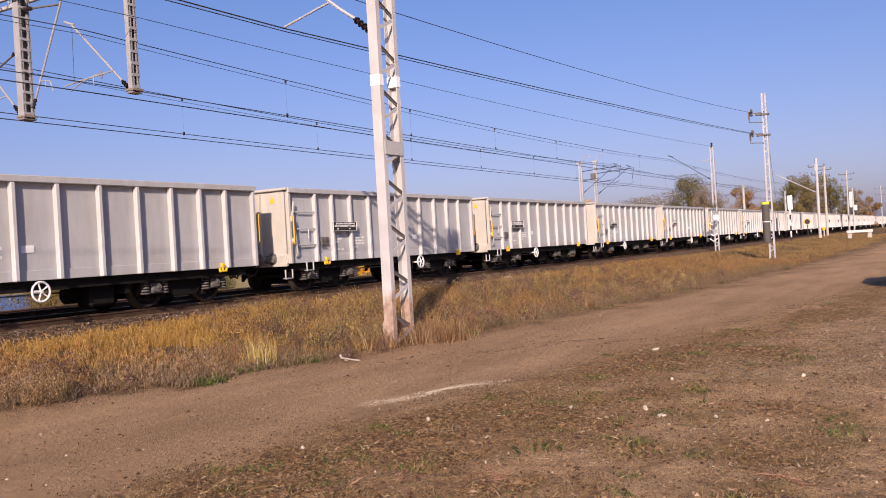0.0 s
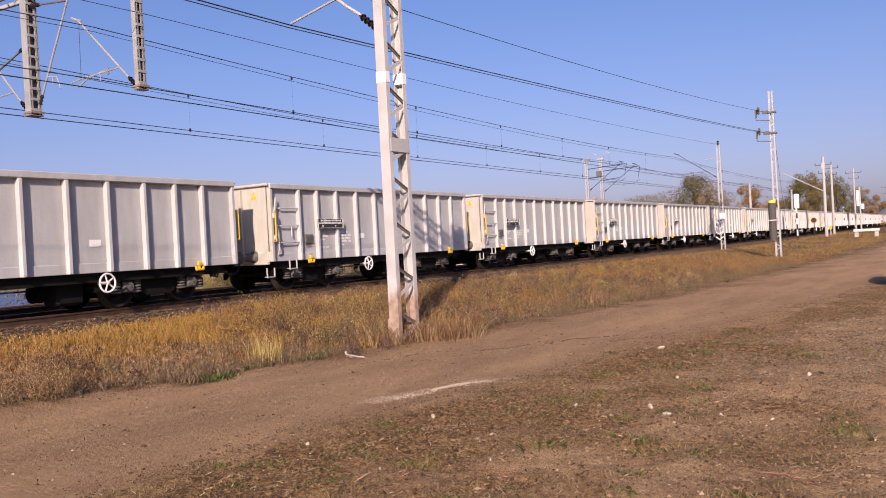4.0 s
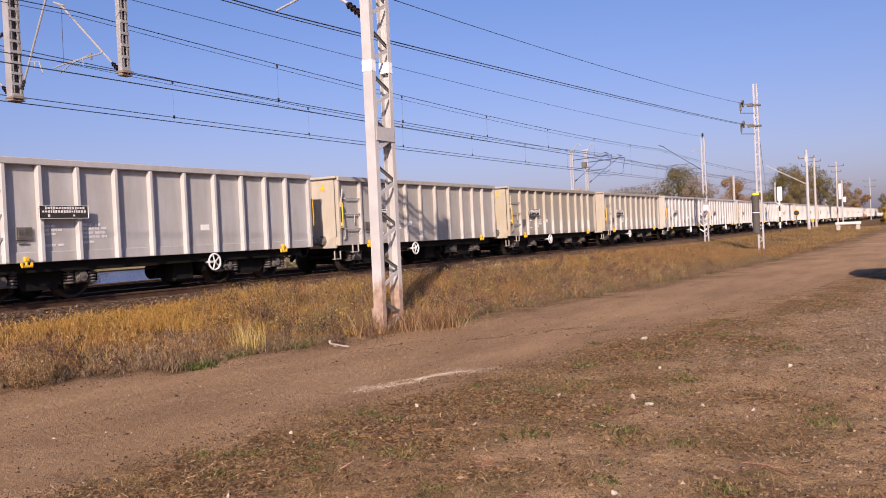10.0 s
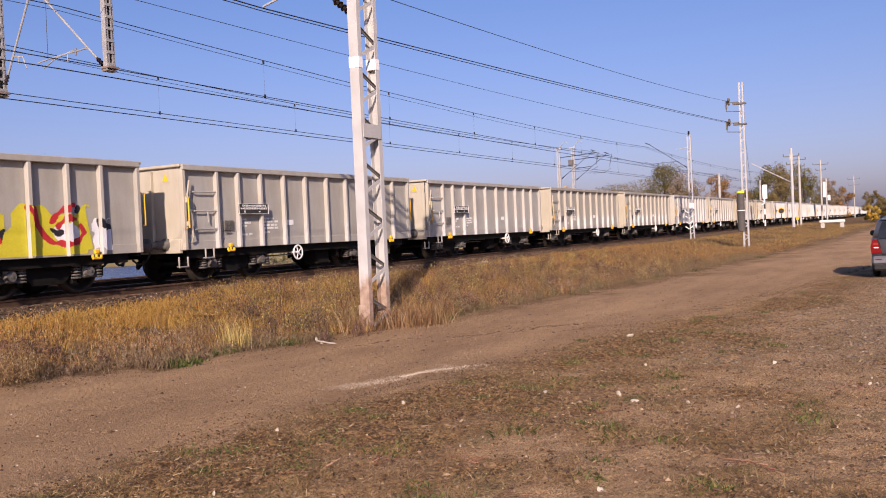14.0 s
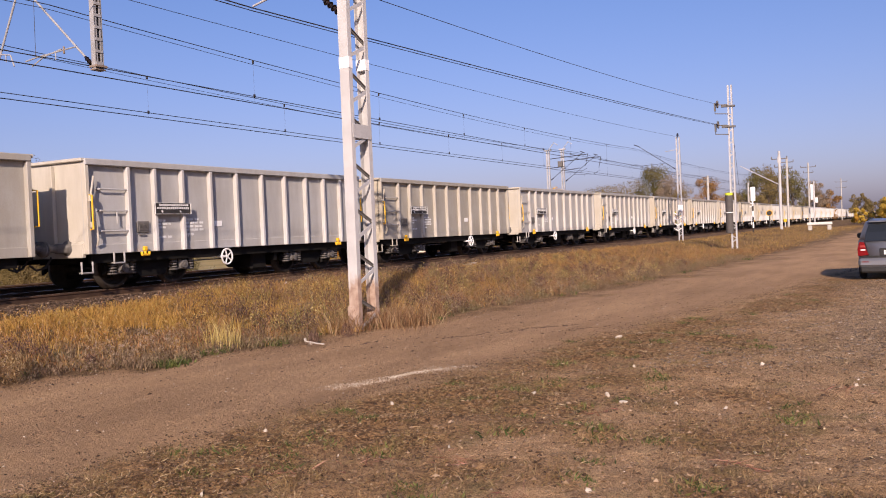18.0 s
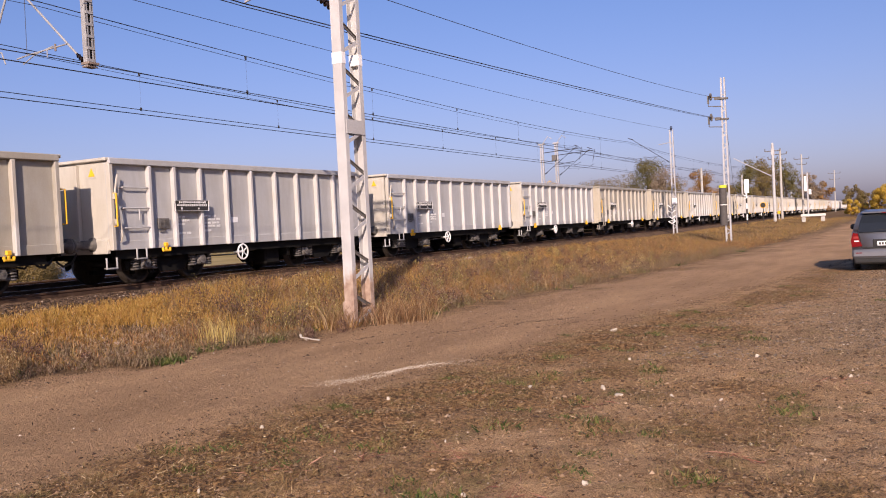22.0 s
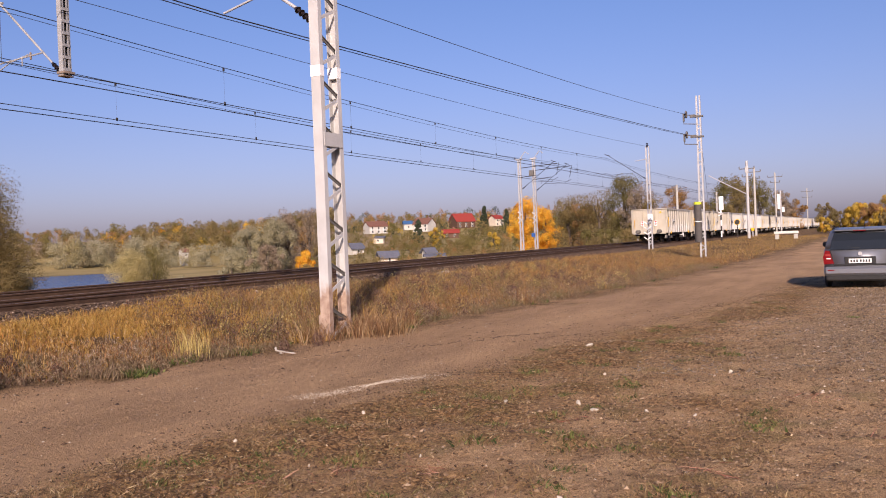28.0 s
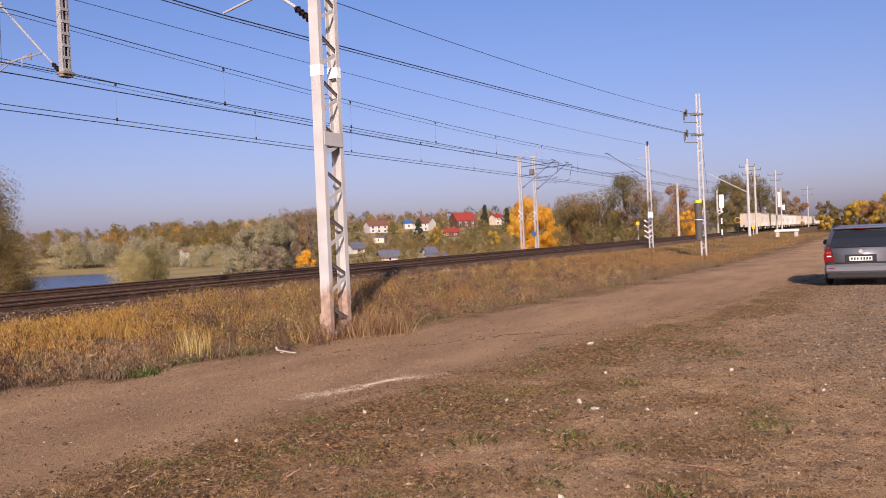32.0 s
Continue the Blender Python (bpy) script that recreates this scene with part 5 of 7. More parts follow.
# ---- parked car ----
def car():
    e = thing("minivan", "grey compact minivan parked on the gravel", "car", pose(-0.30, 24.2, 0.0, 0, 0, -2))
    L, W = 4.4, 1.73
    # side outline, rear at y 0, front at y L: (y, z)
    low = [(0.05, 0.30), (0.35, 0.22), (L - 0.35, 0.22), (L - 0.02, 0.32)]
    up = [(0.0, 0.50), (0.03, 0.78), (0.10, 0.98), (0.16, 1.04)]
    hood = [(3.35, 1.06), (3.9, 0.98), (4.28, 0.84), (4.4, 0.62)]
    outline = low + hood[::-1] + [(2.6, 1.05), (1.4, 1.05)] + up[::-1]
    def shell(name, pts, widths, mat, par, lab=""):
        n = len(pts)
        m = MB()
        v = []
        for s in (-1, 1):
            for (y, z), wd in zip(pts, widths):
                v.append((s * wd / 2, y, z))
        f = [tuple(range(n)), tuple(range(2 * n - 1, n - 1, -1))]
        f += [(i, n + i, n + (i + 1) % n, (i + 1) % n) for i in range(n)]
        m.poly(v, f)
        me = m.mesh(name, mat)
        bmx = bmesh.new()
        bmx.from_mesh(me)
        bmesh.ops.bevel(bmx, geom=[q for q in bmx.edges if len(q.link_faces) == 2 and q.calc_face_angle(0) > 0.3], offset=0.045, segments=3, affect="EDGES", clamp_overlap=True)
        bmesh.ops.recalc_face_normals(bmx, faces=bmx.faces)
        bmx.to_mesh(me)
        bmx.free()
        me.polygons.foreach_set("use_smooth", [True] * len(me.polygons))
        return part(name, me, None, par, lab)
    body = shell("body", outline, [W * 0.94] * 2 + [W * 0.94] * 2 + [W * 0.92, W * 0.96, W, W, W, W, W * 0.97, W * 0.98, W, W * 0.99], M["car_grey"], e, "metallic grey bodywork")
    cab = [(0.12, 0.97), (0.20, 1.22), (0.36, 1.45), (0.60, 1.51), (1.6, 1.55), (2.4, 1.50), (2.7, 1.42), (3.45, 1.00)]
    shell("cabin", cab, [W * 0.97, W * 0.9, W * 0.82, W * 0.78, W * 0.77, W * 0.78, W * 0.8, W * 0.95], M["car_grey"], e)
    ring = [(0.105, 0.99, 0.70), (0.185, 1.215, 0.66), (0.325, 1.41, 0.60)]
    rear = [(sx * w, y - dy, z) for dy in (0.018, -0.03) for y, z, w in ring for sx in (-1, 1)]
    part("rear_window", MB().poly(rear, [(0, 1, 3, 2), (2, 3, 5, 4), (6, 8, 9, 7), (8, 10, 11, 9), (0, 6, 7, 1), (4, 5, 11, 10), (0, 2, 8, 6), (2, 4, 10, 8), (1, 7, 9, 3), (3, 9, 11, 5)]), M["glass_dark"], e, "dark tinted rear window")
    for s in (-1, 1):
        part("side_window", MB().poly([(s * 0.835, 0.5, 1.03), (s * 0.835, 3.0, 1.03), (s * 0.70, 2.4, 1.43), (s * 0.70, 0.62, 1.43), (s * 0.81, 0.5, 1.03), (s * 0.81, 3.0, 1.03), (s * 0.67, 2.4, 1.43), (s * 0.67, 0.62, 1.43)],
                                      [(0, 1, 2, 3), (7, 6, 5, 4), (0, 4, 5, 1), (1, 5, 6, 2), (2, 6, 7, 3), (3, 7, 4, 0)]), M["glass_dark"], e)
        t = part("tail_light", MB().poly([(s * q, y, z) for y in (-0.012, 0.16) for q, z in ((0.60, 0.64), (0.84, 0.62), (0.86, 0.80), (0.80, 0.98), (0.70, 0.96), (0.66, 0.80))],
                                          [(0, 1, 2, 3, 4, 5), (11, 10, 9, 8, 7, 6)] + [(i, 6 + i, 6 + (i + 1) % 6, (i + 1) % 6) for i in range(6)]), M["tail_red"], e, "dark red tail light")
        part("lamp_white", MB().box((s * 0.73, -0.014, 0.77), (0.11, 0.012, 0.03), 0.004), M["lens_white"], t)
        part("lamp_orange", MB().box((s * 0.74, -0.014, 0.86), (0.12, 0.012, 0.06), 0.004), M["lens_rose"], t)
        part("reflector", MB().box((s * 0.68, -0.045, 0.47), (0.16, 0.012, 0.03), 0.004), M["tail_red"], e)
        part("mirror", MB().box((s * 1.0, 2.95, 1.08), (0.2, 0.12, 0.15), 0.04), M["black_plastic"], e)
        part("roof_rail", MB().tube([(s * 0.62, 0.65, 1.50), (s * 0.62, 0.75, 1.56), (s * 0.62, 2.3, 1.56), (s * 0.62, 2.45, 1.48)], 0.016, 6), M["black_plastic"], e)
        for y in (0.85, 3.52):
            w = new("wheel")
            w.parent, w.matrix_basis = e, pose(s * 0.80, y, 0.31)
            part("tyre", MB().torus(0, (0, 0, 0), 0.24, 0.085, 24, 10), M["rubber"], w)
            part("rim", MB().cyl((-0.05, 0, 0), (0.05, 0, 0), 0.2, 18), M["galv"], w)
    part("bumper", MB().box((0, 0.06, 0.445), (1.70, 0.22, 0.23), 0.06), M["car_grey"], e)
    part("lower_bumper", MB().box((0, 0.08, 0.27), (1.62, 0.2, 0.16), 0.04), M["black_plastic"], e, "dark lower bumper")
    part("bumper_trim", MB().box((0, 0.004, 0.60), (1.2, 0.03, 0.04), 0.01), M["black_plastic"], e)
    part("plate_recess", MB().box((0, 0.018, 0.71), (0.72, 0.03, 0.19), 0.012), M["black_plastic"], e, "dark recess round the number plate")
    part("tailgate_seam", MB().tube([(-0.62, 0.012, 0.60), (-0.64, 0.02, 0.80), (-0.70, 0.09, 1.0)], 0.006, 5).tube([(0.62, 0.012, 0.60), (0.64, 0.02, 0.80), (0.70, 0.09, 1.0)], 0.006, 5), M["black_plastic"], e)
    part("roof_spoiler", MB().box((0, 0.36, 1.475), (1.22, 0.2, 0.04), 0.015), M["car_grey"], e)
    part("aerial", MB().tube([(0.1, 0.72, 1.52), (0.1, 0.55, 1.68)], 0.006, 5), M["black_plastic"], e)
    pl = part("number_plate", MB().box((0, -0.004, 0.70), (0.52, 0.02, 0.11), 0.004), M["white"], e, "white number plate with plain bars")
    m = MB()
    for k in range(7):
        m.box((-0.2 + 0.065 * k + (0.02 if k > 2 else 0), -0.0165, 0.70), (0.04, 0.005, 0.065))
    part("plate_bar", m, M["sign_black"], pl)
    part("badge", MB().cyl((0, 0.018, 0.88), (0, 0.09, 0.88), 0.05, 16), M["galv"], e, "round chrome badge")
    part("wiper", MB().tube([(0.0, 0.10, 1.02), (-0.35, 0.125, 1.06)], 0.012, 5), M["black_plastic"], e)
    part("high_brake_light", MB().box((0, 0.262, 1.462), (0.3, 0.02, 0.018)), M["tail_red"], e)
    return e


n = Nodes("car_paint_grey")
M["car_grey"] = n.done((0.20, 0.208, 0.23), 0.4, 0.5, 0.5)
n.b.inputs["Coat Weight"].default_value = 0.25
n.b.inputs["Coat Roughness"].default_value = 0.25
n = Nodes("dark_glass")
M["glass_dark"] = n.done((0.016, 0.019, 0.022), 0.08, 0, 0.5)
M["tail_red"] = surface("tail_lamp_red", (0.13, 0.006, 0.008), (0.20, 0.010, 0.012), 20, 0.15, 0.0)
M["lens_rose"] = surface("lamp_rose", (0.26, 0.03, 0.03), (0.34, 0.05, 0.045), 20, 0.2, 0.0)
M["lens_white"] = surface("lamp_lens", (0.8, 0.78, 0.76), (0.85, 0.83, 0.8), 20, 0.15, 0.0)
M["black_plastic"] = surface("black_plastic", (0.015, 0.015, 0.016), (0.03, 0.03, 0.03), 30, 0.6, 0.1)
M["rubber"] = surface("tyre_rubber", (0.012, 0.012, 0.012), (0.025, 0.024, 0.023), 20, 0.85, 0.2)
car()


# ---- plants ----
M["straw"] = leafy("dry_straw", [(0.0, (0.124, 0.067, 0.018)), (0.3, (0.299, 0.173, 0.044)), (0.55, (0.474, 0.298, 0.080)), (0.8, (0.639, 0.442, 0.152)), (0.9, (0.278, 0.211, 0.040)), (1.0, (0.371, 0.163, 0.040))], 0.35,
                   [(0.36, (0.412, 0.192, 0.048)), (0.5, (0.567, 0.346, 0.084)), (0.64, (0.371, 0.269, 0.052))], 0.9)
M["weed_leaf"] = leafy("weed_leaves", [(0.0, (0.035, 0.022, 0.014)), (0.25, (0.13, 0.082, 0.05)), (0.45, (0.22, 0.15, 0.088)), (0.6, (0.13, 0.12, 0.04)), (0.8, (0.42, 0.33, 0.22)), (1.0, (0.24, 0.125, 0.07))], 0.25,
                       [(0.36, (0.15, 0.092, 0.066)), (0.5, (0.25, 0.17, 0.105)), (0.64, (0.14, 0.135, 0.05))], 1.1, 0.45)
M["weed"] = leafy("red_brown_weeds", [(0.0, (0.03, 0.017, 0.011)), (0.3, (0.12, 0.064, 0.036)), (0.6, (0.28, 0.165, 0.085)), (0.85, (0.48, 0.34, 0.18)), (1.0, (0.60, 0.48, 0.30))], 0.3,
                  [(0.36, (0.23, 0.09, 0.045)), (0.5, (0.31, 0.16, 0.072)), (0.66, (0.27, 0.20, 0.07))], 0.9, 0.36)
M["herb"] = leafy("green_herbs", [(0.0, (0.03, 0.045, 0.013)), (0.5, (0.08, 0.105, 0.027)), (1.0, (0.21, 0.22, 0.065))], 0.3)
M["soil_bits"] = leafy("dark_litter", [(0.0, (0.03, 0.017, 0.009)), (0.6, (0.10, 0.058, 0.03)), (1.0, (0.26, 0.165, 0.095))], 0.05)
M["litter"] = leafy("dead_litter", [(0.0, (0.10, 0.06, 0.028)), (0.5, (0.29, 0.195, 0.10)), (1.0, (0.56, 0.43, 0.26))], 0.1)
M["lot_grass"] = leafy("trodden_grass", [(0.0, (0.05, 0.036, 0.016)), (0.3, (0.15, 0.105, 0.045)), (0.6, (0.29, 0.21, 0.09)), (0.85, (0.50, 0.39, 0.20)), (1.0, (0.14, 0.15, 0.045))], 0.25,
                       [(0.34, (0.19, 0.092, 0.04)), (0.5, (0.26, 0.152, 0.066)), (0.64, (0.17, 0.145, 0.042))], 1.6, 0.5)
M["pale_straw"] = leafy("pale_straw", [(0.0, (0.34, 0.24, 0.07)), (0.5, (0.58, 0.44, 0.15)), (1.0, (0.74, 0.60, 0.27))], 0.35)
M["red_stem"] = leafy("reddish_stems", [(0.0, (0.12, 0.045, 0.03)), (0.6, (0.27, 0.11, 0.07)), (1.0, (0.42, 0.24, 0.16))], 0.1)


def blades(name, xy, height, width, lean, mat, label, category, heads=0.0):
    """Bent tapering blades, three faces each; one object of stuff."""
    k = len(xy)
    x, y = xy[:, 0], xy[:, 1]
    z = ground_z(x, y) - 0.02
    a, la = rng.uniform(0, 2 * np.pi, k), rng.uniform(0, 2 * np.pi, k)
    h = (height(x, y) if callable(height) else height) * rng.uniform(0.55, 1.25, k)
    w = width * rng.uniform(0.6, 1.4, k)
    l = h * lean * rng.uniform(0.2, 1.3, k)
    base = np.stack([x, y, z], -1)
    side = np.stack([np.cos(a), np.sin(a), 0 * a], -1) * w[:, None]
    out = np.stack([np.cos(la), np.sin(la), 0 * la], -1) * l[:, None]
    up = np.array([0, 0, 1.0]) * h[:, None]
    m1 = base + out * 0.3 + up * 0.5
    tip = base + out + up * 0.97
    v = np.stack([base - side, base + side, m1 + side * 0.8, m1 - side * 0.8, tip], 1).reshape(-1, 3)
    i = np.arange(k)[:, None] * 5
    q = i + np.array([0, 1, 2, 3])
    t = i + np.array([3, 2, 4])
    me = bpy.data.meshes.new(name)
    me.vertices.add(len(v))
    me.vertices.foreach_set("co", v.reshape(-1))
    loops = np.concatenate([q, t], 1).reshape(-1)
    me.loops.add(len(loops))
    me.loops.foreach_set("vertex_index", loops.astype(np.int32))
    me.polygons.add(2 * k)
    starts = (np.arange(k)[:, None] * 7 + np.array([0, 4])).reshape(-1)
    me.polygons.foreach_set("loop_start", starts.astype(np.int32))
    me.materials.append(mat)
    me.update(calc_edges=True)
    return tagged(new(name, me), label, category, kind="stuff")


def scatter(k, x0, x1, y0, y1, keep, power=1.0):
    """Random places; denser towards small y for power above one."""
    u = rng.uniform(0, 1, k) ** power
    y = y0 + (y1 - y0) * u
    x = rng.uniform(x0, x1, k)
    ok = rng.uniform(0, 1, k) < keep(x, y) * smooth(3.0, 4.9, np.hypot(x, y) + 0.6 * wobble(x, y, 0.5))
    return np.stack([x, y], -1)[ok]


def ragged(x, y):
    """The verge's uneven edge against the dirt track, looser farther on."""
    return (0.3 * lumps(x, y, 0.9, 11) + 0.22 * lumps(x, y, 0.35, 12)) * (1 + 1.6 * smooth(13, 22, y))


def verge_mask(x, y):
    return (x < path_far_edge(y) - 0.12 - ragged(x, y)) & (x > -14.9 + 0.25 * wobble(x, y, 0.9))


def redness(x, y):
    """Where russet weeds take over from straw: round the mast, at the path's edge, and beyond it."""
    r = smooth(10.8, 13.5, y + 0.35 * (x + 8)) * 0.85 + 0.3 * smooth(-11.5, -9.0, x) + 0.5 * lumps(x, y, 1.4, 21) - 0.55 * smooth(-12.6, -13.8, x) * smooth(14, 20, y)
    return np.clip(r, 0.03, 0.97)


def into_verge(x, y):
    """Metres from the path's edge into the verge."""
    return path_far_edge(y) - x


def front(x, y):
    """The low weedy band along the path."""
    return smooth(2.5, 1.2, into_verge(x, y) + 0.9 * lumps(x, y, 1.0, 22) + 0.4 * lumps(x, y, 0.4, 23)) * smooth(12.6, 11.2, y)


def tall(x, y):
    """Growth: low close to the rails, in clumps of different height elsewhere."""
    clump = np.clip(1 + 0.8 * lumps(x, y, 0.6, 24) + 0.6 * lumps(x, y, 0.24, 25), 0.2, 1.8)
    g = 0.075 + 0.145 * smooth(-14.6, -11.9, x) * smooth(0.0, 0.7, into_verge(x, y))
    g = g + 0.14 * smooth(11.8, 13.4, y) * smooth(22, 16, y) * smooth(0.1, 0.9, into_verge(x, y)) * smooth(-14.2, -12.5, x)
    return g * clump * (1 - 0.35 * front(x, y))


def gaps(x, y):
    return np.clip(0.42 + 0.8 * lumps(x, y, 0.5, 26) + 0.75 * lumps(x, y, 0.17, 27), 0.02, 1)


pts = scatter(400000, -15.2, -4.6, 4.5, 34, lambda x, y: verge_mask(x, y) * (1 - redness(x, y)) * gaps(x, y) * (1 - 0.9 * front(x, y)), 1.5)
blades("straw_grass", pts, tall, 0.0038, 0.6, M["straw"], "dry golden straw grass on the verge", "grass")
pts = scatter(150000, -15.2, -4.0, 4.5, 34, lambda x, y: verge_mask(x, y) * redness(x, y) * gaps(x, y) * (1 - 0.5 * front(x, y)), 1.5)
blades("russet_weeds", pts, tall, 0.0048, 0.85, M["weed"], "russet dried weeds on the verge", "weeds")
pts = scatter(170000, -13.4, -4.6, 4.5, 30, lambda x, y: verge_mask(x, y) * (0.12 + front(x, y)) * gaps(x + 4, y), 1.5)
blades("low_weeds", pts, lambda x, y: 0.12 + 0.09 * np.clip(lumps(x, y, 0.35, 28), -0.6, 1), 0.0045, 0.9, M["weed_leaf"], "low grey-brown dead weeds beside the path", "weeds")
for k, mat, nm, say, share in ((60000, "weed", "russet_grass", "russet dry grass along the far verge", 0.7), (60000, "straw", "straw_grass", "golden dry grass along the far verge", 0.35), (70000, "lot_grass", "olive_grass", "trodden olive-brown grass along the far verge", 0.6)):
    pts = scatter(k, -15.2, -3.2, 30, 130, lambda x, y: verge_mask(x, y) * (share + (0.5 - share) * smooth(-10, -13, x)) * np.clip(0.7 + 0.8 * lumps(x, y, 1.6, 29 + k % 7), 0.1, 1) * smooth(-0.2, 2.2, into_verge(x, y)), 1.7)
    blades(nm, pts, lambda x, y: 0.07 + 0.12 * smooth(-14.6, -12.5, x) * np.clip(0.7 + 0.9 * lumps(x, y, 1.3, 29), 0.1, 2) * smooth(0, 2.0, into_verge(x, y)), 0.009, 0.7, M[mat], say, "grass")
# single stems that stand over the rest
pts = scatter(5200, -14.2, -6.5, 5, 26, lambda x, y: verge_mask(x, y) * (into_verge(x, y) > 0.25) * smooth(-0.1, 0.7, lumps(x, y, 0.9, 31)) * smooth(-13.6, -12.0, x), 1.4)
blades("tall_stems", pts, lambda x, y: 0.34 + 0.16 * lumps(x, y, 0.7, 32), 0.0035, 0.3, M["weed"], "thin tall dry stems over the verge", "weeds")
# sparse growth creeping over the edge of the dirt track
pts = scatter(60000, -12, -2, 4.5, 45, lambda x, y: (np.abs(x - path_far_edge(y) + ragged(x, y) - 0.1) < 0.1 + 0.75 * smooth(11, 20, y)) * np.clip(0.05 + 0.9 * lumps(x, y, 0.45, 33), 0, 1), 1.5)
blades("creeping_grass", pts, 0.06, 0.004, 1.2, M["lot_grass"], "thin trodden grass creeping over the edge of the dirt track", "grass")
# tall tufts
tuft = np.array([(-9.3, 9.75), (-9.2, 9.9), (-9.42, 9.85), (-9.35, 9.6), (-9.28, 9.8), (-9.5, 9.7)])
pts = np.concatenate([c + (0.03, 0.22) + rng.normal(0, 0.1, (20, 2)) for c in tuft])
blades("grass_tuft", pts, 0.50, 0.0032, 0.3, M["pale_straw"], "tall pale straw tuft beside the path", "grass")
tuft = np.array([(-10.9, 9.3), (-11.8, 10.5), (-12.3, 12.6), (-11.3, 8.2), (-10.9, 13.6), (-12.8, 9.0), (-12.9, 15.4), (-12.3, 7.6), (-8.9, 12.3), (-8.7, 12.2), (-11.9, 18.2), (-10.6, 17.0), (-12.6, 20.5), (-9.4, 21.0)])
pts = np.concatenate([c + rng.normal(0, 0.2, (100, 2)) for c in tuft])
blades("grass_tuft", pts, 0.2, 0.004, 0.5, M["straw"], "scattered straw tufts on the verge", "grass")
pts = np.array([(-9.22, 9.97)]) + rng.normal(0, 0.1, (60, 2))
blades("grass_tuft", pts, 0.44, 0.0036, 0.35, M["pale_straw"], "upright pale yellow grass tuft at the verge's edge", "grass")
# shrubby weeds round the foot of the mast
pts = np.concatenate([np.array(c) + rng.normal(0, 0.22, (340, 2)) for c in ((-8.1, 12.9), (-7.9, 13.5), (-8.5, 13.3), (-9.0, 12.9), (-8.6, 12.2))])
blades("mast_weeds", pts, 0.40, 0.005, 0.8, M["weed"], "tangled brown weeds round the mast's foot", "weeds")
edge_y = rng.uniform(5.5, 40, 260)
pts = np.stack([path_far_edge(edge_y) - np.abs(rng.normal(0.1, 0.25, 260)), edge_y], -1)
pts = pts[wobble(pts[:, 0] + 3, pts[:, 1], 0.9) > 0.55]
pts = np.concatenate([pts, np.array([(-8.95, 8.65)]) + rng.normal(0, 0.12, (34, 2)), np.array([(-9.1, 9.6)]) + rng.normal(0, 0.14, (14, 2)), np.array([(-8.95, 10.7)]) + rng.normal(0, 0.12, (16, 2))])
pts = np.repeat(pts, 7, 0) + rng.normal(0, 0.06, (len(pts) * 7, 2))
blades("green_herbs", pts, 0.10, 0.013, 1.0, M["herb"], "low green herbs at the path's edge", "herbs")


# the lot: leaf litter, flattened stalks, sparse short growth
def lot_mask(x, y):
    return (x > path_near_edge(y) - 0.2) * np.clip(1.25 * growth(x, y) - 0.12, 0.03, 1)


def flakes(name, xy, size, mat, label, long=2.2):
    """Small curled leaf and stalk pieces lying on the ground."""
    k = len(xy)
    x, y = xy[:, 0], xy[:, 1]
    p = np.stack([x, y, ground_z(x, y) + 0.012], -1)
    a, tilt = rng.uniform(0, 2 * np.pi, k), rng.normal(0, 0.45, k)
    s = size * rng.uniform(0.5, 1.6, k)
    u = np.stack([np.cos(a), np.sin(a), tilt], -1) * (s * long)[:, None]
    w = np.stack([-np.sin(a), np.cos(a), rng.normal(0, 0.5, k)], -1) * s[:, None]
    v = np.stack([p - u, p + w * 0.7 + np.array([0, 0, 0.004]), p + u, p - w * 0.7], 1).reshape(-1, 3)
    me = bpy.data.meshes.new(name)
    me.from_pydata(v.tolist(), [], np.arange(4 * k).reshape(-1, 4).tolist())
    me.materials.append(mat)
    return tagged(new(name, me), label, "litter", kind="stuff")


pts = scatter(42000, -6, 7, 3.2, 24, lot_mask, 1.5)
flakes("dead_litter", pts, 0.0036, M["litter"], "pale dead grass pieces on the lot")
pts = scatter(110000, -6, 7, 3.2, 24, lot_mask, 1.6)
flakes("leaf_litter", pts, 0.006, M["soil_bits"], "dark brown leaf litter on the lot", 1.6)
pts = scatter(14000, -6, 7, 3.2, 20, lambda x, y: np.clip(lot_mask(x, y) + 0.08, 0, 1), 1.7)
flakes("stalks", pts, 0.0015, M["litter"], "thin pale stalks lying on the lot", 22.0)
pts = scatter(16000, -6, 7, 3.2, 20, lambda x, y: np.clip(lot_mask(x, y) + 0.04, 0, 1), 1.7)
flakes("stalks", pts, 0.0018, M["soil_bits"], "thin dark twigs lying on the lot", 20.0)
pts = scatter(190000, -6, 7, 3.2, 24, lot_mask, 1.7)
blades("short_grass", pts, lambda x, y: 0.045 * np.clip(1 + 0.7 * lumps(x, y, 0.3, 41), 0.4, 2), 0.0034, 1.5, M["lot_grass"], "short trodden grass on the lot", "grass")
cl = scatter(300, -5.5, 6, 3.4, 20, lot_mask, 1.4)
cl = np.concatenate([cl, np.array([(-3.05, 7.05), (-2.0, 5.75), (-4.1, 5.6), (-1.9, 5.3), (-4.3, 8.1), (-3.0, 4.9)])])
pts = np.repeat(cl, 60, 0) + rng.normal(0, 0.06, (len(cl) * 60, 2))
blades("green_herbs", pts, 0.05, 0.007, 1.1, M["herb"], "small green weed tufts on the lot", "herbs")
cl = scatter(360, -5.5, 6, 3.4, 20, lot_mask, 1.4)
cl = np.concatenate([cl, np.array([(-4.0, 8.3), (-3.6, 9.1), (-4.15, 7.9), (-3.7, 8.5)])])
pts = np.repeat(cl, 40, 0) + rng.normal(0, 0.08, (len(cl) * 40, 2))
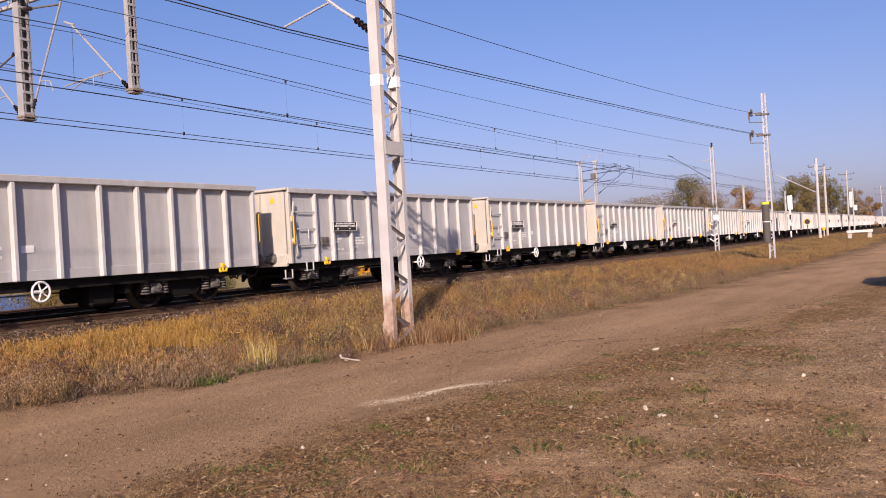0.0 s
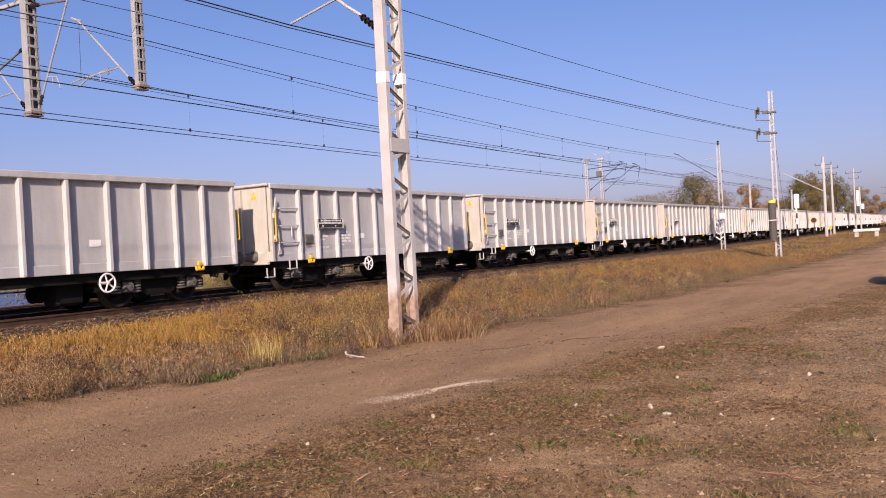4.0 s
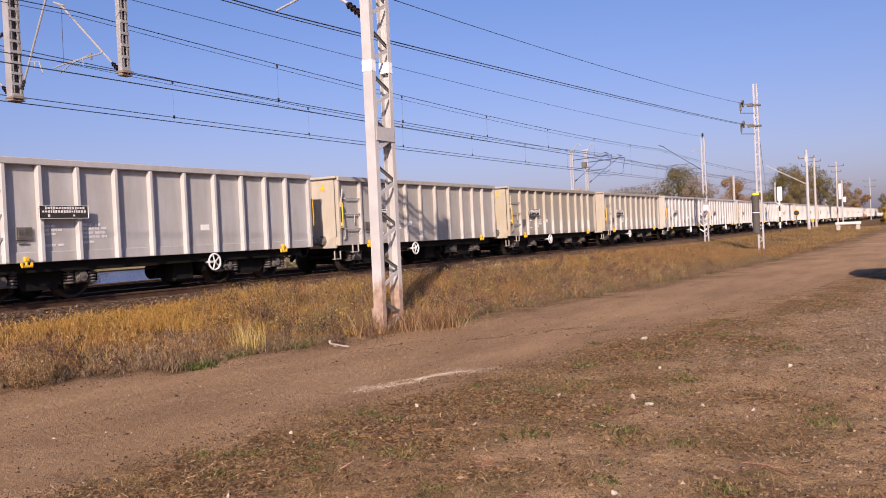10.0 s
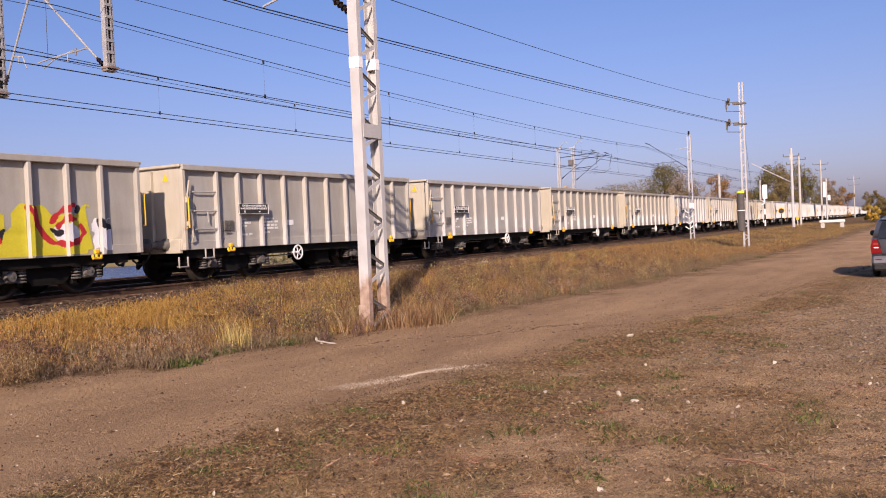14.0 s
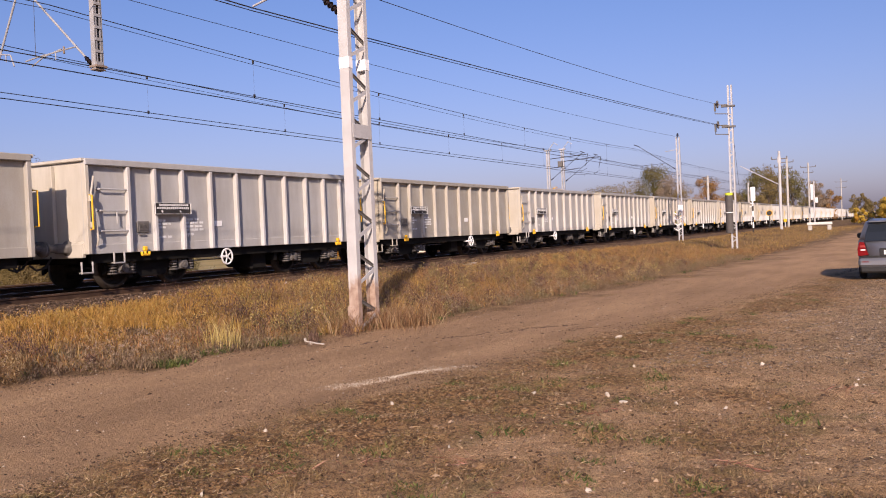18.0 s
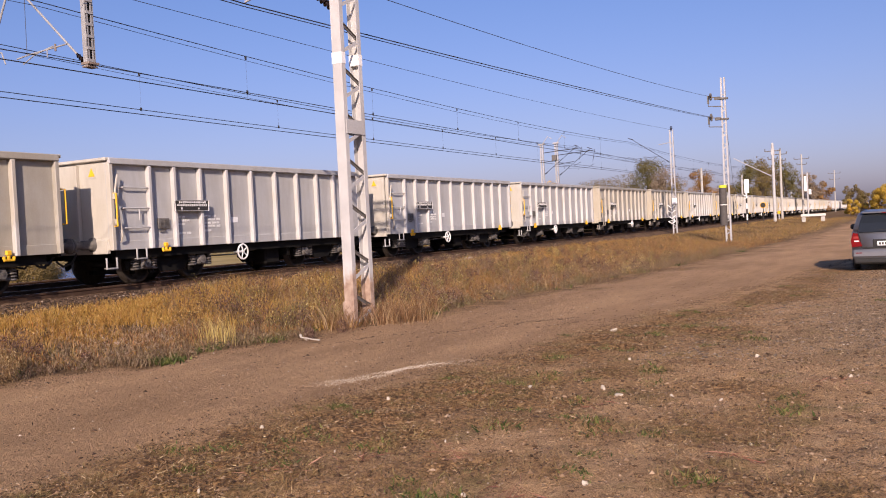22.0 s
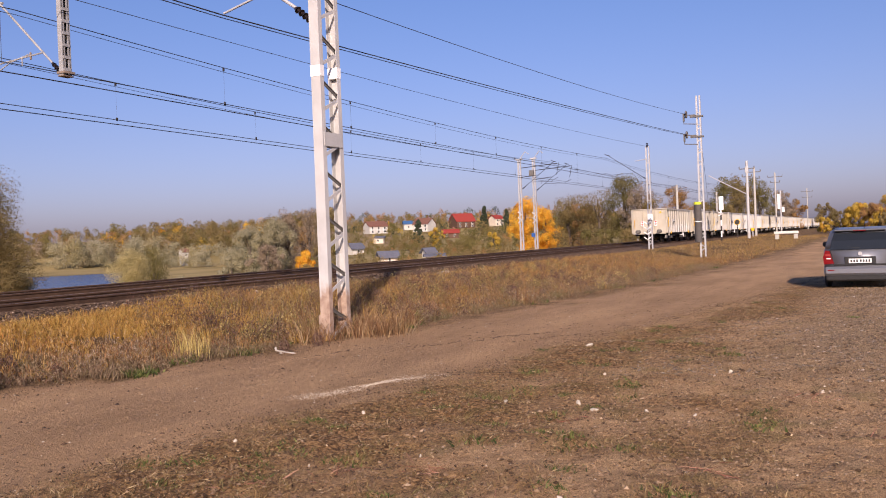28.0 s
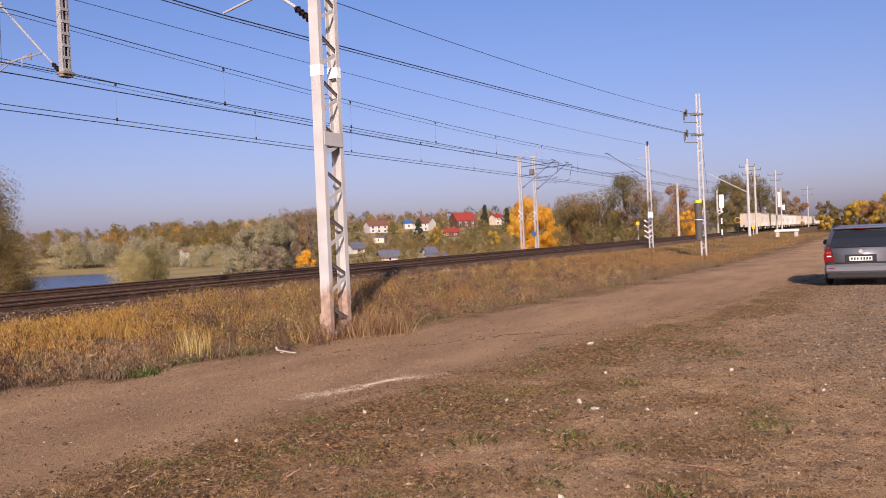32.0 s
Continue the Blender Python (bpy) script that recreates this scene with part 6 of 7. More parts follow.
blades("straw_tufts", pts, 0.06, 0.0022, 1.0, M["litter"], "small pale dry grass tufts on the lot", "grass")
# reddish stems in loose sheaves
cl = np.array([(-3.55, 5.25), (-2.95, 5.6), (-2.2, 4.85), (-3.9, 4.7), (-1.1, 6.0), (0.2, 7.2), (-2.5, 7.3), (-0.6, 8.7)])
pts = np.repeat(cl, 26, 0) + rng.normal(0, 0.12, (len(cl) * 26, 2))
flakes("red_stalks", pts, 0.0022, M["red_stem"], "reddish dead stems lying in loose sheaves", 34.0)
M["white_stone"] = surface("white_stone", (0.40, 0.34, 0.27), (0.60, 0.53, 0.44), 9, 0.85, 0.4, 0, 40)


def rock_mesh(seed, flat=0.6):
    r = random.Random(seed)
    b = bmesh.new()
    bmesh.ops.create_icosphere(b, subdivisions=1, radius=1.0)
    for v in b.verts:
        v.co *= r.uniform(0.7, 1.15)
        v.co.z *= flat
    me = bpy.data.meshes.new("stone")
    b.to_mesh(me)
    b.free()
    me.materials.append(M["white_stone"])
    return me


ROCKS = [rock_mesh(k) for k in range(5)]
for k, (x, y, s) in enumerate([(-2.37, 7.77, 0.04), (-8.3, 10.9, 0.043), (-3.79, 12.36, 0.056), (-3.3, 7.89, 0.028), (-1.8, 5.12, 0.025), (-1.91, 7.9, 0.028), (-1.5, 8.03, 0.025), (-2.63, 8.12, 0.031), (-2.48, 4.77, 0.02), (-4.1, 4.15, 0.022), (-4.8, 5.63, 0.02),
                               (-1.0, 6.4, 0.018), (-0.5, 9.4, 0.031), (-3.9, 5.4, 0.016), (-4.4, 7.0, 0.022), (0.4, 8.3, 0.028), (-1.5, 10.3, 0.031), (-3.2, 5.9, 0.019), (-2.9, 10.0, 0.025)]):
    ob = tagged(new("stone", ROCKS[k % 5]), "small pale stone lying on the ground", "stone", "loose stones")
    ob.matrix_basis = Matrix.LocRotScale((x, y, float(ground_z(x, y)) + s * 0.3), Euler((0.2 * k, 0.1 * k, 1.7 * k)), (s * 1.25, s, s * 0.9))


def pebbles(name, xy, size, mat, label, zfun):
    k = len(xy)
    oct_ = np.array([(1, 0, 0), (-1, 0, 0), (0, 1, 0), (0, -1, 0), (0, 0, 1), (0, 0, -1)], float)
    tri_ = np.array([(0, 2, 4), (2, 1, 4), (1, 3, 4), (3, 0, 4), (2, 0, 5), (1, 2, 5), (3, 1, 5), (0, 3, 5)])
    s = size * rng.uniform(0.5, 1.5, (k, 1, 1)) * rng.uniform(0.6, 1.2, (k, 6, 1))
    a = rng.uniform(0, 6.28, k)
    rot = np.zeros((k, 3, 3))
    rot[:, 0, 0], rot[:, 0, 1], rot[:, 1, 0], rot[:, 1, 1], rot[:, 2, 2] = np.cos(a), -np.sin(a), np.sin(a), np.cos(a), 0.55
    v = (oct_[None] * s) @ rot.transpose(0, 2, 1) + np.stack([xy[:, 0], xy[:, 1], zfun(xy[:, 0], xy[:, 1]) + size * 0.2], -1)[:, None]
    f = (tri_[None] + 6 * np.arange(k)[:, None, None]).reshape(-1, 3)
    me = bpy.data.meshes.new(name)
    me.from_pydata(v.reshape(-1, 3).tolist(), [], f.tolist())
    me.materials.append(mat)
    return tagged(new(name, me), label, "gravel", kind="stuff")


def pebble_material(name, stops):
    n = Nodes(name)
    g = n.t.nodes.new("ShaderNodeNewGeometry")
    c = n.ramp(g.outputs["Random Per Island"], stops)
    n.bump(n.noise(60, 3), 0.3, 0.01)
    return n.done(c, 0.9, 0, 0.2)


M["clod"] = pebble_material("earth_clods", [(0.0, (0.05, 0.029, 0.016)), (0.45, (0.15, 0.093, 0.052)), (0.9, (0.27, 0.18, 0.108)), (1.0, (0.40, 0.29, 0.19))])
M["pebble"] = pebble_material("pebbles", [(0.0, (0.08, 0.054, 0.035)), (0.5, (0.24, 0.17, 0.115)), (0.95, (0.32, 0.23, 0.155)), (1.0, (0.6, 0.52, 0.42))])
M["pale_grit"] = surface("pale_grit", (0.48, 0.39, 0.30), (0.62, 0.53, 0.42), 9, 0.9, 0.1)
M["dark_clod"] = pebble_material("dark_clods", [(0.0, (0.05, 0.03, 0.02)), (0.7, (0.13, 0.08, 0.05)), (1.0, (0.24, 0.155, 0.095))])
M["grey_stone"] = pebble_material("grey_stones", [(0.0, (0.06, 0.044, 0.033)), (0.5, (0.18, 0.135, 0.10)), (0.95, (0.30, 0.235, 0.18)), (1.0, (0.5, 0.43, 0.36))])
M["chips"] = pebble_material("ballast_chips", [(0.0, (0.04, 0.026, 0.018)), (0.7, (0.12, 0.08, 0.054)), (0.95, (0.22, 0.155, 0.11)), (1.0, (0.42, 0.34, 0.27))])
pts = scatter(9000, -6, 8, 3.2, 28, lambda x, y: (x > path_near_edge(y) + 0.2) * (0.85 - 0.5 * growth(x, y)), 1.5)
pebbles("gravel", pts, 0.023, M["clod"], "larger crumbs of earth and stone on the lot", ground_z)
pts = scatter(5000, -6, 8, 3.2, 22, lambda x, y: (x > path_near_edge(y) + 0.1) * np.clip(0.4 + 0.9 * lumps(x, y, 0.4, 62), 0.03, 1), 1.5)
pebbles("earth_clods", pts, 0.022, M["dark_clod"], "dark clods of turned earth on the lot", ground_z)
pts = scatter(26000, -6, 8, 3.2, 30, lambda x, y: (x > path_near_edge(y) - 0.2) * np.clip(0.9 - 0.9 * growth(x, y), 0.05, 0.9), 1.5)
pebbles("gravel", pts, 0.011, M["pebble"], "loose small gravel on the lot", ground_z)
pts = scatter(80000, -6, 8, 3.2, 24, lambda x, y: (x > path_near_edge(y) - 0.1) * np.clip(0.5 + 0.8 * lumps(x, y, 0.45, 42), 0.08, 1), 1.5)
pebbles("earth_clods", pts, 0.0125, M["clod"], "small crumbs of dry earth on the lot", ground_z)
on_path = lambda x, y: (x > path_far_edge(y)) & (x < path_near_edge(y))
pts = scatter(5000, -10, -2, 4, 26, on_path, 1.3)
pebbles("gravel", pts, 0.010, M["clod"], "crumbs of earth on the dirt track", ground_z)
pts = scatter(900, -11, -2, 3.5, 18, lambda x, y: on_path(x, y) * np.clip(0.45 + 0.8 * lumps(x, y, 0.8, 61), 0.05, 1), 1.3)
pebbles("gravel", pts, 0.021, M["dark_clod"], "dark trodden clods on the dirt track", ground_z)
pts = scatter(300, -11, -2, 3.5, 18, on_path, 1.3)
pebbles("gravel", pts, 0.012, M["pale_grit"], "pale pebbles on the dirt track", ground_z)
# crumbs dropped in short rows along the wheel marks
row = np.array([(-5.5, 12.95), (-5.15, 13.35), (-6.2, 12.3), (-7.4, 10.9), (-4.7, 13.0)])
pts = np.repeat(row, 45, 0) + rng.normal(0, 1, (225, 1)) * (0.16, 0.30) + rng.normal(0, 0.035, (225, 2))
pebbles("gravel", pts, 0.017, M["dark_clod"], "short rows of dark crumbs on the dirt track", ground_z)
pts = np.stack([rng.uniform(-15.6, -13.9, 9000), 6 + 34 * rng.uniform(0, 1, 9000) ** 1.4], -1)
pebbles("ballast_stones", pts, 0.028, M["chips"], "loose ballast stones on the shoulder of the track", lambda x, y: np.interp(x, [-16.6, -15.9, -15.35, -15.0, -14.65, -14.2, -13.8], [0.05, 0.13, 0.48, 0.54, 0.47, 0.33, 0.28]) + 0.04 * smooth(-15.6, -15.3, x))
pts = scatter(30000, -4.5, 8, 10, 32, lambda x, y: (x > path_near_edge(y) + 0.2) * (1 - growth(x, y)) * np.clip(0.6 + 0.8 * lumps(x, y, 0.5, 43), 0.05, 1), 1.1)
pebbles("gravel", pts, 0.019, M["grey_stone"], "grey-brown gravel stones where cars park", ground_z)
# pale scrape on the dirt track
u = rng.uniform(-0.02, 1.28, 15000)
keep = rng.uniform(0, 1, 15000) < np.clip(0.42 + 0.3 * lumps(u, 0 * u, 0.16, 51) + 0.3 * lumps(u, 0 * u, 0.05, 52), 0.02, 0.26) * smooth(-0.02, 0.2, u) * smooth(1.28, 0.9, u)
chalk = np.stack([-5.62 + 0.78 * u + rng.normal(0, 0.10, 15000) * (1 + 0.8 * lumps(u, 0 * u, 0.2, 53)), 7.45 + 1.5 * u + rng.normal(0, 0.09, 15000)], -1)[keep]
flakes("pale_chips", chalk, 0.0032, M["pale_grit"], "scatter of pale crushed chips on the dirt track", 1.4)
# ragged short tufts on the lot, yellow-olive over green
TUFTS = [(-3.55, 8.1), (-3.4, 8.6), (-2.95, 6.3), (-2.2, 6.45), (-3.75, 9.9), (-2.4, 9.2), (-0.9, 7.6), (-1.2, 5.3), (0.6, 6.3), (-3.0, 12.0), (0.3, 10.5), (-3.7, 5.6), (-2.6, 4.7), (1.4, 8.0), (-1.7, 11.6)]
pts = np.concatenate([np.array(c) + rng.normal(0, 0.11, (90, 2)) * (1.4, 1.0) for c in TUFTS])
blades("lot_tufts", pts, 0.075, 0.003, 1.0, M["lot_grass"], "short ragged olive-brown tufts on the lot", "grass")
pts = np.concatenate([np.array(c) + rng.normal(0, 0.09, (45, 2)) for c in TUFTS])
blades("lot_tufts", pts, 0.06, 0.011, 1.1, M["herb"], "small green leaves among the lot's tufts", "herbs")
# a bone-white stick at the edge of the verge
stick = thing("stick", "short pale stripped stick beside the path", "stick", pose(-8.0, 10.56, 0.03, 0, 0, 10))
part("branch", MB().tube([(-0.12, 0, 0.05), (-0.05, 0.02, 0.04), (0.08, 0, 0.02), (0.2, -0.03, 0.015)], 0.011, 6), M["stone"], stick)
part("stub", MB().tube([(-0.12, 0, 0.05), (-0.15, 0.03, 0.09)], 0.02, 6), M["stone"], stick)
# clods, twigs and litter along and across the dirt track
ey = rng.uniform(4, 30, 9000)
ed = np.where(rng.uniform(0, 1, 9000) < 0.5, path_far_edge(ey) + np.abs(rng.normal(0, 0.25, 9000)), path_near_edge(ey) - np.abs(rng.normal(0, 0.22, 9000)))
flakes("edge_litter", np.stack([ed, ey], -1), 0.006, M["soil_bits"], "dark litter along the path's edges", 1.8)
pts = scatter(2600, -10, -2, 4, 26, lambda x, y: (x > path_far_edge(y)) & (x < path_near_edge(y)), 1.3)
flakes("track_litter", pts, 0.006, M["soil_bits"], "scattered dark bits on the dirt track", 1.8)


# ---- trees ----
def leaf_cloud(centres, radii, per, size, seed, squash=1.0, droop=0.0, blade=0.0, loose=0.7):
    """Small leaf quads round clump centres: thin shells of leaves with gaps."""
    r = np.random.default_rng(seed)
    c = np.repeat(np.asarray(centres), per, 0)
    rad = np.repeat(np.asarray(radii), per)
    k = len(c)
    d = r.normal(0, 1, (k, 3))
    d /= np.linalg.norm(d, axis=1)[:, None]
    p = c + d * (rad * r.uniform(0.35, 1.0, k) ** 0.6)[:, None] * np.array([1, 1, squash])
    p[:, 2] -= droop * r.uniform(0, 1, k) * rad
    nrm = d + r.normal(0, loose, (k, 3))
    nrm /= np.linalg.norm(nrm, axis=1)[:, None]
    u = np.cross(nrm, r.normal(0, 1, (k, 3)))
    u /= np.linalg.norm(u, axis=1)[:, None]
    if blade:
        u = np.array([0, 0, 1.0]) + r.normal(0, 0.55, (k, 3))
        u /= np.linalg.norm(u, axis=1)[:, None]
    w = np.cross(nrm, u)
    s = (size * r.uniform(0.6, 1.3, k))[:, None]
    e = blade or 0.6
    v = np.stack([p - u * s, p + w * s * e, p + u * s, p - w * s * e], 1)
    return v.reshape(-1, 3)


def quads_mesh(name, v, mat):
    k = len(v) // 4
    me = bpy.data.meshes.new(name)
    me.vertices.add(len(v))
    me.vertices.foreach_set("co", v.reshape(-1))
    me.loops.add(len(v))
    me.loops.foreach_set("vertex_index", np.arange(len(v), dtype=np.int32))
    me.polygons.add(k)
    me.polygons.foreach_set("loop_start", np.arange(0, len(v), 4, dtype=np.int32))
    me.materials.append(mat)
    me.update(calc_edges=True)
    return me


# low leafy weeds between the path and the straw, and round the mast
wy = 4.8 + 34 * rng.uniform(0, 1, 2600) ** 1.5
wx = path_far_edge(wy) - 0.05 - np.abs(rng.normal(0, 0.95, 2600))
ok = (wobble(wx + 1, wy, 0.5) > -0.35) & (wx > -14.6)
wx, wy = wx[ok], wy[ok]
wr = rng.uniform(0.05, 0.13, len(wx)) * (1 + 0.6 * smooth(11, 14, wy))
wc = np.stack([wx, wy, ground_z(wx, wy) + wr * 0.6], -1)
tagged(new("low_weeds", quads_mesh("low_weeds", leaf_cloud(wc, wr, 28, 0.024, 5, 0.8, 0.0, 0.3), M["weed_leaf"])), "low leafy grey-brown and olive weeds beside the path", "weeds", kind="stuff")
# fine dry growth over the whole verge
M["verge_leaf"] = leafy("verge_growth", [(0.0, (0.082, 0.035, 0.008)), (0.25, (0.278, 0.144, 0.037)), (0.5, (0.453, 0.269, 0.072)), (0.7, (0.268, 0.187, 0.048)), (0.85, (0.587, 0.403, 0.152)), (1.0, (0.371, 0.139, 0.036))], 0.25)
fy = 4.8 + 44 * rng.uniform(0, 1, 9000) ** 1.6
fx = -14.9 + (path_far_edge(fy) + 14.5) * rng.uniform(0, 1, 9000)
ok = (wobble(fx - 4, fy, 0.35) > -0.5)
fx, fy = fx[ok], fy[ok]
fr = rng.uniform(0.05, 0.15, len(fx)) * (0.55 + 2.2 * tall(fx, fy))
fc = np.stack([fx, fy, ground_z(fx, fy) + fr * 0.5 + 0.35 * tall(fx, fy) * rng.uniform(0, 1, len(fx))], -1)
M["verge_russet"] = leafy("verge_russet", [(0.0, (0.052, 0.022, 0.010)), (0.25, (0.185, 0.084, 0.034)), (0.45, (0.330, 0.163, 0.064)), (0.6, (0.206, 0.153, 0.068)), (0.85, (0.453, 0.288, 0.136)), (1.0, (0.288, 0.102, 0.040))], 0.2)
red = rng.uniform(0, 1, len(fx)) < np.clip(redness(fx, fy) + 0.85 * smooth(3.1, 1.5, into_verge(fx, fy)) + 0.25 * smooth(20, 30, fy), 0, 0.93)
for sel, mat, nm, say in ((~red, "verge_leaf", "dry_growth", "fine golden dry growth on the verge"), (red, "verge_russet", "russet_growth", "fine russet and brown dry growth on the verge")):
    tagged(new(nm, quads_mesh(nm, leaf_cloud(fc[sel], fr[sel], 26, 0.038, 8, 1.2, 0.0, 0.15), M[mat])), say, "grass", kind="stuff")
# a russet bush and pale grass at the near end of the verge
bc = np.array([(-9.95, 7.15, 0.14), (-10.15, 7.25, 0.22), (-10.05, 6.95, 0.12), (-10.3, 7.05, 0.2), (-10.25, 7.5, 0.16), (-10.5, 7.2, 0.24), (-10.4, 6.8, 0.14)])
bc += (0.42, -0.55, 0.07)
tagged(new("russet_bush", quads_mesh("russet_bush", leaf_cloud(bc, np.array([0.17, 0.21, 0.15, 0.22, 0.16, 0.2, 0.17]), 620, 0.017, 12, 1.1, 0.0, 0.3), M["weed"])), "small russet weed bush at the edge of the verge", "bush")
# bushy weeds along the strip beyond the mast, russet, straw-pale and olive
by = 11.6 + 24 * rng.uniform(0, 1, 1000) ** 1.35
bx = path_far_edge(by) - 0.35 - (4.6 + path_far_edge(by) + 8.0) * rng.uniform(0, 1, 1000) ** 1.25
ok = (lumps(bx, by, 0.9, 61) > -0.35) & (bx > -13.6)
bx, by = bx[ok], by[ok]
br = rng.uniform(0.12, 0.26, len(bx)) * (1 - 0.35 * smooth(20, 30, by))
bz = np.stack([bx, by, ground_z(bx, by) + br * 1.15], -1)
pick = rng.uniform(0, 1, len(bx))
M["plum_weed"] = leafy("plum_brown_weeds", [(0.0, (0.035, 0.019, 0.016)), (0.5, (0.115, 0.062, 0.048)), (1.0, (0.25, 0.155, 0.115))], 0.2)
M["olive_weed"] = leafy("olive_weeds", [(0.0, (0.07, 0.06, 0.02)), (0.5, (0.19, 0.165, 0.052)), (1.0, (0.42, 0.36, 0.13))], 0.3)
for lo, hi, mat, per, say in ((0.0, 0.42, "plum_weed", 170, "bushy plum-brown weeds on the verge"), (0.42, 0.62, "weed_leaf", 150, "bushy grey-brown weeds on the verge"),
                              (0.62, 0.82, "olive_weed", 130, "olive clumps among the verge's weeds"), (0.82, 1.0, "pale_straw", 70, "pale straw clumps among the verge's weeds")):
    sel = (pick >= lo) & (pick < hi)
    tagged(new("bushy_weeds", quads_mesh("bushy_weeds", leaf_cloud(bz[sel], br[sel], per, 0.022, 14, 1.4, 0.0, 0.3), M[mat])), say, "weeds", kind="stuff")
# a dense dead bush at the verge's edge, with a few low clumps beside it
bush = np.array([(-10.55, 7.3), (-10.35, 7.42), (-10.7, 7.45), (-10.5, 7.55), (-10.25, 7.62), (-10.9, 7.3), (-9.75, 7.95), (-8.25, 10.9), (-8.1, 11.6)])
bush_r = np.array([0.17, 0.16, 0.15, 0.17, 0.12, 0.12, 0.09, 0.09, 0.10])
bush_c = np.stack([bush[:, 0], bush[:, 1], ground_z(bush[:, 0], bush[:, 1]) + bush_r * 1.1], -1)
tagged(new("dead_bush", quads_mesh("dead_bush", leaf_cloud(bush_c, bush_r, 420, 0.017, 15, 1.3, 0.0, 0.3), M["plum_weed"])), "dense plum-brown dead growth at the verge's edge", "weeds", kind="stuff")
# pale seed heads over the weedy front of the verge
sy = 5 + 22 * rng.uniform(0, 1, 5200) ** 1.4
sx = path_far_edge(sy) - 0.15 - np.abs(rng.normal(0, 1.1, 5200))
ok = (wobble(sx + 7, sy, 0.8) > -0.1) & (sx > -14.4)
sx, sy = sx[ok], sy[ok]
M["seed_head"] = leafy("seed_heads", [(0.0, (0.26, 0.17, 0.11)), (0.6, (0.46, 0.35, 0.26)), (1.0, (0.64, 0.54, 0.45))], 0.2)
sc = np.stack([sx, sy, ground_z(sx, sy) + rng.uniform(0.08, 0.3, len(sx))], -1)
tagged(new("seed_heads", quads_mesh("seed_heads", leaf_cloud(sc, np.full(len(sx), 0.025), 6, 0.011, 1, 0.9, 0.0, 0.2), M["seed_head"])), "pale dry seed heads on the verge's weeds", "weeds", kind="stuff")
gy2 = 5 + 10 * rng.uniform(0, 1, 28)
gc = np.concatenate([np.stack([path_far_edge(gy2) - np.abs(rng.normal(0.1, 0.3, 28)), gy2], -1), np.array([(-8.9, 8.6), (-9.0, 8.75), (-9.05, 8.5), (-9.15, 9.5), (-8.95, 10.65)])])
gr = rng.uniform(0.05, 0.1, len(gc))
gc3 = np.stack([gc[:, 0], gc[:, 1], ground_z(gc[:, 0], gc[:, 1]) + gr * 0.5], -1)
tagged(new("green_herbs", quads_mesh("green_herbs", leaf_cloud(gc3, gr, 40, 0.014, 6, 0.7), M["herb"])), "small broad-leaved green herbs at the path's edge", "herbs", kind="stuff")


def tree_shape(seed, h, spread, clumps, clear=0.25, top=1.0, lean=0.0, cone=False, lump=1.0):
    """Trunk and limbs as tubes, and the clump centres of an uneven crown."""
    r = random.Random(seed)
    m = MB()
    cs, rs = [], []
    trunk = [(0, 0, -0.6), (0.02 * h * r.uniform(-1, 1), 0.02 * h * r.uniform(-1, 1), 0.3 * h), (0.03 * h * r.uniform(-1, 1) + lean * 0.3, 0.03 * h * r.uniform(-1, 1), 0.6 * h), (lean * 0.6, 0, 0.88 * h)]
    rad = [0.032 * h, 0.024 * h, 0.014 * h, 0.004 * h]
    for i in range(3):
        m.cyl(trunk[i], trunk[i + 1], rad[i], 8, rad[i + 1], caps=False)
    for k in range(clumps):
        u = r.uniform(clear, 1.0)
        prof = math.sin(math.pi * min(1, (u - clear * 0.6) / (1.12 - clear * 0.6))) ** 0.7
        if cone:
            prof = 1.08 - 0.95 * u
        a = r.uniform(0, 2 * math.pi)
        rr = spread * prof * r.uniform(0.25, 1.0) * (0.9 + 0.25 * math.sin(3 * a + seed))
        c = (rr * math.cos(a) + lean * u * 0.6, rr * math.sin(a), h * u * top * r.uniform(0.93, 1.04))
        cs.append(c)
        rs.append(h * r.uniform(0.055, 0.11) * (0.7 if cone else lump))
        if k % 3 == 0:
            b = Vector(trunk[1]).lerp(Vector(trunk[2]), r.uniform(0, 1))
            b.z = max(0.18 * h, c[2] * 0.62)
            mid = b.lerp(Vector(c), 0.55) + Vector((0, 0, 0.02 * h))
            m.cyl(b, mid, 0.009 * h, 5, 0.006 * h, caps=False)
            m.cyl(mid, c, 0.006 * h, 5, 0.0015 * h, caps=False)
    return m, cs, rs


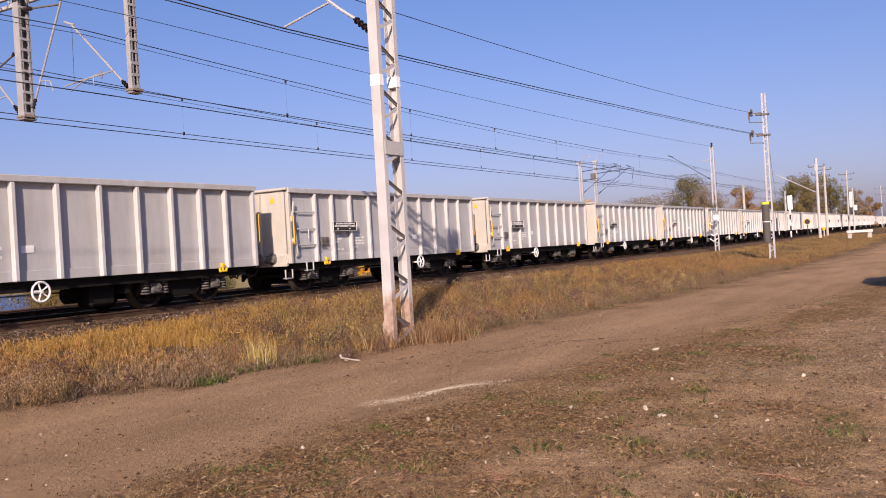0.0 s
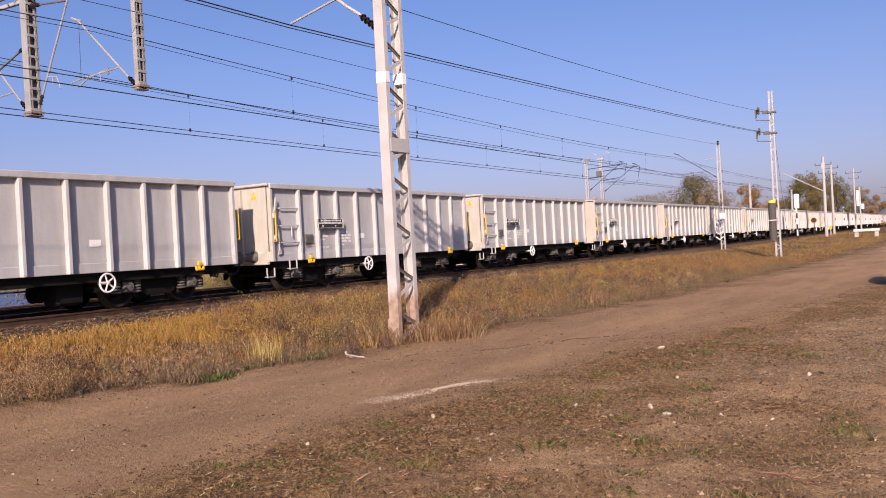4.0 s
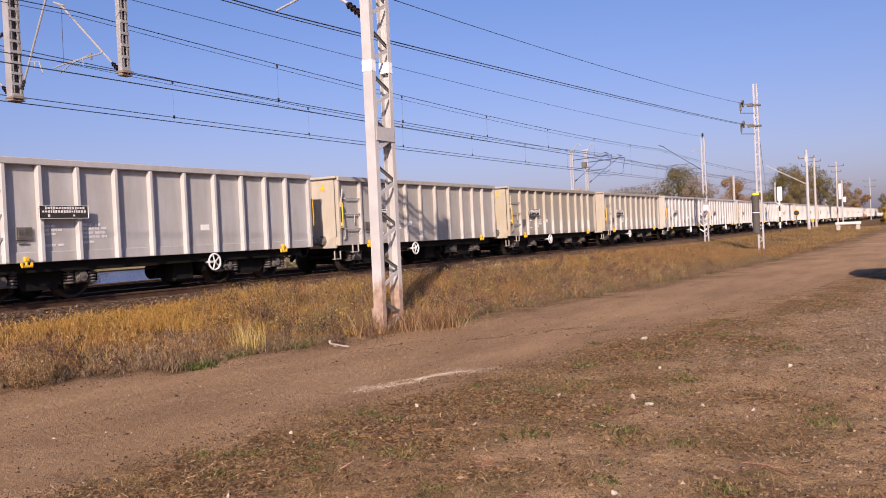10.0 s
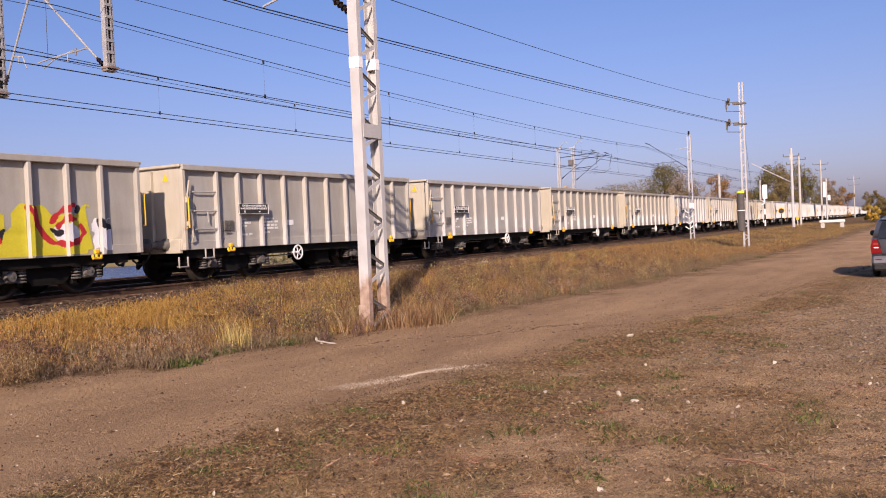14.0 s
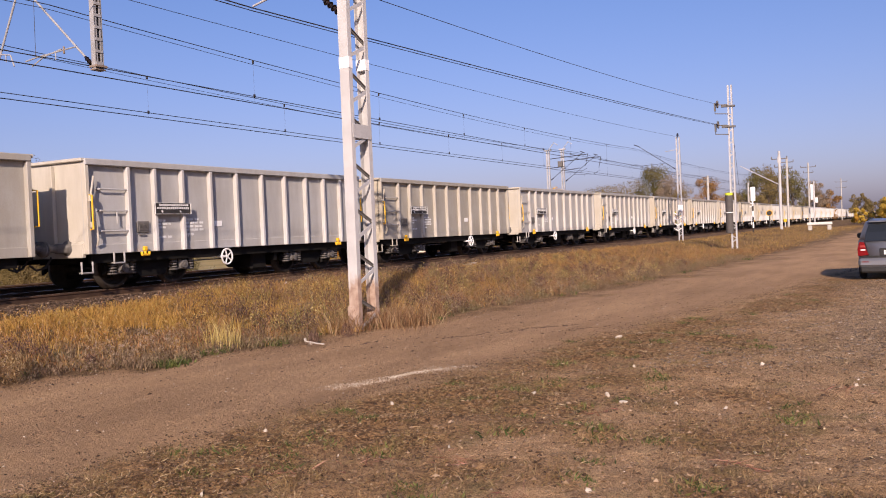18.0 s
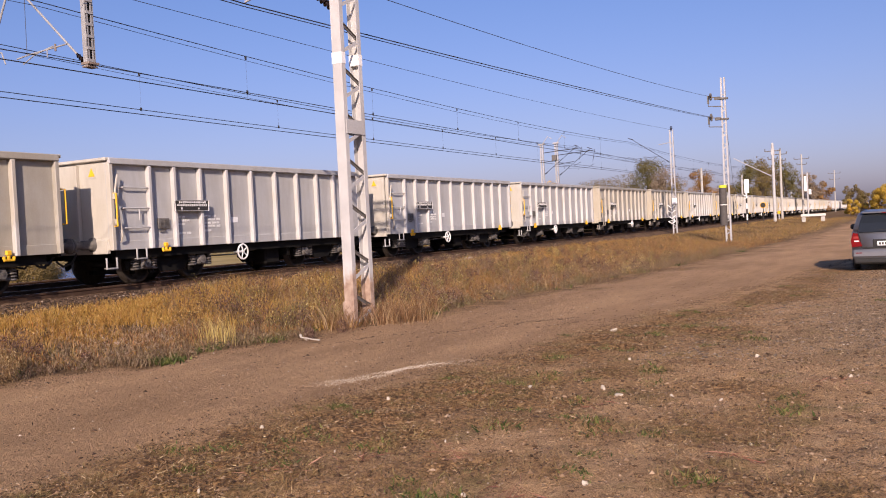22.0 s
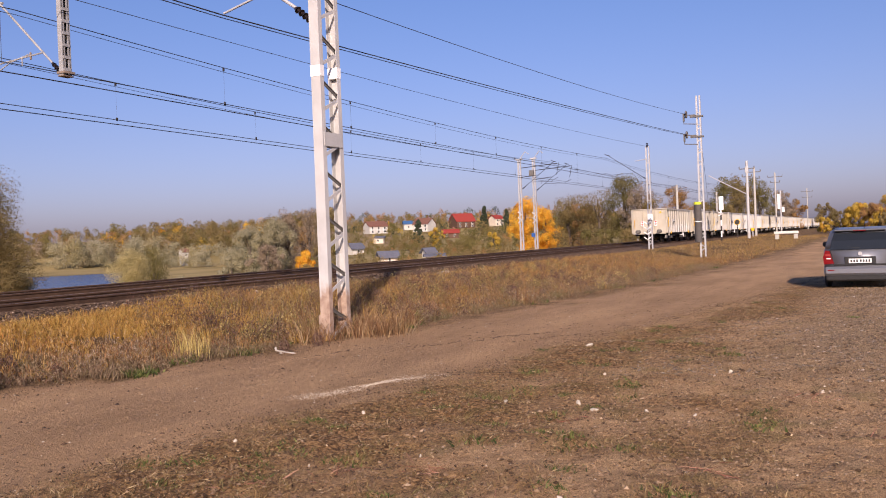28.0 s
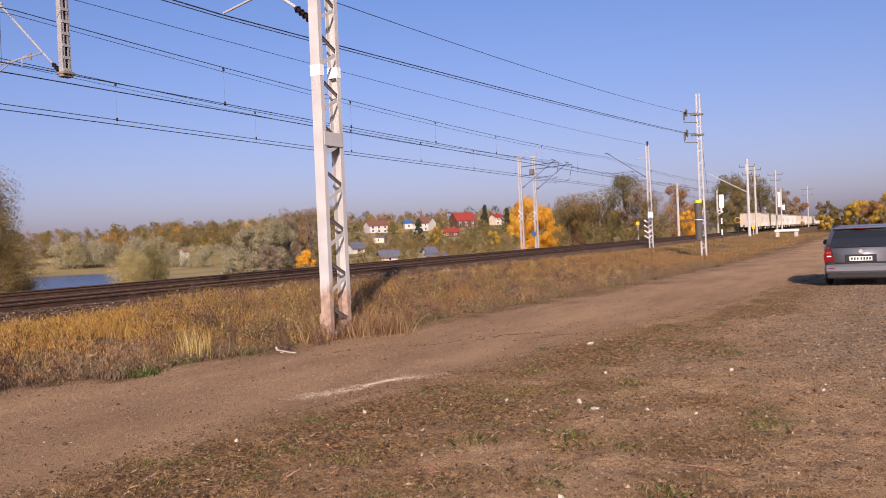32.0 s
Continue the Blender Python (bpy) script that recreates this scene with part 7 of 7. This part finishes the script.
FOLIAGE = {
    "silver": [(0.0, (0.16, 0.15, 0.085)), (0.5, (0.29, 0.265, 0.16)), (1.0, (0.46, 0.42, 0.28))],
    "willow": [(0.0, (0.19, 0.155, 0.055)), (0.5, (0.39, 0.32, 0.13)), (1.0, (0.62, 0.52, 0.25))],
    "green": [(0.0, (0.06, 0.058, 0.02)), (0.6, (0.135, 0.122, 0.04)), (1.0, (0.26, 0.21, 0.07))],
    "olive": [(0.0, (0.085, 0.065, 0.028)), (0.5, (0.185, 0.142, 0.058)), (1.0, (0.33, 0.24, 0.10))],
    "orange": [(0.0, (0.40, 0.13, 0.012)), (0.4, (0.70, 0.28, 0.02)), (0.8, (0.85, 0.46, 0.04)), (1.0, (0.88, 0.62, 0.08))],
    "rust": [(0.0, (0.16, 0.085, 0.035)), (0.5, (0.30, 0.17, 0.068)), (1.0, (0.47, 0.28, 0.11))],
    "yellow": [(0.0, (0.25, 0.17, 0.03)), (0.5, (0.50, 0.34, 0.05)), (1.0, (0.72, 0.52, 0.10))],
    "conifer": [(0.0, (0.02, 0.032, 0.02)), (0.6, (0.045, 0.062, 0.037)), (1.0, (0.09, 0.11, 0.065))],
    "bare": [(0.0, (0.14, 0.105, 0.075)), (0.5, (0.27, 0.205, 0.145)), (1.0, (0.42, 0.33, 0.235))],
}


def even(stops, keep):
    mid = [sum(c[i] for _, c in stops) / len(stops) for i in range(3)]
    return [(p, tuple(m + (c[i] - m) * keep for i, m in enumerate(mid))) for p, c in stops]


TURN = {"silver": "willow", "willow": "olive", "green": "olive", "olive": "green", "orange": "yellow", "rust": "olive", "yellow": "orange", "conifer": "conifer", "bare": "olive"}


def patches(k):
    """Tones that a crown turns through: its own, and those of the next kind."""
    return [(0.36, FOLIAGE[k][1][1]), (0.52, FOLIAGE[k][-1][1]), (0.66, FOLIAGE[TURN[k]][1][1])]


LEAF = {k: leafy("leaves_" + k, even(v, 0.6), 0.38, patches(k), 0.5, 0.4) for k, v in FOLIAGE.items()}
FAR_LEAF = {k: leafy("far_leaves_" + k, even(v, 0.3), 0.35, patches(k), 0.05, 0.6) for k, v in FOLIAGE.items()}
SAY = {"silver": "silvery willow", "willow": "yellowing willow", "green": "dark green tree", "olive": "olive-brown autumn tree", "orange": "bright orange maple",
       "rust": "rust-coloured autumn tree", "yellow": "yellow autumn tree", "conifer": "dark conifer", "bare": "thin grey half-bare tree"}


def tree(kind, az, d, h, spread, seed, clumps=70, per=26, size=0.2, clear=0.2, z=None, name="tree", lean=0.0):
    """A tree at a bearing (degrees left of the track's heading) and distance."""
    x, y = -d * math.sin(radians(az)), d * math.cos(radians(az))
    e = thing(name, SAY[kind] + (" on the slope beyond the tracks" if az > 3 else " beside the dirt road"), "tree" if name == "tree" else "shrub", pose(x, y, float(ground_z(x, y)) if z is None else z, 0, 0, 37 * seed))
    massed = kind not in ("conifer", "bare")
    lump = 1.45 if massed else 1.0
    m, cs, rs = tree_shape(seed, h, spread * (0.93 if massed else 1), int(clumps * 0.42) if massed else clumps, clear, 1.0, lean, kind == "conifer", lump)
    per = int(per * 2.1) if massed else per
    part("trunk", m, M["bark"], e)
    fine = 2 if d > 100 else 1
    part("crown", quads_mesh("crown", leaf_cloud(cs, rs, int(per * fine * (1.75 if d > 100 else 1.1)), size / ((1.75 if d > 100 else 1.1) * fine) ** 0.5, seed, loose=0.3), LEAF[kind]), None, e)
    return e


# the tall willow by the line, shrubs under the embankment
tree("olive", 54.8, 54, 9.9, 2.1, 1, 240, 330, 0.045, 0.1)
tree("olive", 54.1, 50, 7.2, 1.9, 2, 240, 360, 0.04, 0.05)
tree("silver", 52.8, 56, 4.8, 1.4, 43, 110, 300, 0.04, 0.04)
tree("olive", 60.0, 50, 9.4, 3.4, 3, 90, 60, 0.09, 0.1)
tree("willow", 46.4, 76, 7.2, 2.2, 4, 150, 300, 0.045, 0.03, name="shrub")
tree("green", 44.9, 90, 8.6, 1.5, 5, 90, 200, 0.055, 0.03, name="shrub")
tree("silver", 43.3, 80, 5.2, 1.7, 6, 90, 220, 0.05, 0.03, name="shrub")
tree("silver", 48.5, 62, 3.3, 0.8, 41, 40, 90, 0.06, 0.05, name="shrub")
tree("willow", 52.3, 60, 4.6, 1.6, 42, 60, 100, 0.07, 0.05, name="shrub")
# across the valley
tree("silver", 38.9, 185, 12.8, 4.8, 7, 110, 60, 0.26, 0.05)
tree("silver", 37.4, 190, 13.0, 4.6, 8, 110, 60, 0.26, 0.05)
tree("bare", 36.6, 200, 14.0, 3.2, 9, 90, 60, 0.24, 0.08)
tree("silver", 40.2, 185, 9.0, 3.0, 44, 70, 60, 0.26, 0.05)
tree("bare", 38.0, 172, 9.0, 3.6, 45, 70, 60, 0.22, 0.05)
tree("orange", 35.5, 150, 5.0, 2.2, 10, 70, 36, 0.2, 0.05)
tree("bare", 35.2, 210, 13.0, 3.0, 11, 70, 30, 0.24, 0.1)
tree("rust", 35.5, 270, 10.0, 3.4, 12, 80, 36, 0.3, 0.05)
tree("orange", 20.9, 165, 10.6, 4.3, 13, 130, 46, 0.22, 0.05)
tree("orange", 19.6, 168, 8.6, 3.2, 14, 90, 40, 0.22, 0.05)
tree("yellow", 23.05, 190, 4.4, 1.9, 15, 70, 34, 0.2, 0.03)
tree("conifer", 23.6, 450, 11.8, 3.2, 16, 90, 30, 0.4, 0.05)
tree("conifer", 22.15, 460, 9.6, 3.2, 17, 90, 30, 0.4, 0.05)
tree("conifer", 28.0, 300, 8.0, 2.6, 18, 70, 26, 0.34, 0.05)
tree("conifer", 31.9, 300, 4.0, 1.2, 46, 40, 26, 0.3, 0.05)
tree("yellow", 26.9, 260, 5.6, 2.6, 47, 60, 28, 0.24, 0.05)
tree("olive", 18.1, 150, 10.6, 3.8, 19, 100, 34, 0.2, 0.06)
tree("olive", 16.2, 140, 11.0, 4.2, 20, 110, 34, 0.2, 0.06)
tree("green", 14.5, 135, 11.4, 3.9, 21, 130, 36, 0.19, 0.06)
tree("rust", 17.0, 145, 8.6, 3.4, 22, 80, 30, 0.2, 0.06)
tree("bare", 13.4, 130, 9.0, 3.0, 48, 80, 30, 0.19, 0.06)
tree("green", 16.0, 112, 4.0, 3.4, 23, 70, 30, 0.17, 0.03, name="shrub")
tree("olive", 13.0, 120, 5.6, 3.2, 24, 70, 30, 0.18, 0.03, name="shrub")
tree("rust", 11.2, 150, 8.4, 3.4, 25, 100, 34, 0.2, 0.06)
tree("orange", 10.4, 140, 4.4, 2.2, 26, 60, 30, 0.18, 0.05, name="shrub")
tree("olive", 9.8, 160, 6.0, 3.4, 27, 70, 30, 0.2, 0.05)
tree("green", 8.6, 190, 11.6, 4.6, 28, 110, 34, 0.24, 0.08)
tree("olive", 7.4, 195, 12.2, 4.8, 29, 120, 34, 0.24, 0.08)
tree("green", 6.2, 205, 11.4, 4.0, 30, 90, 32, 0.24, 0.08)
tree("olive", 7.6, 150, 6.0, 3.6, 31, 70, 30, 0.2, 0.05)
tree("bare", 5.0, 210, 8.6, 4.0, 32, 80, 28, 0.25, 0.08)
tree("rust", 4.2, 220, 6.6, 3.6, 33, 70, 28, 0.25, 0.06)
tree("olive", 2.6, 260, 6.4, 4.6, 34, 70, 28, 0.25, 0.05)
for k, (az, d, h, sp, kind) in enumerate([(1.7, 150, 3.6, 3.4, "olive"), (0.7, 142, 4.2, 3.4, "yellow"), (-0.2, 138, 4.0, 3.0, "rust"), (2.5, 165, 2.6, 3.0, "yellow"), (-1.0, 150, 5.4, 2.8, "yellow"), (-0.4, 136, 3.2, 2.0, "yellow"),
                                          (-2.4, 140, 4.6, 3.8, "rust"), (-4.0, 150, 8.4, 4.4, "olive"), (-6.5, 150, 8.0, 4.6, "green"), (-0.9, 132, 2.6, 2.4, "olive"), (1.2, 146, 2.6, 2.4, "yellow")]):
    tree(kind, az, d, h, sp, 50 + k, 90, 70, 0.12, 0.03, name="shrub")


def woods(kind, spots, seed, label, size=0.40, per=28):
    """Far trees nobody could count: one joined crown cloud."""
    r = random.Random(seed)
    vs = []
    for k, (az, d, h) in enumerate(spots):
        x, y = -d * math.sin(radians(az)), d * math.cos(radians(az))
        z = float(ground_z(x, y))
        cs, rs = [], []
        for j in range(10):
            u = r.uniform(0.12, 0.95)
            pr = math.sin(math.pi * min(1, u * 0.85 + 0.12)) ** 0.8
            a = r.uniform(0, 6.28)
            q = h * 0.42 * pr * r.uniform(0.2, 1)
            cs.append((x + q * math.cos(a), y + q * math.sin(a), z + h * u))
            rs.append(h * r.uniform(0.14, 0.24))
        vs.append(leaf_cloud(cs, rs, int(per * 1.15), size * 0.95 * h / 11, seed * 1000 + k, loose=0.35))
    me = quads_mesh("woodland", np.concatenate(vs), FAR_LEAF[kind])
    return tagged(new("woodland", me), label, "woods", kind="stuff")


def band(az0, az1, d0, d1, h0, h1, n, seed):
    r = random.Random(seed)
    spots = [(r.uniform(az0, az1), r.uniform(d0, d1), r.uniform(h0, h1)) for _ in range(n)]
    return [s for s in spots if not any(abs(s[0] - a) < wide and 140 < s[1] < d + 8 and (rise(s[0], s[1]) + s[2] * 1.1 - EYE_Z) / s[1] > (rise(a, d) - EYE_Z) / d + 0.002 for a, d, wide in CLEAR)]


def rise(az, d):
    return float(ground_z(-d * math.sin(radians(az)), d * math.cos(radians(az))))


# gardens kept open before the houses: bearing, distance, half width in degrees
CLEAR = [(30.85, 440, 1.1), (27.6, 455, 0.9), (28.7, 500, 0.5), (25.1, 490, 1.1), (25.9, 340, 0.7), (22.85, 500, 0.4), (30.65, 310, 0.5), (32.25, 230, 0.7), (30.1, 170, 0.9), (27.4, 180, 0.6)]


woods("silver", band(44.5, 51.5, 545, 565, 14, 18.5, 26, 1) + band(40.5, 44, 470, 500, 11, 14, 14, 2) + band(36, 40, 430, 500, 9, 13, 14, 22), 1, "silvery willows along the far lake shore", 0.3, 60)
woods("bare", band(44, 60, 560, 580, 12, 16, 26, 3) + band(30, 36, 230, 330, 3, 6, 26, 31), 2, "grey half-bare trees along the far lake shore", 0.34, 44)
woods("rust", band(34, 60, 600, 780, 8, 11, 80, 4) + band(14, 34, 520, 760, 7, 10, 60, 5), 3, "rust-coloured woods on the far hillside", 0.46, 30)
woods("olive", band(45, 62, 590, 780, 7, 11, 160, 6) + band(33, 46, 590, 780, 10, 15.5, 190, 6) + band(14, 36, 330, 760, 5, 9, 130, 7), 4, "olive-brown woods on the far hillside", 0.46, 30)
woods("green", band(34, 60, 600, 760, 9, 14.5, 60, 8) + band(15, 34, 200, 700, 3.5, 8, 130, 9), 5, "dark green trees and gardens on the far hillside", 0.4, 40)
woods("yellow", band(34, 46, 600, 700, 7, 9, 8, 10) + band(16, 36, 260, 600, 3, 6, 24, 11), 6, "yellow trees on the far hillside", 0.4, 40)
woods("orange", band(46.5, 49, 640, 700, 8, 9, 4, 12) + band(37, 45, 600, 700, 11, 14, 9, 13) + band(20, 36, 420, 640, 4, 7, 10, 14), 7, "orange trees on the far hillside", 0.4, 40)
woods("conifer", band(16, 40, 420, 720, 7, 11, 22, 15) + band(21, 33, 260, 460, 3.5, 7, 34, 51), 8, "dark conifers on the far hillside")
woods("olive", band(22, 40, 100, 240, 1.5, 3.2, 110, 16) + band(18, 36, 200, 500, 1.5, 4.0, 220, 40) + band(12, 24, 90, 150, 1.5, 3.0, 60, 17), 9, "low scrub on the slope below the track", 0.45, 40)
woods("green", band(20, 36, 110, 260, 1.2, 2.8, 70, 36) + band(18, 36, 180, 480, 1.4, 4.0, 260, 38), 12, "low green garden bushes on the slope", 0.45, 40)
woods("rust", band(18, 36, 100, 240, 1.0, 2.6, 60, 37) + band(20, 36, 200, 460, 1.0, 3.0, 70, 39), 13, "low russet scrub on the slope", 0.45, 40)
woods("olive", band(20, 52, 60, 120, 1.0, 2.0, 110, 18), 10, "low brown scrub below the embankment", 0.5)
woods("olive", band(-70, -7, 160, 320, 7, 12, 120, 19) + band(65, 180, 150, 420, 8, 14, 120, 20) + band(180, 290, 180, 380, 8, 14, 120, 21), 11, "woods round the rest of the place", 0.9, 12)


# ---- houses on the far hillside ----
def house(az, d, w, dep, h, roof_h, wall, roof, turn, label, windows=3, sink=0.0):
    x, y = -d * math.sin(radians(az)), d * math.cos(radians(az))
    e = thing("house", label, "house", pose(x, y, float(ground_z(x, y)) - sink, 0, 0, az + turn), "houses on the hillside")
    part("wall", MB().box((0, 0, h / 2), (w, dep, h)).poly([(-w / 2, -dep / 2, h), (-w / 2, dep / 2, h), (-w / 2, 0, h + roof_h), (w / 2, -dep / 2, h), (w / 2, dep / 2, h), (w / 2, 0, h + roof_h)], [(0, 2, 1), (3, 4, 5)]), wall, e)
    o, t = 0.5, 0.22
    for s in (-1, 1):
        a, b = Vector((0, s * (dep / 2 + o), h - o * roof_h / (dep / 2))), Vector((0, 0, h + roof_h))
        pts = [(sx * (w / 2 + o), p.y, p.z + dz) for dz in (0.02, t) for sx in (-1, 1) for p in (a, b)]
        part("roof", MB().poly(pts, [(0, 1, 3, 2), (4, 6, 7, 5), (0, 4, 5, 1), (2, 3, 7, 6), (0, 2, 6, 4), (1, 5, 7, 3)]), roof, e)
    if w > 5.5:
        part("chimney", MB().box((w * 0.2, dep * 0.1, h + roof_h + 0.2), (0.7, 0.7, 1.6)), M["roof_brown"], e)
    for k in range(windows):
        xx = -w / 2 + w * (k + 0.5) / windows
        wh = min(1.3, h * 0.42)
        for z in ((h * 0.52,) if h < 3.7 else (h * 0.27, h * 0.74)):
            f = part("window", MB().box((xx, -dep / 2 - 0.02, z), (wh * 0.9, 0.08, wh)), M["white"], e)
            part("pane", MB().box((xx, -dep / 2 - 0.05, z), (wh * 0.74, 0.04, wh * 0.84)), M["glass_dark"], f)
    return e


M["plaster"] = surface("white_plaster", (0.44, 0.425, 0.39), (0.55, 0.53, 0.49), 0.8, 0.85, 0.1)
M["plaster_warm"] = surface("warm_plaster", (0.55, 0.47, 0.37), (0.66, 0.57, 0.46), 0.8, 0.85, 0.1)
M["roof_red"] = surface("red_roof_tiles", (0.22, 0.03, 0.025), (0.30, 0.05, 0.035), 2.0, 0.75, 0.2)
M["roof_brown"] = surface("brown_roof_tiles", (0.13, 0.06, 0.045), (0.21, 0.10, 0.07), 2.0, 0.8, 0.2)
M["roof_blue"] = surface("blue_roof_sheet", (0.035, 0.09, 0.20), (0.05, 0.13, 0.28), 2.0, 0.6, 0.05)
M["roof_grey"] = surface("grey_roof", (0.08, 0.085, 0.11), (0.14, 0.145, 0.18), 2.0, 0.8, 0.1)
M["timber"] = surface("dark_timber", (0.07, 0.04, 0.028), (0.13, 0.075, 0.05), 1.5, 0.8, 0.1)
house(30.85, 440, 10, 8, 3.8, 2.4, M["plaster"], M["roof_brown"], 24, "white house with a brown tiled roof")
house(27.6, 455, 9, 8, 4.2, 2.8, M["plaster"], M["roof_brown"], -32, "white gabled house with a brown roof")
house(28.7, 500, 5, 5, 3.6, 1.6, M["plaster"], M["roof_blue"], 10, "small house with a blue sheet roof", 1)
house(25.1, 490, 12, 9, 3.8, 4.2, M["timber"], M["roof_red"], 30, "dark timber house with a steep red roof")
house(25.9, 340, 6.2, 4, 2.1, 1.2, M["timber"], M["roof_red"], 5, "low red-roofed garden shed", 2)
house(22.85, 500, 6, 6, 4.4, 1.8, M["plaster_warm"], M["roof_red"], 40, "red-roofed house between dark conifers", 2)
house(30.65, 310, 3.8, 3.5, 2.0, 0.5, M["plaster_warm"], M["roof_grey"], -10, "small flat-roofed house in the gardens", 1)
house(32.25, 230, 3.6, 3.2, 1.7, 1.2, M["plaster"], M["roof_grey"], 35, "small white garden house with a grey roof", 1, 0.2)
house(30.1, 170, 3.4, 2.4, 1.3, 0.9, M["plaster_warm"], M["roof_grey"], 15, "small garden shed with a grey roof", 1, 0.2)
house(27.4, 180, 2.0, 2.0, 1.3, 0.7, M["plaster"], M["roof_grey"], 30, "small white and grey garden shed", 1, 0.2)
house(27.0, 168, 3.4, 2, 0.9, 0.3, M["plaster"], M["roof_grey"], 5, "low white lean-to in the gardens", 1, 0.1)
house(43.1, 515, 4, 4, 8.0, 2.0, M["plaster"], M["roof_brown"], 30, "small white house among the shore trees", 1)

# sleepers near the camera, one by one
for tr in tracks:
    for i in range(139):
        part("sleeper", SLEEPER, None, tr, at=pose(0, 4.0 + 0.62 * i, -0.272))

motions()
